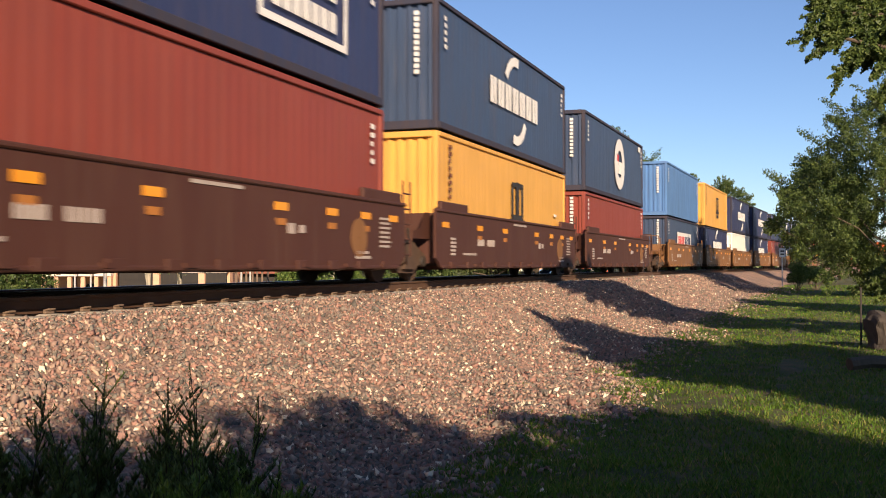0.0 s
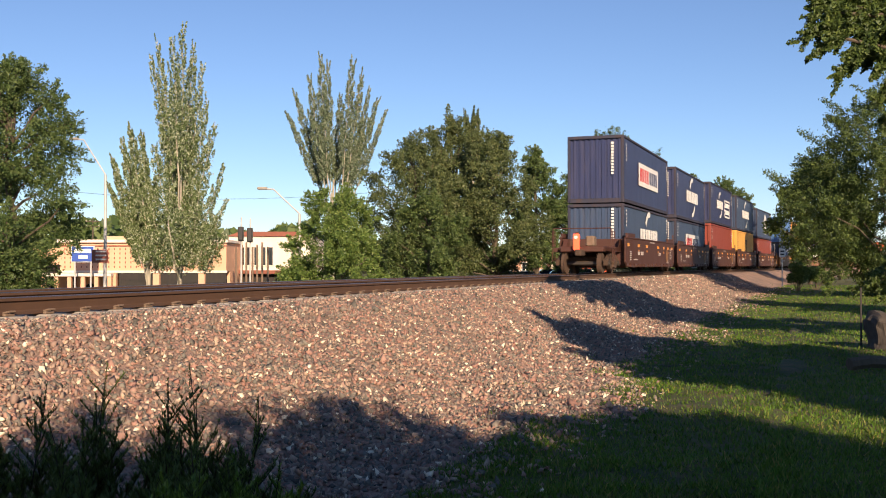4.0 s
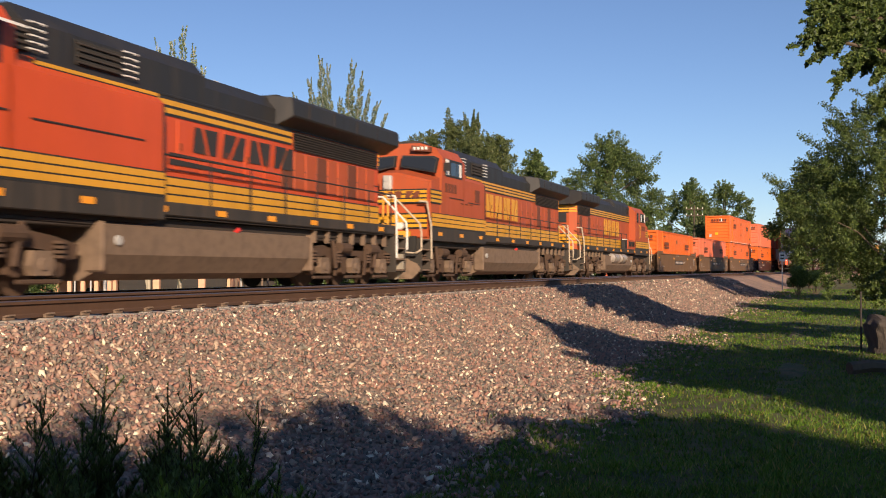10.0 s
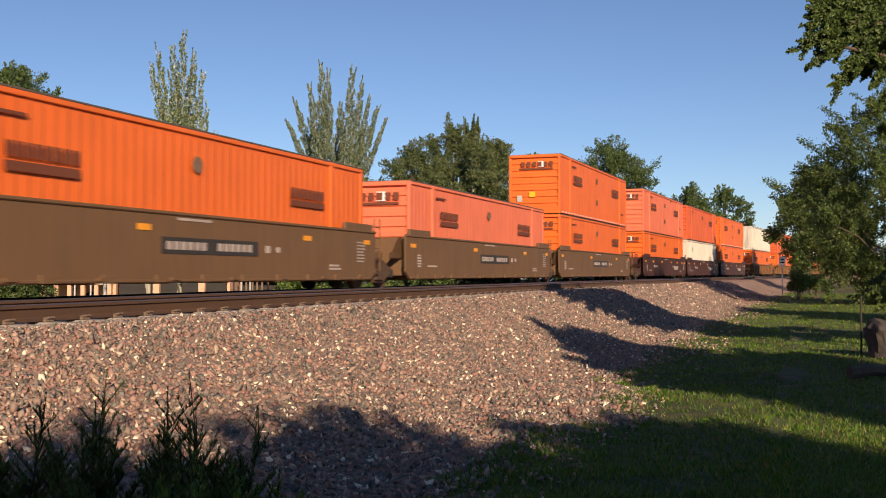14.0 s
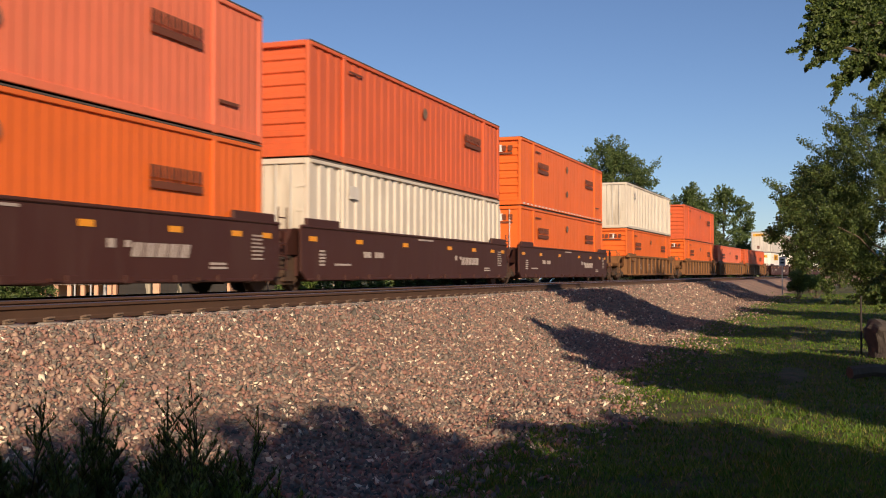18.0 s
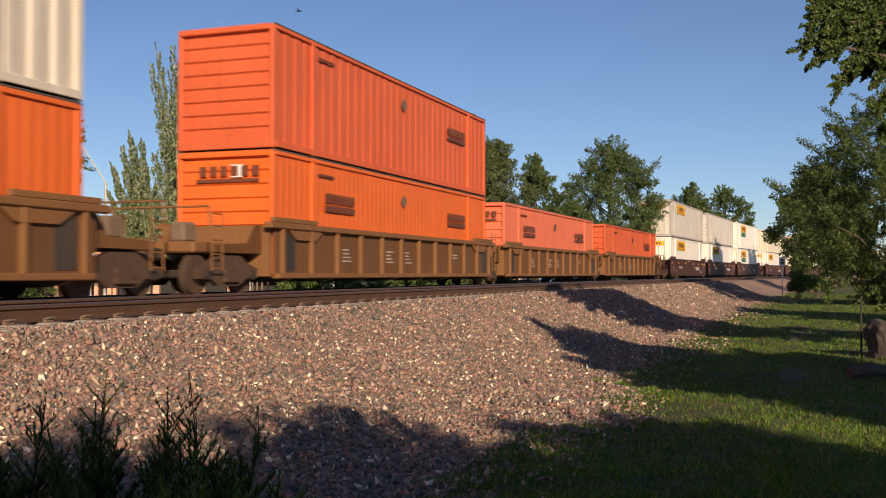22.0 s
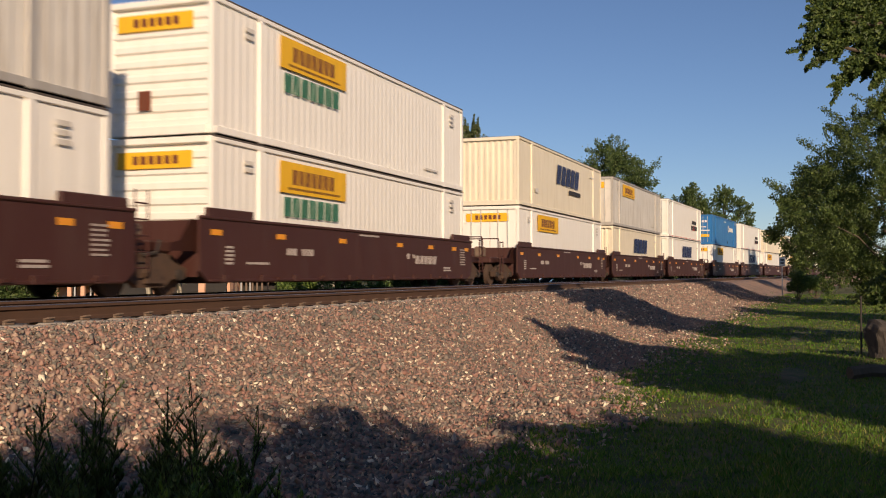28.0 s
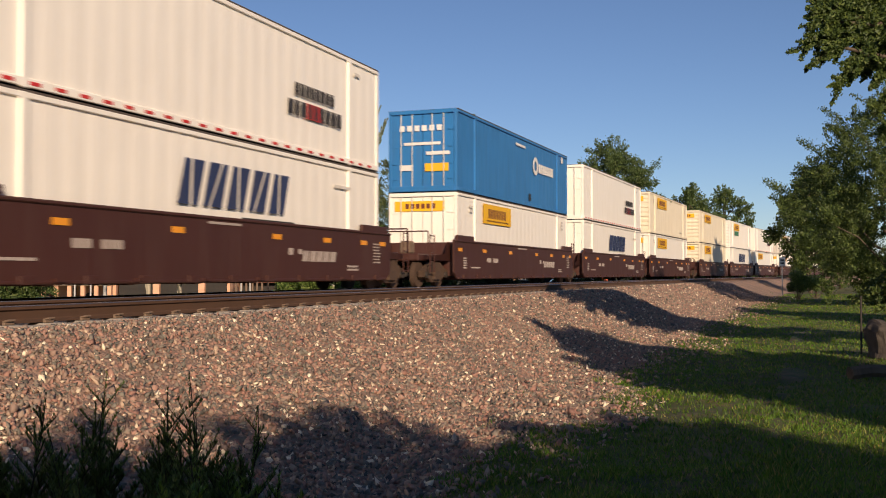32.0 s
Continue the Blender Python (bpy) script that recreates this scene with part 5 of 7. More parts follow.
    for kind, x, z, ww, hh, col, seed in marks:
        if kind == "bar":
            part("marking", mark(x, z, ww, hh, y), M[col], c)
        elif kind == "logo":
            part("logo", slab_name(x, z, ww, hh, y - 0.004, max(4, round(ww / hh * 1.05)), 0.3 if col == "mark_blue" and hh > 0.7 else 0), M[col], c)
        elif kind == "swoosh":
            part("logo", ring(x, z, hh * 1.55, hh * 1.95, y, 78, 150), M[col], c)
            part("logo", ring(x, z, hh * 1.55, hh * 1.95, y, 258, 330), M[col], c)
        elif kind == "disc":
            part("marking", ring(x, z, 0.01, ww, y), M[col], c)
        elif kind == "frame":
            bm = bmesh.new()
            for q in (-1, 1):
                bx(bm, x - ww / 2, x + ww / 2, y - 0.006, y + 0.004, z + q * (hh / 2 - 0.06) - 0.06, z + q * (hh / 2 - 0.06) + 0.06)
                bx(bm, x + q * (ww / 2 - 0.06) - 0.06, x + q * (ww / 2 - 0.06) + 0.06, y - 0.006, y + 0.004, z - hh / 2, z + hh / 2)
            part("logo", bm, M[col], c)
        elif kind == "ring":
            part("logo", ring(x, z, ww * 0.55, ww, y), M[col], c)
        elif kind == "stack":
            bm = bmesh.new()
            rng = random.Random(seed)
            for i in range(int(hh / 0.16)):
                a = ww * (0.6 + 0.4 * rng.random())
                bx(bm, x - ww / 2, x - ww / 2 + a, y - 0.004, y + 0.004, z + hh / 2 - i * 0.16 - 0.09, z + hh / 2 - i * 0.16)
            part("marking", bm, M[col], c)
        elif kind == "dashes":
            bm = bmesh.new()
            for i in range(int(2 * h / 0.6)):
                bx(bm, -h + 0.3 + i * 0.6, -h + 0.55 + i * 0.6, y - 0.004, y + 0.006, 0.06, 0.12)
            part("reflective_tape", bm, M[col], c)
        elif kind == "bar_end":
            part("marking", box(-h - 0.035, -h - 0.028, x - ww / 2, x + ww / 2, z - hh / 2, z + hh / 2), M[col], c)
        elif kind == "logo_end":
            bm = bmesh.new()
            for i in range(6):
                a = x - ww / 2 + i * ww / 6
                bx(bm, -h - 0.042, -h - 0.034, a, a + ww / 9, z - hh / 2, z + hh / 2)
            part("logo", bm, M[col], c)
        elif kind == "column_end":
            bm = bmesh.new()
            for i in range(int(hh / 0.13)):
                bx(bm, -h - 0.035, -h - 0.027, x - ww / 2, x + ww / 2, z + hh / 2 - i * 0.13 - 0.09, z + hh / 2 - i * 0.13)
            part("marking", bm, M[col], c)
    BUILT[key] = c
    return c


def wheelset(parent, x, r=0.42, y=0.76):
    w = part("wheelset", cyl(bmesh.new(), (0, -y, 0), (0, y, 0), 0.08, seg=10), M["dark_steel"], parent)
    w.matrix_basis = pose(x, 0, r)
    for e in (-1, 1):
        bm = cyl(bmesh.new(), (0, e * (y - 0.07), 0), (0, e * (y + 0.06), 0), r, seg=28)
        cyl(bm, (0, e * (y - 0.1), 0), (0, e * (y - 0.07), 0), r + 0.03, seg=28)
        cyl(bm, (0, e * (y + 0.06), 0), (0, e * (y + 0.12), 0), r * 0.4, seg=16)
        bmesh.ops.translate(bm, verts=bm.verts, vec=(x, 0, r))
        part("wheel", bm, M["rust"], parent)


def bogie(parent, x):
    """A two-axle freight bogie with cast side frames, springs and bolster."""
    bm = box(-0.3, 0.3, -1.05, 1.05, 0.42, 0.72, bevel=0.05)
    b = part("bogie", bm, M["truck_brown"], parent)
    b.matrix_basis = pose(x, 0, 0)
    for e in (-1, 1):
        prof = [(-1.15, 0.34), (-0.7, 0.34), (-0.42, 0.18), (0.42, 0.18), (0.7, 0.34), (1.15, 0.34), (1.2, 0.55), (0.75, 0.68), (0.4, 0.84), (-0.4, 0.84), (-0.75, 0.68), (-1.2, 0.55)]
        part("side_frame", prism(bmesh.new(), prof, "y", e * 0.98 - 0.08, e * 0.98 + 0.08), M["truck_brown"], b)
        part("bolster_spring", prism(bmesh.new(), [(-0.28, 0.26), (0.28, 0.26), (0.24, 0.36), (0.28, 0.46), (0.24, 0.54), (-0.24, 0.54), (-0.28, 0.46), (-0.24, 0.36)], "y", e * 1.08 - 0.07, e * 1.08 + 0.07), M["rust"], b)
        for q in (-0.89, 0.89):
            part("bearing_cap", cyl(bmesh.new(), (q, e * 1.0, 0.42), (q, e * 1.13, 0.42), 0.11, seg=12), M["dark_steel"], b)
    for q in (-0.89, 0.89):
        wheelset(b, q)
    return b


def well_car(key, color, label, half, joint_l, joint_r, ribbed=False, top=1.5, floor=0.3):
    """One unit of a container well car; half: half its well. joint_l/r: 'shared' draws the bogie of the joint, 'none' leaves it to
    the neighbour, 'end' gives a coupler platform of its own."""
    k = (key, half, joint_l, joint_r)
    if k in BUILT:
        return BUILT[k]
    c = thing("well_car", Matrix.Identity(4), label, "railway car", "well cars of the train")
    mat = M[color]
    for e in (-1, 1):
        y0, y1 = sorted((e * 1.36, e * 1.42))
        if ribbed:
            # panels behind the ribs: their shade is in the darker ochre
            part("side_wall", box(-half, half, y0, y1, 0.4, top - 0.1), M["well_ochre_shaded"], c)
            n = 12
            for i in range(n):
                x = -half + 0.25 + (2 * half - 0.5) * i / (n - 1)
                part("rib", box(x - 0.06, x + 0.06, min(e * 1.42, e * 1.53), max(e * 1.42, e * 1.53), 0.42, top - 0.12, bevel=0.015), mat, c)
            part("top_chord", box(-half - 0.4, half + 0.4, e * 1.45 - 0.1, e * 1.45 + 0.1, top - 0.12, top + 0.02, bevel=0.02), mat, c)
            part("bottom_chord", box(-half, half, e * 1.44 - 0.1, e * 1.44 + 0.1, 0.33, 0.45, bevel=0.02), mat, c)
        else:
            prof = [(-half - 0.5, 0.5), (-half - 0.2, 0.3), (half + 0.2, 0.3), (half + 0.5, 0.5), (half + 0.5, top), (-half - 0.5, top)]
            part("side_wall", prism(bmesh.new(), prof, "y", y0, y1), mat, c)
            part("top_chord", box(-half - 0.5, half + 0.5, e * 1.41 - 0.05, e * 1.41 + 0.05, top - 0.04, top + 0.03, bevel=0.02), mat, c)
            part("bottom_chord", box(-half - 0.15, half + 0.15, e * 1.39 - 0.06, e * 1.39 + 0.06, 0.27, 0.34, bevel=0.02), mat, c)
            for q in (-1, 1):
                part("corner_guide", box(q * (half - 0.65) - 0.9, q * (half - 0.65) + 0.9, e * 1.4 - 0.05, e * 1.4 + 0.05, top, top + 0.2, bevel=0.02), mat, c)
        if e < 0 and not ribbed:
            rng = random.Random(key + str(half))
            y2 = -1.434
            # amber reflectors in uneven pairs
            spots = [-half + 0.1, -half + 2.6 + rng.uniform(-0.4, 0.4), -half * 0.25, half * 0.2 + rng.uniform(-0.5, 0.5), half * 0.55, half - 1.4, half - 0.1]
            for i, x in enumerate(spots):
                if key == "well_brown" and i % 2:
                    continue
                part("reflector", box(x - 0.2, x + 0.2, y2, y2 + 0.012, top - 0.36, top - 0.24), M["amber"], c)
                if key == "well_red" and 0 < i < 6:
                    part("reflector", box(x - 0.14, x + 0.14, y2, y2 + 0.012, top - 0.58, top - 0.48), M["amber_dull"], c)
            # stencilled lettering as bars: owner and number, a maker's line, load data in small rows
            bm = bmesh.new()
            x = -half * 0.62
            for w in ((0.5, 0.62) if key != "well_brown" else ()):
                for j in range(5):
                    bx(bm, x + j * w / 5, x + (j + 0.72) * w / 5, y2, y2 + 0.012, top - 0.72, top - 0.56)
                x += w + 0.25
            for x, z, w, h, n in ((-half + 0.45, top - 0.62, 0.34, 0.05, 5), (half - 0.75, top - 0.34, 0.5, 0.04, 7), (-half * 0.12, top - 0.13, 1.3, 0.05, 1), (half * 0.3, top - 0.7, 0.22, 0.16, 1),
                                  (half * 0.36, top - 0.68, 0.2, 0.12, 1), (-half + 1.3, top - 0.95, 1.0, 0.05, 1), (half * 0.7, top - 0.98, 0.7, 0.05, 2)):
                for j in range(n):
                    bx(bm, x, x + w * rng.uniform(0.75, 1.0), y2, y2 + 0.012, z - 0.085 * j, z - 0.085 * j + h)
            tagged(part("stencil", bm, M["stencil"], c), kind="stuff")
            if key == "well_maroon":
                tagged(part("name_marking", slab_name(half * 0.5, top - 0.72, 1.9, 0.26, -1.432, 5, 0.3), M["stencil"], c), kind="stuff")
            elif key == "well_brown":
                part("name_panel", box(-1.5, 2.1, y2, y2 + 0.012, top - 0.78, top - 0.46), M["mark_black"], c)
                bm = bmesh.new()
                for x in (-1.35, 0.45):
                    for q in range(6):
                        bx(bm, x + q * 0.24, x + q * 0.24 + 0.17, y2 - 0.006, y2 + 0.004, top - 0.7, top - 0.54)
                tagged(part("name_marking", bm, M["stencil"], c), kind="stuff")
            else:
                part("number_patch", ring(half - 1.7, top - 0.7, 0.02, 0.34, y2 + 0.006), M["well_ochre"], c)
            bm = bmesh.new()
            for i in range(11):
                x = -half + 0.5 + (2 * half - 1.0) * i / 10
                bx(bm, x - 0.16, x + 0.16, -1.47, -1.42, 0.27, 0.42, bevel=0.01)
            tagged(part("jacking_rail", bm, mat, c), kind="stuff")
        elif e < 0:
            rng = random.Random(5)
            bm = bmesh.new()
            for i in (2, 4, 5, 8):
                x = -half + 0.25 + (2 * half - 0.5) * (i + 0.5) / 11
                for j in range(rng.choice((1, 2, 4))):
                    bx(bm, x - 0.28, x + rng.uniform(0.0, 0.28), -1.432, -1.42, 1.05 - 0.1 * j, 1.09 - 0.1 * j)
            tagged(part("stencil", bm, M["stencil"], c), kind="stuff")
            part("end_patch", box(half - 0.95, half - 0.4, -1.432, -1.42, 0.5, top - 0.18), M["grey_frame"], c)
            part("end_patch", box(-half + 0.4, -half + 0.95, -1.432, -1.42, 0.5, top - 0.18), M["grey_frame"], c)
            for x in (-half + 1.4, half - 1.4):
                part("gusset_plate", prism(bmesh.new(), [(x - 0.9, top - 0.12), (x + 0.9, top - 0.12), (x + 0.5, top - 0.36), (x - 0.5, top - 0.36)], "y", -1.5, -1.42), mat, c)
            for x in (-half + 0.9, half - 0.9):
                part("corner_guide", box(x - 1.1, x + 1.1, -1.5, -1.4, top + 0.02, top + 0.14, bevel=0.02), mat, c)
    part("floor", box(-half + 0.2, half - 0.2, -1.36, 1.36, 0.33, floor), M["dark_steel"], c)
    for i in range(8):
        x = -half + 0.6 + (2 * half - 1.2) * i / 7
        part("cross_beam", prism(bmesh.new(), [(-1.48, 0.37), (-1.48, 0.31), (-1.2, 0.24), (1.2, 0.24), (1.48, 0.31), (1.48, 0.37)], "x", x - 0.12, x + 0.12), M["dark_steel"] if ribbed else mat, c)
    for e, j in ((-1, joint_l), (1, joint_r)):
        reach = {"end": 2.5, "shared": 1.45, "none": 1.45}[j]
        part("bulkhead", box(e * (half + 0.1) - 0.06, e * (half + 0.1) + 0.06, -1.36, 1.36, 0.38, top - 0.05), mat, c)
        x0, x1 = sorted((e * (half + 0.1), e * (half + reach)))
        part("end_platform", box(x0, x1, -0.9 if j == "end" else -0.5, 0.9 if j == "end" else 0.5, 0.88, 1.12, bevel=0.04), mat, c)
        for q in (-1, 1):
            bm = prism(bmesh.new(), [(e * (half + 0.1), 0.9), (e * (half + 0.1), top - 0.05), (e * (half + 0.45), top - 0.05), (e * (half + 0.8), 1.12), (e * (half + reach - 0.3), 1.05), (e * (half + reach - 0.3), 0.9)], "y", q * 1.1 - 0.05, q * 1.2 + 0.05)
            part("end_gusset", bm, mat, c)
        if j == "end":
            bogie(c, e * (half + 1.35))
            part("coupler", box(min(e * (half + 2.4), e * (half + 3.15)), max(e * (half + 2.4), e * (half + 3.15)), -0.14, 0.14, 0.72, 0.98, bevel=0.05), M["rust"], c)
            for q in (-1.25, 1.25):
                bm = bmesh.new()
                tube(bm, [(e * (half + 2.35), q, 0.5), (e * (half + 2.35), q, 1.75)], 0.02, 6)
                tube(bm, [(e * (half + 1.95), q, 0.5), (e * (half + 1.95), q, 1.75)], 0.02, 6)
                for z in (0.55, 0.85, 1.15, 1.45, 1.7):
                    cyl(bm, (e * (half + 1.95), q, z), (e * (half + 2.35), q, z), 0.016, seg=6)
                part("ladder", bm, mat, c)
            tube_bm = tube(bmesh.new(), [(e * (half + 2.4), -1.2, 1.1), (e * (half + 2.4), -1.2, 1.85), (e * (half + 2.4), 1.2, 1.85), (e * (half + 2.4), 1.2, 1.1)], 0.022, 6)
            part("handrail", tube_bm, mat, c)
            part("brake_gear", box(min(e * (half + 1.7), e * (half + 2.2)), max(e * (half + 1.7), e * (half + 2.2)), -0.45, -0.1, 1.12, 1.55, bevel=0.05), M["dusty_steel"], c)
        elif j == "shared":
            bogie(c, e * (half + 1.5))
            bm = bmesh.new()
            for x in (half + 0.55, half + 0.95):
                cyl(bm, (e * x, -1.36, 0.5), (e * x, -1.36, 2.0), 0.02, seg=6)
            for z in (0.55, 0.85, 1.15, 1.45, 1.75):
                cyl(bm, (e * (half + 0.55), -1.36, z), (e * (half + 0.95), -1.36, z), 0.016, seg=6)
            part("ladder", bm, mat, c)
            part("air_hose", tube(bmesh.new(), [(e * (half + 0.8), -0.9, 1.1), (e * (half + 1.2), -1.1, 0.8), (e * (half + 1.6), -1.1, 0.85), (e * (half + 2.0), -0.9, 1.1)], 0.035, 6), M["dark_steel"], c)
            part("brake_gear", box(min(e * (half + 0.7), e * (half + 1.15)), max(e * (half + 0.7), e * (half + 1.15)), -1.1, -0.7, 1.12, 1.4, bevel=0.05), M["dusty_steel"], c)
    BUILT[k] = c
    return c
# ---- locomotives ----
def loco_bogie(parent, x):
    """A three-axle bogie: cast side frames with window openings, springs, axle boxes, brake rigging."""
    b = part("bogie", box(-2.0, 2.0, -0.5, 0.5, 0.6, 0.9, bevel=0.05), M["dark_steel"], parent)
    b.matrix_basis = pose(x, 0, 0)
    for e in (-1, 1):
        y0, y1 = e * 1.18 - 0.09, e * 1.18 + 0.09
        # upper beam with drooping ends, and pedestal legs that straddle each axle
        prof = [(-2.8, 0.62), (-2.35, 0.56), (-2.2, 0.74), (-1.55, 0.8), (-1.35, 0.68), (-0.55, 0.68), (-0.4, 0.8), (0.4, 0.8), (0.55, 0.68), (1.35, 0.68), (1.55, 0.8), (2.2, 0.74), (2.35, 0.56), (2.8, 0.62),
                (2.85, 0.86), (2.3, 0.98), (1.7, 1.06), (1.0, 0.95), (-1.0, 0.95), (-1.7, 1.06), (-2.3, 0.98), (-2.85, 0.86)]
        part("side_frame", prism(bmesh.new(), prof, "y", y0, y1), M["truck_brown"], b)
        for q in (-1.87, 0.0, 1.87):
            for k in (-1, 1):
                leg = [(q + k * 0.34, 0.86), (q + k * 0.3, 0.4), (q + k * 0.46, 0.3), (q + k * 0.62, 0.36), (q + k * 0.66, 0.86)]
                part("pedestal", prism(bmesh.new(), leg, "y", y0 - 0.01 * e, y1 + 0.01 * e), M["truck_brown"], b)
            bm = prism(bmesh.new(), [(q - 0.2, 0.34), (q + 0.2, 0.34), (q + 0.27, 0.5), (q + 0.2, 0.74), (q - 0.2, 0.74), (q - 0.27, 0.5)], "y", e * 1.3 - 0.1, e * 1.3 + 0.08)
            cyl(bm, (q, e * 1.34, 0.52), (q, e * 1.43, 0.52), 0.13, 0.1, seg=12)
            part("axle_box", bm, M["dusty_steel"], b)
            part("equaliser", box(q - 0.5, q + 0.5, e * 1.3 - 0.04, e * 1.3 + 0.04, 0.2, 0.28, bevel=0.02), M["rust"], b)
        for q in (-2.35, -0.95, 0.95, 2.35):
            bm = bmesh.new()
            for i in range(4):
                cyl(bm, (q, e * 1.3, 0.62 + 0.08 * i), (q, e * 1.3, 0.67 + 0.08 * i), 0.13, seg=10)
            part("coil_spring", bm, M["rust"], b)
        for q in (-1.4, 1.4):
            part("damper", cyl(bmesh.new(), (q, e * 1.38, 1.18), (q * 0.88, e * 1.38, 0.48), 0.06, seg=8), M["rust"], b)
        for q in (-0.7, 1.15):
            part("brake_cylinder", cyl(bmesh.new(), (q - 0.3, e * 1.36, 1.0), (q + 0.3, e * 1.36, 1.0), 0.14, seg=12), M["truck_brown"], b)
            part("brake_lever", prism(bmesh.new(), [(q - 0.5, 0.28), (q - 0.4, 0.28), (q - 0.24, 1.0), (q - 0.36, 1.0)], "y", e * 1.32 - 0.03, e * 1.32 + 0.03), M["rust"], b)
        part("sand_pipe", tube(bmesh.new(), [(-2.7, e * 1.2, 1.2), (-2.75, e * 1.1, 0.6), (-2.55, e * 0.9, 0.2)], 0.03, 6), M["dark_steel"], b)
    for q in (-1.87, 0.0, 1.87):
        wheelset(b, q, 0.52)
    return b


def bands(parent, name, x0, x1, y, z, e, rows=3, h=0.1, gap=0.06):
    """Level yellow lines with dark gaps along a side."""
    part("stripe_ground", box(x0, x1, e * y - 0.008, e * y + 0.008, z - 0.05, z + rows * (h + gap)), M["black"], parent)
    for i in range(rows):
        part(name, box(x0, x1, e * (y + 0.006) - 0.01, e * (y + 0.006) + 0.01, z + i * (h + gap), z + i * (h + gap) + h), M["loco_yellow"], parent)


def end_bands(parent, name, x, y, z, rows, e, h=0.1, gap=0.06):
    """Yellow lines across an end that faces e along x."""
    part("stripe_ground", box(x - 0.006, x + 0.006, -y, y, z - 0.05, z + rows * (h + gap)), M["black"], parent)
    for i in range(rows):
        part(name, box(x + e * 0.006 - 0.008, x + e * 0.006 + 0.008, -y, y, z + i * (h + gap), z + i * (h + gap) + h), M["loco_yellow"], parent)


def grab_stack(parent, x, y, z0, z1, e, n):
    """A ladder of short white grab irons on a hood side."""
    bm = bmesh.new()
    for i in range(n):
        z = z0 + (z1 - z0) * i / (n - 1)
        tube(bm, [(x - 0.17, y, z), (x - 0.17, y + e * 0.07, z), (x + 0.17, y + e * 0.07, z), (x + 0.17, y, z)], 0.014, 5)
    part("grab_ladder", bm, M["mark_white"], parent)


def louvres(parent, x0, x1, y, z0, z1, e, n):
    """A framed opening with level blades."""
    v = part("vent", box(x0, x1, y - 0.015, y + 0.015, z0, z1), M["shadow_interior"], parent)
    bm = bmesh.new()
    for i in range(n):
        z = z0 + (z1 - z0) * (i + 0.5) / n
        prism(bm, [(y, z - 0.012), (y + e * 0.05, z - 0.035), (y + e * 0.05, z - 0.015), (y, z + 0.02)], "x", x0, x1)
    part("louvre", bm, M["dark_steel"], v)


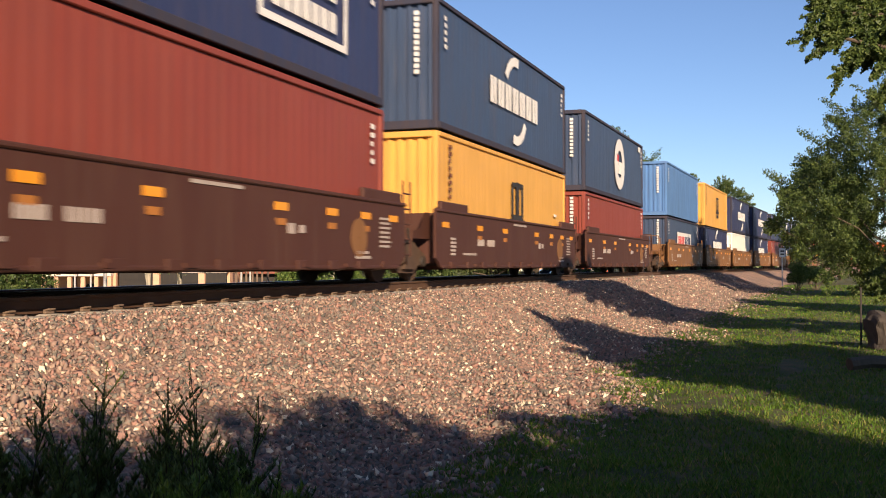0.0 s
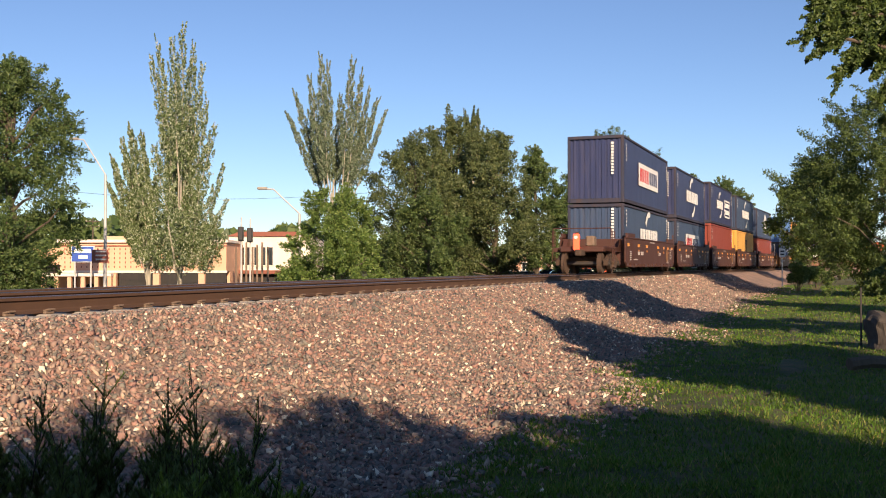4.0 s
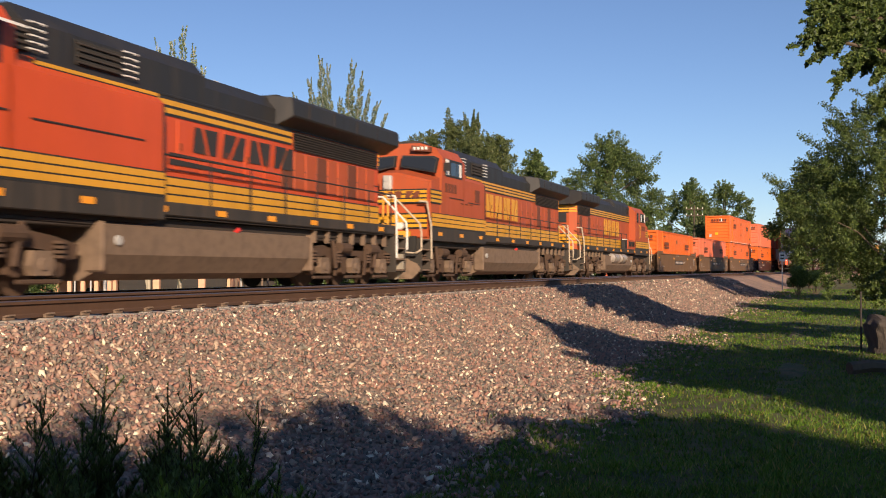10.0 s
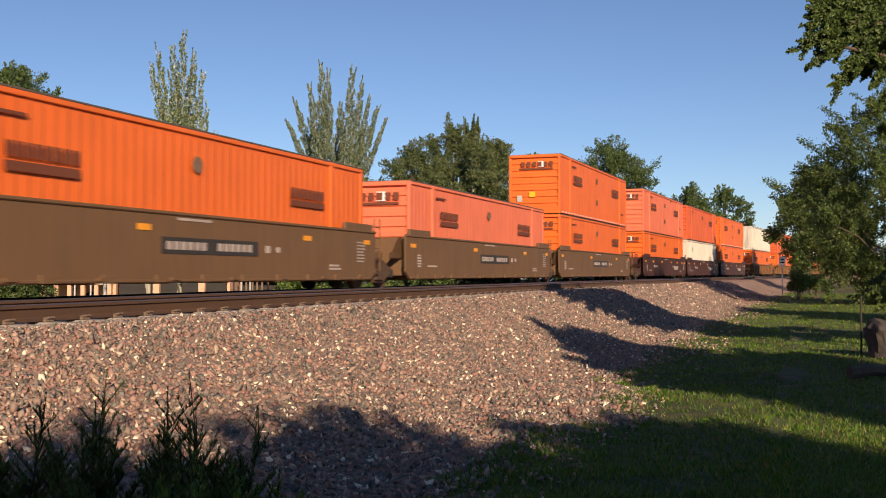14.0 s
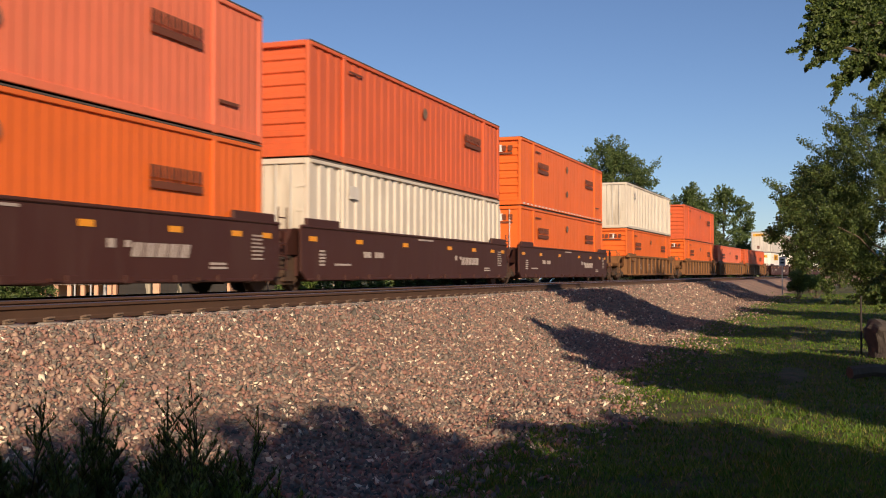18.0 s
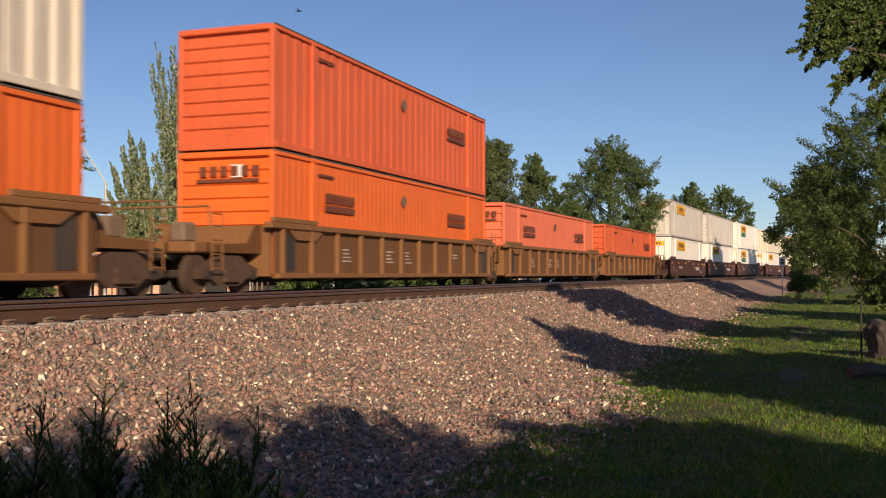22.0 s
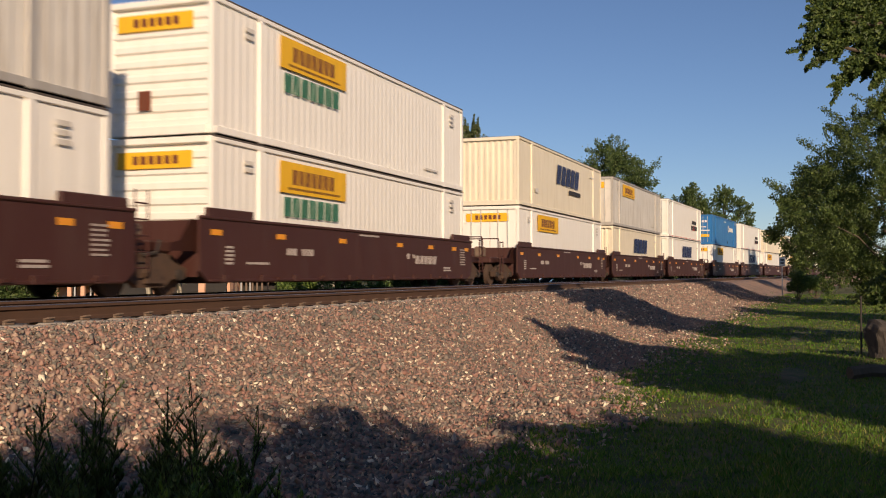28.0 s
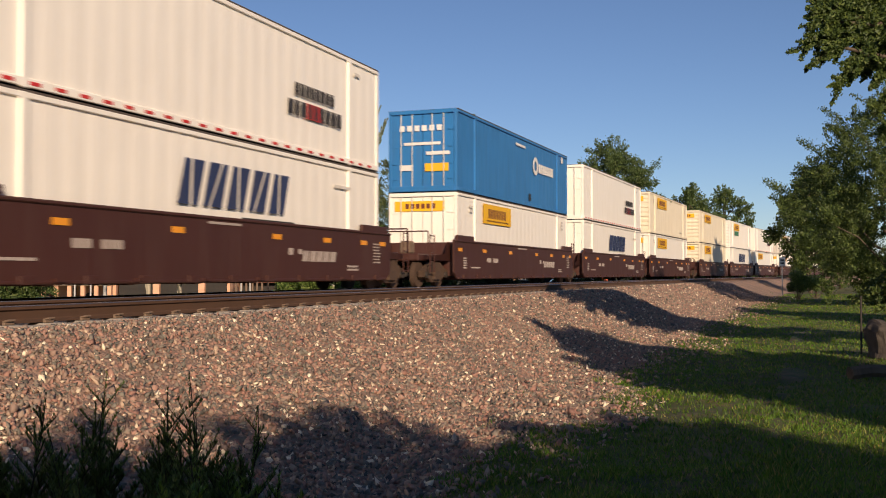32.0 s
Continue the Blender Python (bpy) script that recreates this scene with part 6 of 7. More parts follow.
def locomotive(label, style):
    """A six-axle freight locomotive, nose towards -x. style: 'new', 'worn' (both with a wide body behind the cab) or 'old'."""
    c = thing("locomotive", Matrix.Identity(4), label, "locomotive", "locomotives of the train")
    fresh, old = style == "new", style == "old"
    o, k, yl, g = M["loco_orange" if fresh else "loco_orange_worn"], M["black"], M["loco_yellow"], M["grey_frame"]
    wide = {"new": -1.6, "worn": -3.2, "old": -4.15}[style]
    wing0, wing1 = {"new": (3.4, 10.1), "worn": (4.4, 10.05), "old": (5.85, 10.2)}[style]
    tail = 9.85
    step = {"new": 0.4, "worn": 0.35, "old": 0.2}[style]
    fascia = "mark_black" if fresh else "loco_yellow"
    part("frame", box(-9.7, 10.75, -1.3, 1.3, 1.16, 1.42, bevel=0.02), M["dark_steel"], c)
    for e in (-1, 1):
        part("side_sill", box(-8.75, wide, e * 1.5 - 0.04, e * 1.5 + 0.04, 1.36, 1.8, bevel=0.02), g, c)
        part("side_sill", box(wide, 9.9, e * 1.48 - 0.04, e * 1.48 + 0.04, 1.46, 1.72, bevel=0.02), g, c)
        for i in range(9):
            x = -8.0 + i * 2.1
            y, z = (1.545, 1.6) if x < wide - 0.3 else (1.525, 1.58)
            part("reflector", box(x - 0.17, x + 0.17, e * y - 0.01, e * y + 0.01, z - 0.06, z + 0.06), M["amber"], c)
        bands(c, "sill_stripe", -8.72, wide - 0.02, 1.53, 1.84, e, h=0.115, gap=0.03)
        bands(c, "sill_stripe", wide + 0.02, tail - 0.32, 1.12, 1.76, e, h=0.135, gap=0.035)
        part("walkway", box(wide, 9.9, min(e * 1.0, e * 1.46), max(e * 1.0, e * 1.46), 1.42, 1.47), M["dark_steel"], c)
    # fuel tank between the bogies
    prof = [(-1.2, 0.36), (-0.95, 0.24), (0.95, 0.24), (1.2, 0.36), (1.44, 0.7), (1.47, 1.2), (1.2, 1.3), (-1.2, 1.3), (-1.47, 1.2), (-1.44, 0.7)]
    tank = part("fuel_tank", prism(bmesh.new(), prof, "x", -3.3, 4.55), M["dusty_steel"], c)
    for e in (-1, 1):
        for x in (-3.36, 4.52):
            part("tank_rim", box(x, x + 0.08, e * 1.3 - 0.2, e * 1.3 + 0.18, 0.4, 1.28, bevel=0.03), M["dusty_steel"], tank)
        part("gauge_plate", cyl(bmesh.new(), (-2.9, e * 1.44, 0.95), (-2.9, e * 1.5, 0.95), 0.09, seg=12), M["galvanised"], tank)
        part("filler_cap", cyl(bmesh.new(), (1.2, e * 1.35, 1.22), (1.2, e * 1.46, 1.3), 0.05, seg=10), M["mark_red"], tank)
        if old:
            for x0, x1 in ((-0.95, 0.9), (1.15, 3.0)):
                bm = cyl(bmesh.new(), (x0 + 0.12, e * 1.42, 1.1), (x1 - 0.12, e * 1.42, 1.1), 0.27, seg=20)
                cyl(bm, (x0, e * 1.42, 1.1), (x0 + 0.12, e * 1.42, 1.1), 0.16, 0.27, seg=20)
                cyl(bm, (x1 - 0.12, e * 1.42, 1.1), (x1, e * 1.42, 1.1), 0.27, 0.16, seg=20)
                t = part("air_tank", bm, M["air_tank"], c, "dull silver air reservoir")
                for x in (x0 + 0.35, x1 - 0.35):
                    part("strap", cyl(bmesh.new(), (x - 0.04, e * 1.42, 1.1), (x + 0.04, e * 1.42, 1.1), 0.285, seg=20), M["dusty_steel"], t)
        part("cable_run", tube(bmesh.new(), [(-8.4, e * 1.25, 1.28), (-3.6, e * 1.3, 1.24), (5.0, e * 1.3, 1.26), (9.6, e * 1.25, 1.3)], 0.045, 6), M["dark_steel"], c)
        for i in range(7):
            x = 4.9 + 0.75 * i
            part("pipe_bracket", box(x - 0.04, x + 0.04, e * 1.36 - 0.06, e * 1.36 + 0.06, 1.1, 1.46), M["dusty_steel"], c)
    for x in (-6.55, 7.35):
        loco_bogie(c, x)
    # hood: orange below, black above, with a raised part behind the cab and a lower one towards the radiators
    chamfer = 0.35
    prof = [(-1.1 + chamfer, tail), (1.1 - chamfer, tail), (1.1, tail - 0.3), (1.1, -5.0), (-1.1, -5.0), (-1.1, tail - 0.3)]
    part("hood", prism(bmesh.new(), [(x, y) for y, x in prof], "z", 1.42, 3.86), o, c)
    cap = lambda top: [(-1.1, 3.84), (1.1, 3.84), (1.1, top - 0.3), (0.82, top), (-0.82, top), (-1.1, top - 0.3)]
    part("upper_hood", prism(bmesh.new(), cap(4.74), "x", -4.9 if not old else -4.1, step), k, c)
    part("upper_hood", prism(bmesh.new(), cap(4.52), "x", step, wing0 + 0.3), k, c)
    if not old:
        # full-width body behind the cab
        part("body_side", prism(bmesh.new(), [(-1.5, 1.42), (1.5, 1.42), (1.5, 3.55), (1.2, 3.84), (-1.2, 3.84), (-1.5, 3.55)], "x", -5.6, wide), o, c)
    else:
        part("cabinet", box(-4.15, -1.9, -1.48, 1.48, 1.42, 2.32, bevel=0.04), o, c)
    for e in (-1, 1):
        part("seam_rail", box(-4.9 if old else wide, tail - 0.35, e * 1.1 - 0.03, e * 1.1 + 0.03, 3.82, 3.88, bevel=0.01), k, c)
        bands(c, "hood_stripe", (-4.1 if old else wide + 0.05), wing0 + 0.8, 1.11, 3.5, e, rows=2 if fresh else 3, h=0.1 if fresh else 0.07, gap=0.06 if fresh else 0.05)
        if not old:
            bands(c, "hood_stripe", -4.9, wide, 1.36, 3.6, e, rows=2, h=0.06, gap=0.04)
            # panel joints, hatch and vents of the wide body
            part("panel_joint", box(wide - 0.03, wide + 0.03, e * 1.5 - 0.012, e * 1.5 + 0.012, 1.8, 3.55), k, c)
            part("panel_joint", box(-7.0, -5.6, e * 1.51 - 0.008, e * 1.51 + 0.008, 2.84, 2.87), k, c)
            part("panel_joint", box(-5.1, wide - 0.6, e * 1.51 - 0.008, e * 1.51 + 0.008, 2.78, 2.81), k, c)
            if fresh:
                part("hatch", box(-6.75, -6.25, e * 1.535 - 0.012, e * 1.535 + 0.012, 1.9, 2.47, bevel=0.005), g, c)
            else:
                part("hatch", box(-4.35, -3.85, e * 1.505 - 0.012, e * 1.505 + 0.012, 2.85, 3.3, bevel=0.005), M["mark_brown"], c)
                for i in range(3):
                    part("lettering_bar", box(-5.9 + 0.5 * i, -5.6 + 0.5 * i, e * 1.508 - 0.006, e * 1.508 + 0.006, 2.7, 2.74), M["mark_brown"], c)
            louvres(c, -5.35, -4.75, e * 1.12, 3.92, 4.4, e, 5)
            louvres(c, -3.6, -2.4, e * 1.12, 3.95, 4.38, e, 4)
            grab_stack(c, -4.6, e * 1.12, 3.98, 4.42, e, 5)
            grab_stack(c, -2.15, e * 1.12, 3.98, 4.42, e, 5)
        else:
            louvres(c, -3.7, -3.35, e * 1.12, 4.0, 4.35, e, 4)
            for x0 in (-3.9, -2.9):
                louvres(c, x0, x0 + 0.75, e * 1.49, 1.9, 2.2, e, 4)
            part("battery_step", box(-1.9, -1.2, e * 1.32 - 0.14, e * 1.32 + 0.14, 2.28, 2.34, bevel=0.01), M["mark_white"], c)
            part("toolbox", box(-1.85, -1.25, e * 1.3 - 0.12, e * 1.3 + 0.12, 1.72, 2.28, bevel=0.02), k, c)
        # hood doors with raised edges, latches and hinges
        x = wide + 0.15 if not old else -1.1
        while x < wing0 + 0.3:
            w = min(0.86, wing0 + 0.4 - x)
            d = part("hood_door", box(x, x + w - 0.05, e * 1.105 - 0.018, e * 1.105 + 0.018, 2.36, 3.42, bevel=0.012), o, c)
            part("latch", box(x + 0.06, x + 0.12, e * 1.125 - 0.02, e * 1.125 + 0.02, 2.8, 2.95), M["mark_brown"], d)
            x += 0.86
        part("panel_joint", box(x, tail - 0.35, e * 1.11 - 0.01, e * 1.11 + 0.01, 2.84, 2.87), k, c)
        n = int((tail - 0.4 - x) / 0.62)
        for i in range(n):
            a = x + 0.62 * i
            part("hood_door", box(a, a + 0.56, e * 1.105 - 0.018, e * 1.105 + 0.018, 2.36, 3.3, bevel=0.012), M["loco_orange_worn"] if i % 3 else M["mark_brown"], c)
        louvres(c, wing0 + 0.9, tail - 0.45, e * 1.105, 3.36, 3.8, e, 7)
        # railing along the walkway
        bm = bmesh.new()
        x0 = wide + 0.1 if not old else -1.7
        m = int((9.7 - x0) / 1.5)
        for i in range(m + 1):
            x = x0 + (9.7 - x0) * i / m
            cyl(bm, (x, e * 1.45, 1.45), (x, e * 1.45, 2.62), 0.018, seg=6)
        cyl(bm, (x0, e * 1.45, 2.62), (9.7, e * 1.45, 2.62), 0.02, seg=6)
        part("walkway_rail", bm, k, c)
        # name on the hood as plain slabs with a thin dart below it on the newer paint
        lo, hi = {"new": (-0.1, 4.4), "worn": (-1.95, 2.55), "old": (-1.0, 3.35)}[style]
        z0, z1 = (2.82, 3.34) if fresh else (2.46, 3.36)
        bm = slab_name((lo + hi) / 2, (z0 + z1) / 2, (hi - lo), z1 - z0, -1.135, 4, 0.14 if fresh else 0.0)
        if fresh:
            prism(bm, [(-0.9, 2.5), (3.9, 2.5), (-0.9, 2.62)], "y", -1.141, -1.131)
            prism(bm, [(-0.9, 2.66), (-0.9, 2.74), (1.6, 2.7)], "y", -1.141, -1.131)
        if e > 0:
            bmesh.ops.rotate(bm, verts=bm.verts, cent=((lo + hi) / 2, 0, 0), matrix=Matrix.Rotation(math.pi, 3, "Z"))
        part("logo", bm, M[fascia], c)
        # radiator wing: a thin slab whose underside slopes back to the hood
        bm = prism(bmesh.new(), [(e * 0.9, 3.84), (e * 1.1, 3.84), (e * 1.5, 4.04), (e * 1.53, 4.08), (e * 1.53, 4.42), (e * 1.46, 4.5), (e * 0.9, 4.54)], "x", wing0, wing1)
        for v in bm.verts:
            if abs(v.co.x - wing0) < 1e-3 and abs(v.co.y) > 1.2:
                v.co.x += 0.12
        part("radiator_wing", bm, k, c)
        for i in range(4):
            a = wing0 + 0.9 + (wing1 - wing0 - 1.1) * i / 4
            part("wing_joint", box(a, a + 0.03, e * 1.53 - 0.008, e * 1.53 + 0.008, 4.08, 4.42), M["dark_steel"], c)
    part("radiator_roof", prism(bmesh.new(), [(-1.2, 4.4), (1.2, 4.4), (1.1, 4.58), (-1.1, 4.58)], "x", wing0 + 0.1, wing1 - 0.05), k, c)
    part("rear_cap", prism(bmesh.new(), [(-1.1 + chamfer, 3.84), (1.1 - chamfer, 3.84), (1.4, 4.06), (1.45, 4.46), (-1.45, 4.46), (-1.4, 4.06)], "x", tail - 0.3, wing1 - 0.02), k, c)
    bm = box(1.4, 2.3, -0.4, 0.4, 4.48, 4.74, bevel=0.06) if not fresh else cyl(bmesh.new(), (2.2, 0, 4.4), (2.2, 0, 4.62), 0.3, seg=16)
    part("exhaust_stack", bm, M["dark_steel"], c)
    for i in range(3):
        part("roof_hatch", box(step + 0.5 + i * 0.9, step + 1.2 + i * 0.9, -0.6, 0.6, 4.51, 4.56, bevel=0.02), k, c)
    bm = cyl(bmesh.new(), (wing0 - 0.8, 0, 4.5), (wing0 - 0.8, 0, 4.66), 0.03)
    for q in (-0.14, 0, 0.14):
        cyl(bm, (wing0 - 1.1, q, 4.68), (wing0 - 0.6, q, 4.68), 0.09, 0.03, seg=10)
    part("horn", bm, M["galvanised"], c)
    # cab: sides, raked windscreen band, brow with the number boards, roof with chamfered corners
    back = -4.15 if old else -5.45
    sec = [(-1.5, 1.42), (1.5, 1.42), (1.5, 4.12), (1.22, 4.5), (0.5, 4.68), (-0.5, 4.68), (-1.22, 4.5), (-1.5, 4.12)]
    bm = prism(bmesh.new(), sec, "x", -7.95, back)
    for v in bm.verts:
        if v.co.x < -7.9:
            v.co.x += 0.3 if 4.0 < v.co.z < 4.3 else 0.42 if v.co.z > 4.6 else 0.36 if v.co.z > 4.3 else 0
    cab = part("cab", bm, o, c)
    part("cab_roof", prism(bmesh.new(), [(-1.2, 4.5), (1.2, 4.5), (0.5, 4.72), (-0.5, 4.72)], "x", -7.2, back), M["roof_trim"] if fresh else o, c)
    part("roof_unit", box(-7.1, -6.0, -0.45, 0.45, 4.68, 4.82, bevel=0.05), M["mark_white"] if fresh else g, c)
    bm = prism(bmesh.new(), [(-1.48, 1.42), (1.48, 1.42), (1.48, 3.36), (0.3, 3.66), (-0.3, 3.66), (-1.48, 3.36)], "x", -8.8, -7.9)
    for v in bm.verts:
        if v.co.x < -8.5 and v.co.z > 3:
            v.co.x += 0.1
            v.co.z -= 0.06
        elif v.co.x > -8.5 and v.co.z > 3:
            v.co.z += 0.1
    bmesh.ops.bevel(bm, geom=[ed for ed in bm.edges if min(v.co.x for v in ed.verts) < -8.6 and max(v.co.x for v in ed.verts) < -8.6], offset=0.07, segments=2, affect="EDGES")
    nose = part("nose", bm, o, c)
    if fresh:
        end_bands(c, "nose_stripe", -8.812, 1.4, 1.9, 1, -1, h=0.13)
    else:
        end_bands(c, "nose_stripe", -8.812, 1.4, 1.8, 3, -1, h=0.1, gap=0.055)
        end_bands(c, "nose_stripe", -8.8, 1.38, 2.62, 3, -1, h=0.09, gap=0.05)
        for e in (-1, 1):
            bands(c, "side_stripe", -8.72, -7.75, 1.49, 2.62, e, h=0.09, gap=0.05)
    part("nose_window", cyl(bmesh.new(), (-8.68, 0.75, 3.12), (-8.8, 0.75, 3.12), 0.17, seg=12), M["glass"], nose)
    part("nose_door_joint", box(-8.83, -8.79, 0.38, 0.42, 2.05, 3.3), M["mark_brown"], nose)
    part("nose_logo", slab_name(0, 2.86, 2.5, 0.22, 0, 4, 0.14), M["mark_black" if fresh else "mark_brown"], nose).matrix_basis = Matrix.Translation((-8.82, 0, 0)) @ Matrix.Rotation(radians(-90), 4, "Z")
    for e in (-1, 1):
        # raked windscreen pane: its foot follows the slope of the nose
        pane = [(e * 0.16, 3.9), (e * 1.32, 3.66), (e * 1.36, 4.06), (e * 1.2, 4.14), (e * 0.16, 4.2)]
        def raked(outline, x0, x1):
            bm = prism(bmesh.new(), outline, "x", x0, x1)
            for v in bm.verts:
                v.co.x += 0.36 * (v.co.z - 3.4)
            return bm
        part("window_surround", raked([(y + 0.05 * e * (1 if abs(y) > 0.5 else -1), z + (0.05 if z > 4 else -0.05)) for y, z in pane], -8.13, -7.98), k, cab)
        w = part("windscreen", raked(pane, -8.16, -8.0), M["glass"], cab)
        part("wiper", tube(bmesh.new(), [(-7.96, e * 0.7, 3.82), (-7.85, e * 0.5, 4.12)], 0.012, 5), k, w)
        lo, hi = (-5.5, -4.75) if old else (-5.9, -5.6)
        part("window_surround", box(-7.45, -5.75, e * 1.505 - 0.012, e * 1.505 + 0.012, 3.55, 4.14), k, cab)
        part("side_window", box(-7.4, -7.1, e * 1.515 - 0.02, e * 1.515 + 0.02, 3.6, 4.12, bevel=0.01), M["mark_white"], cab, "pale side window blind")
        part("side_window", box(-6.95, -6.42, e * 1.515 - 0.02, e * 1.515 + 0.02, 3.6, 4.06, bevel=0.01), M["glass"], cab)
        part("side_window", box(-6.36, -5.85, e * 1.515 - 0.02, e * 1.515 + 0.02, 3.6, 4.06, bevel=0.01), M["glass"], cab)
        part("window_post", box(-6.1, -5.92, e * 1.54 - 0.01, e * 1.54 + 0.01, 3.6, 4.04), M["mark_white"], cab)
        if old:
            part("door", box(-5.2, -4.3, e * 1.508 - 0.014, e * 1.508 + 0.014, 2.36, 4.2, bevel=0.01), o, cab)
            part("door_window", box(-4.98, -4.55, e * 1.524 - 0.012, e * 1.524 + 0.012, 3.5, 4.1, bevel=0.05), M["glass"], cab)
            part("grab_rail", tube(bmesh.new(), [(-5.3, e * 1.5, 2.5), (-5.3, e * 1.6, 2.55), (-5.3, e * 1.6, 3.3), (-5.3, e * 1.5, 3.35)], 0.016, 6), yl, cab)
        if fresh:
            bm = prism(bmesh.new(), [(e * 1.46, 4.2), (e * 1.86, 4.06), (e * 1.86, 4.1), (e * 1.46, 4.24)], "x", -7.2, -5.6)
            part("sunshade", bm, M["mark_white"], cab)
        part("mirror", box(-7.58, -7.54, min(e * 1.5, e * 1.72), max(e * 1.5, e * 1.72), 3.7, 3.98), k, cab)
        part("number_board", prism(bmesh.new(), [(e * 0.42, 4.4), (e * 1.1, 4.34), (e * 1.1, 4.5), (e * 0.42, 4.58)], "x", -7.78, -7.5), M["mark_brown"], cab)
        for i in range(4):
            y = e * (0.5 + 0.14 * i)
            part("lettering_bar", box(-7.79, -7.775, y, y + e * 0.08, 4.42, 4.52), M["mark_white"], cab)
        for i in range(4):
            part("lettering_bar", box(-7.45 + 0.3 * i, -7.22 + 0.3 * i, e * 1.508 - 0.006, e * 1.508 + 0.006, 3.02, 3.32), M["mark_brown"], cab)
    part("headlight_housing", box(-8.86, -8.66, -0.15, 0.15, 3.02, 3.5, bevel=0.04), M["galvanised"], nose)
    for z in (3.38, 3.15):
        part("headlight", cyl(bmesh.new(), (-8.8, 0.0, z), (-8.89, 0.0, z), 0.1, seg=14), M["headlight"] if fresh else M["galvanised"], nose)
    # platforms, ploughs, steps, rails
    for e, E in ((-1, 9.75), (1, 10.75)):
        prof = [(-1.5, 0.42), (-1.25, 0.14), (1.25, 0.14), (1.5, 0.42), (1.5, 0.9), (0.72, 0.86), (0.5, 0.52), (-0.5, 0.52), (-0.72, 0.86), (-1.5, 0.9)]
        bm = prism(bmesh.new(), prof, "x", min(e * (E - 0.1), e * (E + 0.02)), max(e * (E - 0.1), e * (E + 0.02)))
        for v in bm.verts:
            v.co.x += e * 0.3 * max(0, 0.7 - v.co.z) - e * 0.2 * abs(v.co.y) / 1.5
        part("snow_plough", bm, M["plough"] if fresh else M["dusty_steel"], c)
        part("end_plate", box(e * E - 0.05, e * E + 0.05, -1.4, 1.4, 0.85, 1.48), k, c)
        part("coupler", box(min(e * E, e * (E + 0.6)), max(e * E, e * (E + 0.6)), -0.15, 0.15, 0.72, 1.02, bevel=0.05), M["rust"], c)
        part("coupler_pocket", box(min(e * E, e * (E + 0.2)), max(e * E, e * (E + 0.2)), -0.42, 0.42, 0.62, 1.14, bevel=0.04), M["dark_steel"], c)
        part("anticlimber", prism(bmesh.new(), [(-1.2, e * (E - 0.05)), (1.2, e * (E - 0.05)), (1.2, e * (E + 0.08)), (0.6, e * (E + 0.2)), (-0.6, e * (E + 0.2)), (-1.2, e * (E + 0.08))], "z", 1.46, 1.64), yl, c).matrix_basis = Matrix(((0, 1, 0, 0), (1, 0, 0, 0), (0, 0, 1, 0), (0, 0, 0, 1)))
        for q in (-1, 1):
            for y in (0.3, 0.46):
                part("handrail", tube(bmesh.new(), [(e * (E + 0.05), q * y, 1.6), (e * (E + 0.05), q * y, 2.62)], 0.035, 8), yl, c, "yellow upright end handrail")
            part("handrail", tube(bmesh.new(), [(e * (E + 0.05), q * 0.26, 2.62), (e * (E + 0.05), q * 0.72, 2.64), (e * (E + 0.05), q * 0.74, 2.3)], 0.03, 8), yl, c, "yellow upright end handrail")
            part("gate_bar", box(e * (E + 0.05) - 0.02, e * (E + 0.05) + 0.02, min(q * 0.46, q * 1.1), max(q * 0.46, q * 1.1), 1.96, 2.04), yl, c)
            # a pair of white rails on each side: out from the middle, slanting down, then upright beside the steps
            pts = [(e * (E + 0.03), q * 0.4, 2.66), (e * (E + 0.02), q * 0.74, 2.64), (e * (E - 0.02), q * 1.52, 1.86), (e * (E - 0.05), q * 1.56, 1.6), (e * (E - 0.05), q * 1.56, 1.05), (e * (E + 0.02), q * 1.4, 0.95), (e * (E + 0.06), q * 0.9, 0.98)]
            part("step_handrail", tube(bmesh.new(), pts, 0.032, 8), M["mark_white" if fresh else "rail_cream"], c, "white painted step handrail")
            pts = [(e * (E - 0.75), q * 1.2, 2.62), (e * (E - 0.78), q * 1.46, 2.6), (e * (E - 0.8), q * 1.5, 2.3), (e * (E - 0.88), q * 1.56, 1.86), (e * (E - 0.9), q * 1.57, 0.78)]
            part("step_handrail", tube(bmesh.new(), pts, 0.032, 8), M["mark_white" if fresh else "rail_cream"], c, "white painted step handrail")
            part("step_well", box(min(e * (E - 0.85), e * (E - 0.15)), max(e * (E - 0.85), e * (E - 0.15)), min(q * 1.12, q * 1.2), max(q * 1.12, q * 1.2), 0.4, 1.4), M["dark_steel"], c)
            for z in (0.4, 0.72, 1.04, 1.36):
                part("step", box(min(e * (E - 0.85), e * (E - 0.15)), max(e * (E - 0.85), e * (E - 0.15)), min(q * 1.2, q * 1.54), max(q * 1.2, q * 1.54), z, z + 0.045), M["dusty_steel"], c)
            for x in (E - 0.87, E - 0.13):
                part("step_guard", box(e * x - 0.025, e * x + 0.025, min(q * 1.12, q * 1.54), max(q * 1.12, q * 1.54), 0.36, 1.42), g, c)
            part("marker_box", box(e * (E + 0.09) - 0.05, e * (E + 0.09) + 0.05, q * 0.8 - 0.12, q * 0.8 + 0.12, 1.24, 1.36, bevel=0.02), M["mark_white"], c)
            for i in range(3):
                a = q * (0.55 + 0.16 * i)
                part("air_hose", tube(bmesh.new(), [(e * (E + 0.08), a, 1.1), (e * (E + 0.2), a, 0.98), (e * (E + 0.22), a + q * 0.05, 0.75), (e * (E + 0.15), a + q * 0.08, 0.6)], 0.026, 6), k, c)
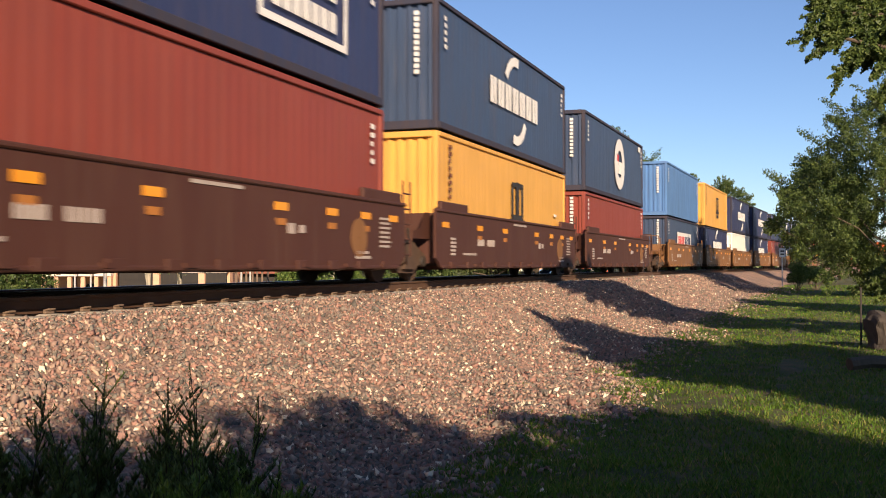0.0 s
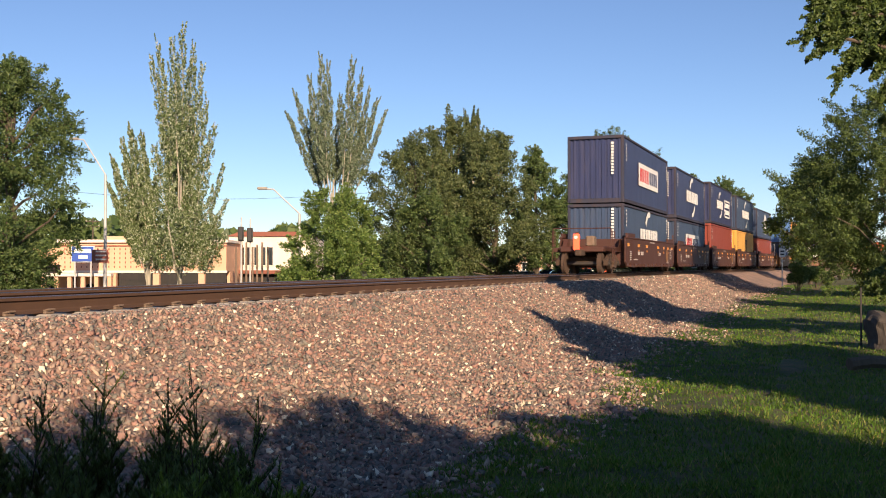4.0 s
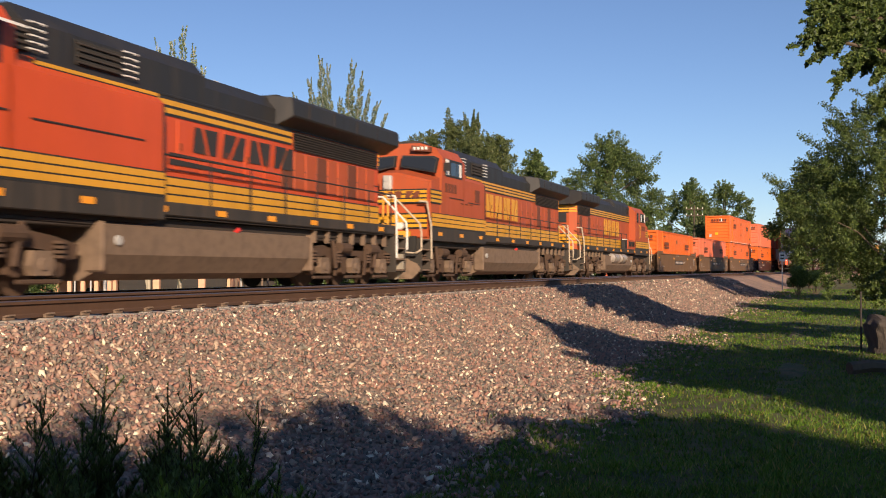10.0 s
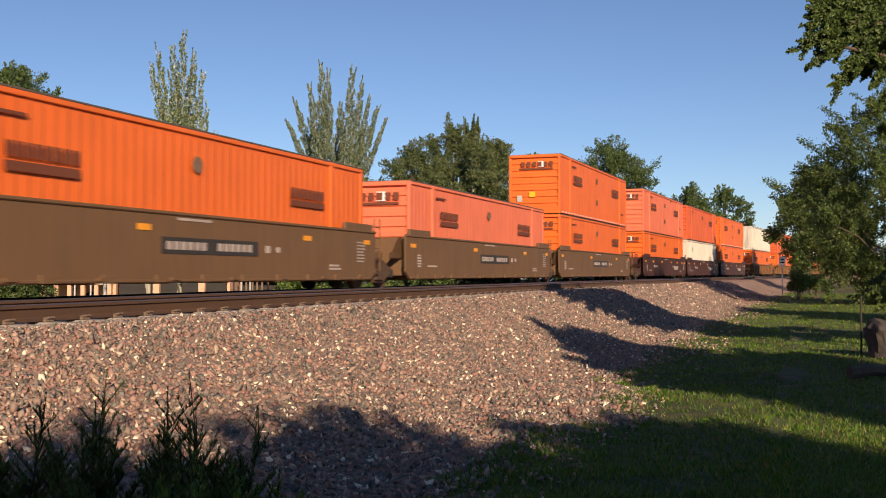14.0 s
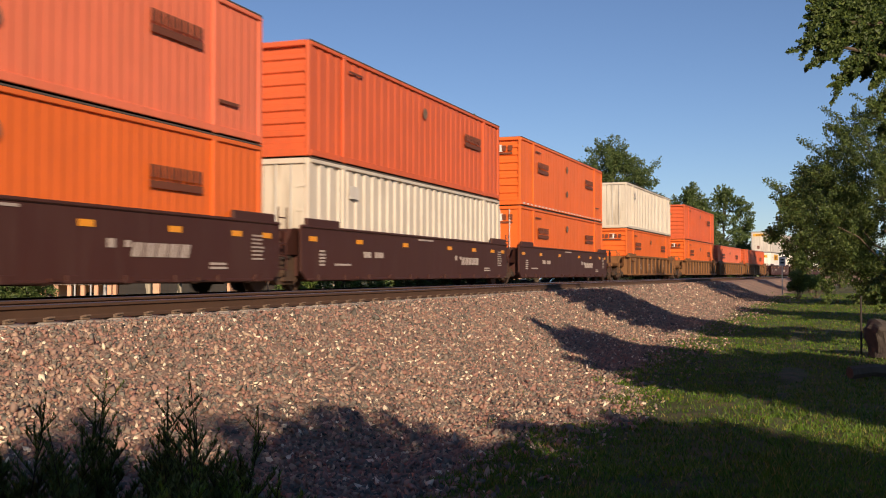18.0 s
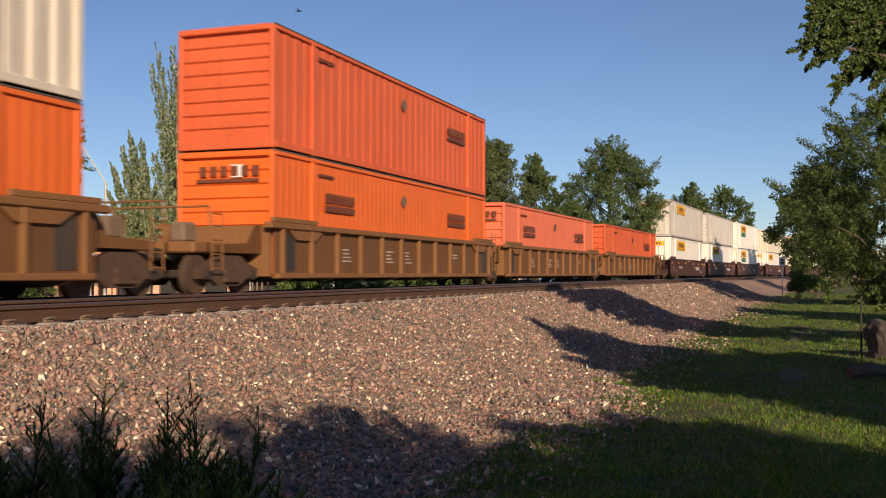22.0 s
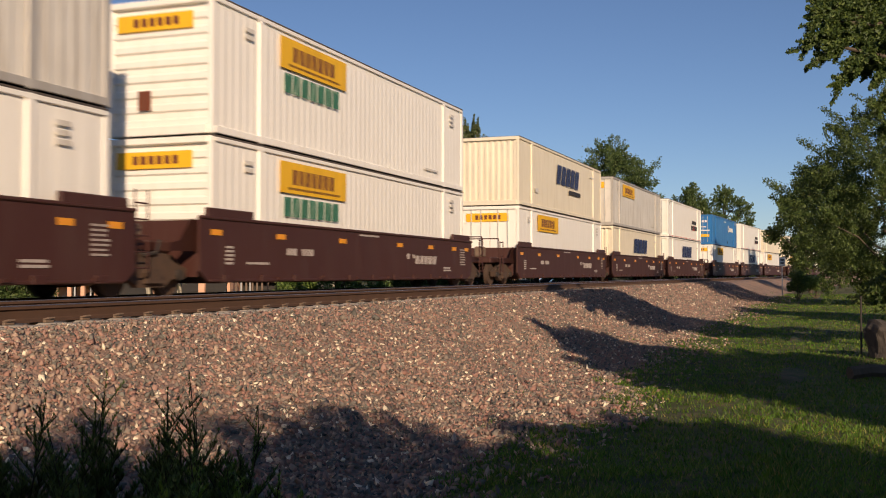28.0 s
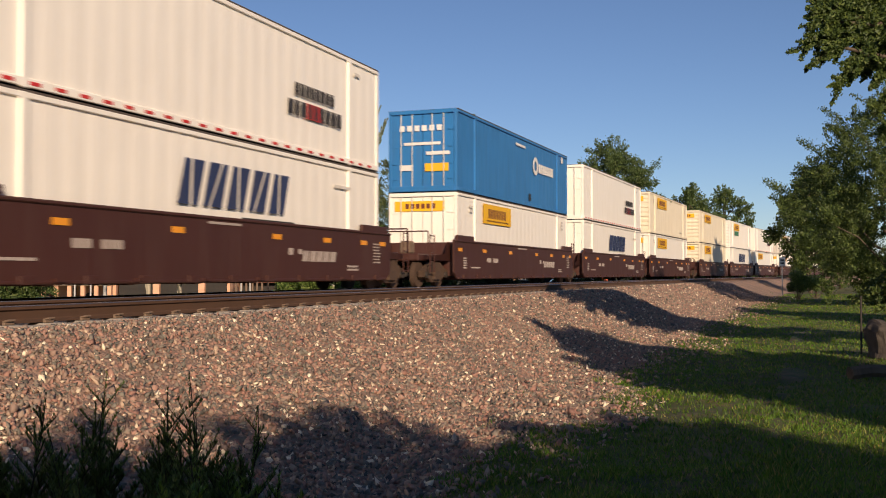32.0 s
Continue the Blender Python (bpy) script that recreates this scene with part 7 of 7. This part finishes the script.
            if e < 0:
                l = part("ditch_light", cyl(bmesh.new(), (-E, q * 0.92, 1.8), (-E - 0.16, q * 0.92, 1.8), 0.12, seg=14), M["galvanised"], c)
                part("lens", cyl(bmesh.new(), (-E - 0.155, q * 0.92, 1.8), (-E - 0.175, q * 0.92, 1.8), 0.095, seg=14), M["headlight"] if fresh else M["mark_white"], l)
        pts = [(e * (E + 0.16), -0.8 + 0.1 * i, 1.22 - 0.2 * abs(math.sin(math.pi * i / 8))) for i in range(17)]
        part("jumper_cable", tube(bmesh.new(), pts, 0.032, 6), yl if fresh and e < 0 else k, c)
        pts = [(e * (E + 0.3), -0.32 + 0.08 * i, 0.6 - 0.26 * math.sin(math.pi * i / 8)) for i in range(9)]
        part("air_hose", tube(bmesh.new(), pts, 0.03, 6), k, c)
    # rear of the hood
    part("end_window", box(tail, tail + 0.02, 0.1, 0.62, 2.9, 3.4, bevel=0.005), k, c)
    end_bands(c, "end_stripe", tail + 0.008, 1.1 - chamfer, 3.46, 3, 1, h=0.08, gap=0.05)
    end_bands(c, "end_stripe", tail + 0.008, 1.1 - chamfer, 1.8, 3, 1, h=0.12, gap=0.06)
    for q in (-1, 1):
        d = Vector((chamfer, q * 0.3, 0)).normalized()
        for z0, h, gap in ((3.46, 0.08, 0.05), (1.8, 0.12, 0.06)):
            bm = bmesh.new()
            for i in range(3):
                z = z0 + i * (h + gap)
                p = [(tail - 0.3, q * 1.1), (tail, q * (1.1 - chamfer)), (tail + 0.016, q * (1.116 - chamfer)), (tail - 0.284, q * 1.116)]
                prism(bm, p, "z", z, z + h)
            part("corner_stripe", bm, yl, c)
    part("number_board", box(wing1 - 0.03, wing1 + 0.02, -0.62, -0.3, 4.16, 4.28), M["mark_white"], c)
    part("rear_headlight", box(wing1 - 0.04, wing1 + 0.05, 0.02, 0.16, 4.1, 4.36, bevel=0.03), M["galvanised"], c)
    grab_stack(c, tail + 0.02, -0.55, 2.3, 3.3, 1, 2)
    return c


# ---- what the trains are made of ----
L53, W53, L40, W40 = 16.15, 2.59, 12.19, 2.438


LOW = 2.591


def spec(name, low=False):
    """The containers by name; low: the lower of the two usual heights."""
    key = name
    if (name, low) in BUILT:
        return BUILT[(name, low)]
    tag = [("logo", -4.55, 1.95, 1.75, 0.24, "mark_brown", 3), ("bar", -4.55, 1.68, 1.75, 0.16, "mark_brown", 0), ("logo", 4.7, 1.95, 1.8, 0.24, "mark_brown", 5), ("bar", 4.7, 1.7, 1.8, 0.14, "mark_brown", 0),
           ("bar", -5.4, 2.5, 0.9, 0.06, "mark_brown", 0), ("disc", -0.15, 2.2, 0.17, 0, "dusty_steel", 0), ("disc", -0.15, 1.0, 0.16, 0, "dusty_steel", 0), ("logo_end", -0.1, 2.42, 1.7, 0.24, "mark_brown", 0),
           ("bar_end", -0.1, 2.2, 1.7, 0.08, "mark_brown", 0), ("bar_end", -0.35, 2.42, 0.32, 0.3, "mark_white", 0), ("bar_end", 0.75, 0.75, 0.25, 0.3, "galvanised", 0), ("bar_end", 0.1, 0.95, 0.3, 0.26, "mark_yellow", 0), ("bar", 6.6, 0.7, 0.8, 0.07, "mark_brown", 0)]
    sign = [("bar", -3.45, 2.3, 3.55, 0.74, "mark_yellow", 0), ("logo", -3.5, 2.32, 2.3, 0.36, "mark_brown", 8), ("bar", -3.45, 2.04, 2.8, 0.06, "mark_brown", 0), ("stack", -1.95, 2.3, 0.3, 0.5, "mark_brown", 5),
            ("bar_end", 0.1, 2.42, 1.9, 0.36, "mark_yellow", 0), ("logo_end", 0.1, 2.42, 1.2, 0.18, "mark_brown", 0), ("stack", 6.9, 2.3, 0.5, 0.5, "silver", 4), ("stack", -6.6, 2.3, 0.4, 0.4, "silver", 6),
            ("bar_end", 0.35, 0.75, 0.32, 0.42, "mark_brown", 0), ("bar", 4.8, 0.45, 1.2, 0.06, "silver", 0)]
    green = [("logo", -3.55, 1.6, 3.0, 0.46, "mark_green", 9)]
    dark = [("logo", 0.4, 1.86, 4.5, 0.92, "mark_blue", 12), ("bar", 1.7, 1.14, 2.4, 0.2, "mark_black", 0), ("bar", 5.6, 2.3, 1.0, 0.08, "silver", 0), ("bar", -5.4, 0.8, 0.5, 0.2, "silver", 0)]
    adv = [("logo", 4.0, 1.55, 2.2, 0.3, "mark_black", 4), ("logo", 4.05, 1.08, 3.0, 0.36, "mark_black", 6), ("bar", 3.95, 1.08, 0.8, 0.38, "mark_red", 0), ("dashes", 0, 0, 0, 0, "mark_red", 0), ("stack", 6.6, 2.4, 0.5, 0.3, "silver", 3)]
    num = [("column_end", -0.75, 1.85, 0.12, 1.5, "mark_white", 0), ("stack", 5.5, 2.1, 0.16, 0.9, "mark_white", 2), ("stack", -5.6, 2.1, 0.16, 0.9, "mark_white", 3)]
    cma = [("swoosh", 0.1, 1.5, 0, 0.62, "mark_white", 0), ("logo", 0.1, 1.5, 4.8, 0.68, "mark_white", 2)]
    plate = [("bar", 0.0, 1.5, 5.3, 1.05, "mark_white", 0), ("logo", -1.2, 1.5, 2.4, 0.62, "mark_red", 2), ("logo", 1.3, 1.5, 2.3, 0.62, "mark_blue", 3)]
    table = {
        "orange": ("orange", L53, W53, "orange ribbed 53-foot container with dark lettering blocks", tag, "folds"),
        "orange_tape": ("orange", L53, W53, "orange ribbed container with white tape along its foot", tag + [("dashes", 0, 0, 0, 0, "mark_white", 0)], "folds"),
        "orange_doors": ("orange", L53, W53, "orange 53-foot container with doors leading", tag, "doors"),
        "orange_faded": ("orange_faded", L53, W53, "faded orange ribbed 53-foot container", tag, "folds"),
        "orange_red": ("orange_red", L53, W53, "red-orange deeply ribbed 53-foot container", tag[2:6], "folds"),
        "white_ribs": ("white_old", L53, W53, "white deeply ribbed 53-foot container", [("bar", -5.5, 2.2, 0.6, 0.35, "silver", 0)], "doors"),
        "white_sign": ("white", L53, W53, "white container with yellow name panels", sign, "doors"),
        "silver_sign": ("silver", L53, W53, "weathered silver container with yellow name panels", sign, "doors"),
        "cream_green": ("white", L53, W53, "off-white ribbed container with yellow panel and green lettering blocks", sign + green, "folds"),
        "cream_sign": ("cream", L53, W53, "cream container with yellow name panels", sign, "folds"),
        "cream_dark": ("cream", L53, W53, "cream container with slanted dark blue lettering blocks", dark, "upright"),
        "white_dark": ("white", L53, W53, "white container with slanted dark blue lettering blocks", dark, "doors"),
        "white_red": ("white", L53, W53, "dusty white container with red and white tape along its foot", adv, "doors"),
        "grey_ribs": ("silver", L53, W53, "grey ribbed container, unmarked", [], "folds"),
        "sky_blue": ("sky_blue", L53, W53, "bright blue container with white panels on its doors", [("ring", 2.1, 1.85, 0.4, 0, "mark_white", 0), ("logo", 3.9, 1.8, 2.6, 0.4, "mark_white", 5), ("bar", -0.2, 2.5, 1.4, 0.1, "mark_white", 0), ("bar", 1.2, 0.42, 0.3, 0.3, "mark_black", 0),
                     ("bar", 6.9, 2.6, 0.3, 0.3, "mark_white", 0), ("logo_end", 0.1, 2.25, 1.7, 0.2, "mark_white", 0), ("bar_end", 0.0, 1.7, 1.4, 0.1, "mark_white", 0),
                     ("bar_end", -0.6, 1.35, 0.9, 0.12, "mark_white", 0), ("bar_end", -0.55, 0.85, 0.9, 0.28, "mark_yellow", 0), ("bar_end", 0.6, 0.85, 0.5, 0.2, "mark_white", 0)], "doors"),
        "navy_plate": ("navy", L40, W40, "navy blue 40-foot container with a white name plate", plate + num, "upright"),
        "navy_logo": ("navy", L40, W40, "navy blue 40-foot container with a white logo between two arcs", cma + num, "upright"),
        "blue_logo": ("blue", L40, W40, "steel blue 40-foot container with a white logo between two arcs", cma + num, "upright"),
        "blue_plate": ("blue", L40, W40, "steel blue 40-foot container with a white name plate", plate + num, "upright"),
        "navy_frame": ("navy", L40, W40, "navy blue 40-foot container with a framed white panel", [("swoosh", -1.2, 1.5, 0, 0.5, "mark_white", 0), ("logo", -1.4, 1.5, 3.4, 0.6, "mark_white", 2), ("frame", 2.8, 1.35, 3.1, 1.35, "mark_white", 0),
                       ("logo", 2.8, 1.62, 2.3, 0.34, "mark_white", 4), ("logo", 2.8, 1.1, 2.3, 0.34, "mark_white", 7)] + num, "upright"),
        "blue_ring": ("blue", L40, W40, "steel blue 40-foot container with a round white emblem", [("ring", 0.3, 1.5, 1.05, 0, "mark_white", 0), ("logo", 0.3, 1.35, 1.1, 0.5, "mark_white", 1), ("bar", -0.1, 1.7, 0.4, 0.35, "mark_red", 0), ("bar", 5.0, 2.6, 0.5, 0.22, "mark_white", 0)] + num, "upright"),
        "light_blue": ("light_blue", L40, W40, "light blue 40-foot container with white marks", num, "upright"),
        "red40": ("red", L40, W40, "brick red 40-foot container with a column of white marks", num, "upright"),
        "yellow40": ("yellow", L40, W40, "yellow 40-foot container with a dark square emblem", [("frame", 0.25, 1.7, 1.1, 1.0, "mark_black", 1), ("bar", 0.25, 1.75, 0.28, 0.95, "mark_black", 0), ("bar", 0.25, 1.12, 1.5, 0.16, "mark_black", 0), ("logo", 0.25, 0.85, 1.0, 0.22, "mark_black", 3), ("stack", -5.3, 2.0, 0.2, 1.3, "mark_brown", 2), ("bar", 4.6, 1.5, 0.3, 0.08, "mark_white", 0)], "upright"),
        "white40": ("white", L40, W40, "plain white 40-foot container in a well", num[:0], "upright"),
    }
    color, L, W, label, marks, end = table[key]
    post = "rust_post" if color in ("navy", "blue") else "silver_post" if color == "silver" else None
    side = {"white_ribs": (0.55, 0.05), "orange_red": (0.5, 0.02)}.get(key, (0.28, 0.004) if L < 15 else (0.3, 0.008))
    if key in ("white_sign", "silver_sign", "white_dark", "cream_dark", "white_red", "sky_blue"):
        side = (0.6, 0.005)
    if low:
        marks = [(k, x, z - 0.2, w, h, col, s) for k, x, z, w, h, col, s in marks]
    return container((name, low), color, L, W, label, marks, end, side, post, H=LOW if low else HB)


# front of each box along train two, well colour, lower and upper box, joints ahead and behind
TRAIN_2 = [
    (238.6, "well_brown", "orange", None, "end", "shared"),
    (258.2, "well_brown", "orange_faded", None, "none", "shared"),
    (277.3, "well_brown", "orange", "orange_tape", "none", "end"),
    (299.3, "well_maroon", "orange", "orange_faded", "end", "shared"),
    (317.7, "well_maroon", "white_ribs", "orange_red", "none", "shared"),
    (336.8, "well_maroon", "orange_doors", "orange_tape", "none", "end"),
    (359.9, "well_ochre", "orange", "white_ribs", "end", "end"),
    (382.6, "well_ochre", "orange", "orange_red", "end", "shared"),
    (401.2, "well_ochre", "orange_faded", None, "none", "shared"),
    (420.4, "well_ochre", "orange_red", None, "none", "end"),
    (442.8, "well_maroon", "white_sign", "silver_sign", "end", "shared"),
    (462.0, "well_maroon", "white_sign", "grey_ribs", "none", "shared"),
    (481.4, "well_maroon", "cream_green", "cream_green", "none", "end"),
    (504.6, "well_maroon", "white_sign", "cream_dark", "end", "shared"),
    (523.8, "well_maroon", "cream_dark", "silver_sign", "none", "shared"),
    (543.1, "well_maroon", "white_dark", "white_red", "none", "end"),
    (566.0, "well_maroon", "white_sign", "sky_blue", "end", "shared"),
    (585.6, "well_maroon", "white_dark", "white_red", "none", "shared"),
    (604.9, "well_maroon", "white_sign", "cream_sign", "none", "end"),
    (627.5, "well_maroon", "cream_sign", "cream_sign", "end", "shared"),
    (646.6, "well_maroon", "white_dark", "cream_green", "none", "shared"),
    (665.8, "well_maroon", "white_sign", "white_red", "none", "end"),
    (688.8, "well_maroon", "white_sign", "silver_sign", "end", "shared"),
    (708.0, "well_maroon", "cream_sign", "white_sign", "none", "shared"),
    (727.2, "well_maroon", "white_sign", "cream_green", "none", "end"),
]
TRAIN_1 = [
    (-24.2, "well_red", "blue_logo", "navy_plate", "end", "shared"),
    (-9.05, "well_red", "blue_plate", "navy_logo", "none", "shared"),
    (6.1, "well_red", "red40", "navy_frame", "none", "shared"),
    (21.3, "well_red", "yellow40", "blue_logo", "none", "shared"),
    (36.5, "well_red", "red40", "blue_ring", "none", "end"),
    (55.9, "well_ochre_plain", "blue_plate", "light_blue", "end", "shared"),
    (71.3, "well_ochre_plain", "navy_logo", "yellow40", "none", "shared"),
    (86.5, "well_ochre_plain", "white40", "navy_logo", "none", "shared"),
    (101.7, "well_ochre_plain", "navy_logo", "navy_logo", "none", "shared"),
    (116.9, "well_ochre_plain", "red40", "navy_plate", "none", "end"),
    (136.3, "well_ochre_plain", "blue_plate", "blue_logo", "end", "shared"),
    (151.5, "well_ochre_plain", "navy_logo", "red40", "none", "shared"),
]
SPEED_1, START_1 = 17.05, -0.2
SPEED_2 = ((0, 16.2), (9, 16.36), (19, 16.64), (24, 16.8), (30, 17.28), (32, 17.45))


def run_2(t):
    """How far train two has come at t seconds."""
    d, (t0, v0) = 0.0, SPEED_2[0]
    for t1, v1 in SPEED_2[1:]:
        u = min(t, t1)
        if u > t0:
            v = v0 + (v1 - v0) * (u - t0) / (t1 - t0)
            d += (v0 + v) / 2 * (u - t0)
        t0, v0 = t1, v1
    return d


MOVING = []
PLACED = set()


def put(proto, s, off, z, train, turn=False):
    """A vehicle or box of a train, at s along the track when the clip starts."""
    m = on_track(s, off, z)
    if proto.name in PLACED:
        ob = copy_thing(proto, m)
    else:
        ob = proto
        ob.matrix_basis = m
        PLACED.add(proto.name)
    MOVING.append((ob, s, off, z, train, turn))
    return ob


WELLS = {"well_brown": "grey-brown container well car with smooth sides", "well_maroon": "dark maroon container well car with smooth sides",
         "well_ochre": "rusty ochre container well car with ribbed sides", "well_red": "oxide red container well car with smooth sides",
         "well_ochre_plain": "faded ochre container well car with smooth sides"}


def make_trains():
    for rows, L, off, train, floor in ((TRAIN_2, L53, FAR_TRACK, 2, 0.33), (TRAIN_1, L40, 0.0, 1, 0.4)):
        for front, well, low, high, jl, jr in rows:
            mid = front + L / 2
            car = well_car(well, well.replace("_plain", ""), WELLS[well], L / 2 + 0.1, jl, jr, ribbed=well == "well_ochre", top=1.6 if train == 2 else 1.52, floor=0.425 if train == 2 else 0.395)
            if front == -24.2:
                end = -(L / 2 + 0.1)
                dev = part("end_marker", box(end - 2.75, end - 2.55, 0.05, 0.29, 0.95, 1.62, bevel=0.03), M["tail_light"], car, "glowing red end-of-train marker")
                part("marker_lens", cyl(bmesh.new(), (end - 2.8, 0.17, 1.48), (end - 2.74, 0.17, 1.48), 0.07, seg=12), M["mark_white"], dev)
                part("marker_bracket", box(end - 2.6, end - 2.45, 0.1, 0.24, 0.8, 1.7), M["rust"], car)
            put(car, mid, off, FAR_RAIL if train == 2 else 0, train)
            short = train == 1 and front not in (6.1, 21.3)
            put(spec(low, short), mid, off, floor, train)
            if high:
                put(spec(high), mid, off, floor + (LOW if short else HB) + 0.045, train)
    a = locomotive("orange and black freight locomotive with yellow stripes and lit headlights", "new")
    b = locomotive("weathered orange freight locomotive with tall yellow lettering slabs", "worn")
    d = locomotive("older orange freight locomotive, running backwards, with silver air tanks", "old")
    put(a, 180.95, FAR_TRACK, FAR_RAIL, 2)
    put(b, 202.48, FAR_TRACK, FAR_RAIL, 2)
    put(d, 225.32, FAR_TRACK, FAR_RAIL, 2, True)


make_trains()


def bird(label):
    """A small dark bird, gliding with spread wings; it flies towards +x."""
    b = thing("bird", Matrix.Identity(4), label, "bird", "birds")
    bm = bmesh.new()
    for p, q, r0, r1 in (((-0.1, 0, 0), (0, 0, 0), 0.012, 0.03), ((0, 0, 0), (0.1, 0, 0), 0.03, 0.012), ((0.1, 0, 0), (0.17, 0, 0.005), 0.012, 0.022)):
        cyl(bm, p, q, r0, r1, seg=8)
    part("body", bm, M["black"], b)
    for e in (-1, 1):
        part("wing", prism(bmesh.new(), [(-0.05, e * 0.02), (0.04, e * 0.02), (0.08, e * 0.16), (0.1, e * 0.25), (0.05, e * 0.15)], "z", 0.0, 0.006), M["black"], b).rotation_euler = (e * 0.35, 0, 0)
    return b


def motions():
    times = [0.5 * i for i in range(65)]
    for ob, s, off, z, train, turn in MOVING:
        rows = []
        for t in times:
            p = s + START_1 + SPEED_1 * t if train == 1 else s - run_2(t)
            m = on_track(p, off, z)
            rows.append((t, m @ pose(0, 0, 0, 0, 0, 180) if turn else m))
        walk(ob, rows)
    # the birds cross the sky towards the town, one behind the other
    turn = math.degrees(math.atan2(-RIGHT.y, -RIGHT.x))
    for b, way in zip(BIRDS, (((0, 6000, -300), (16, 2050, -60), (18.7, 1370, 60), (19.3, 1215, 115), (19.9, 1055, 160), (20.2, 975, 167), (20.8, 822, 152), (21.4, 683, 140), (23.5, 190, 110), (32, -1800, -60)),
                              ((0, 6600, -200), (16, 2340, -30), (18.7, 1530, 10), (19.3, 1348, 15), (19.6, 1255, 20), (20.2, 1067, 40), (20.8, 878, 55), (21.1, 782, 38), (23.5, 180, 10), (32, -1800, -80)))):
        walk(b, [(t, pose(*across(px, 40, up(py, 40)), 0, 0, turn)) for t, px, py in way])


BIRDS = [bird("small dark bird in flight"), bird("small dark bird in flight")]
motions()
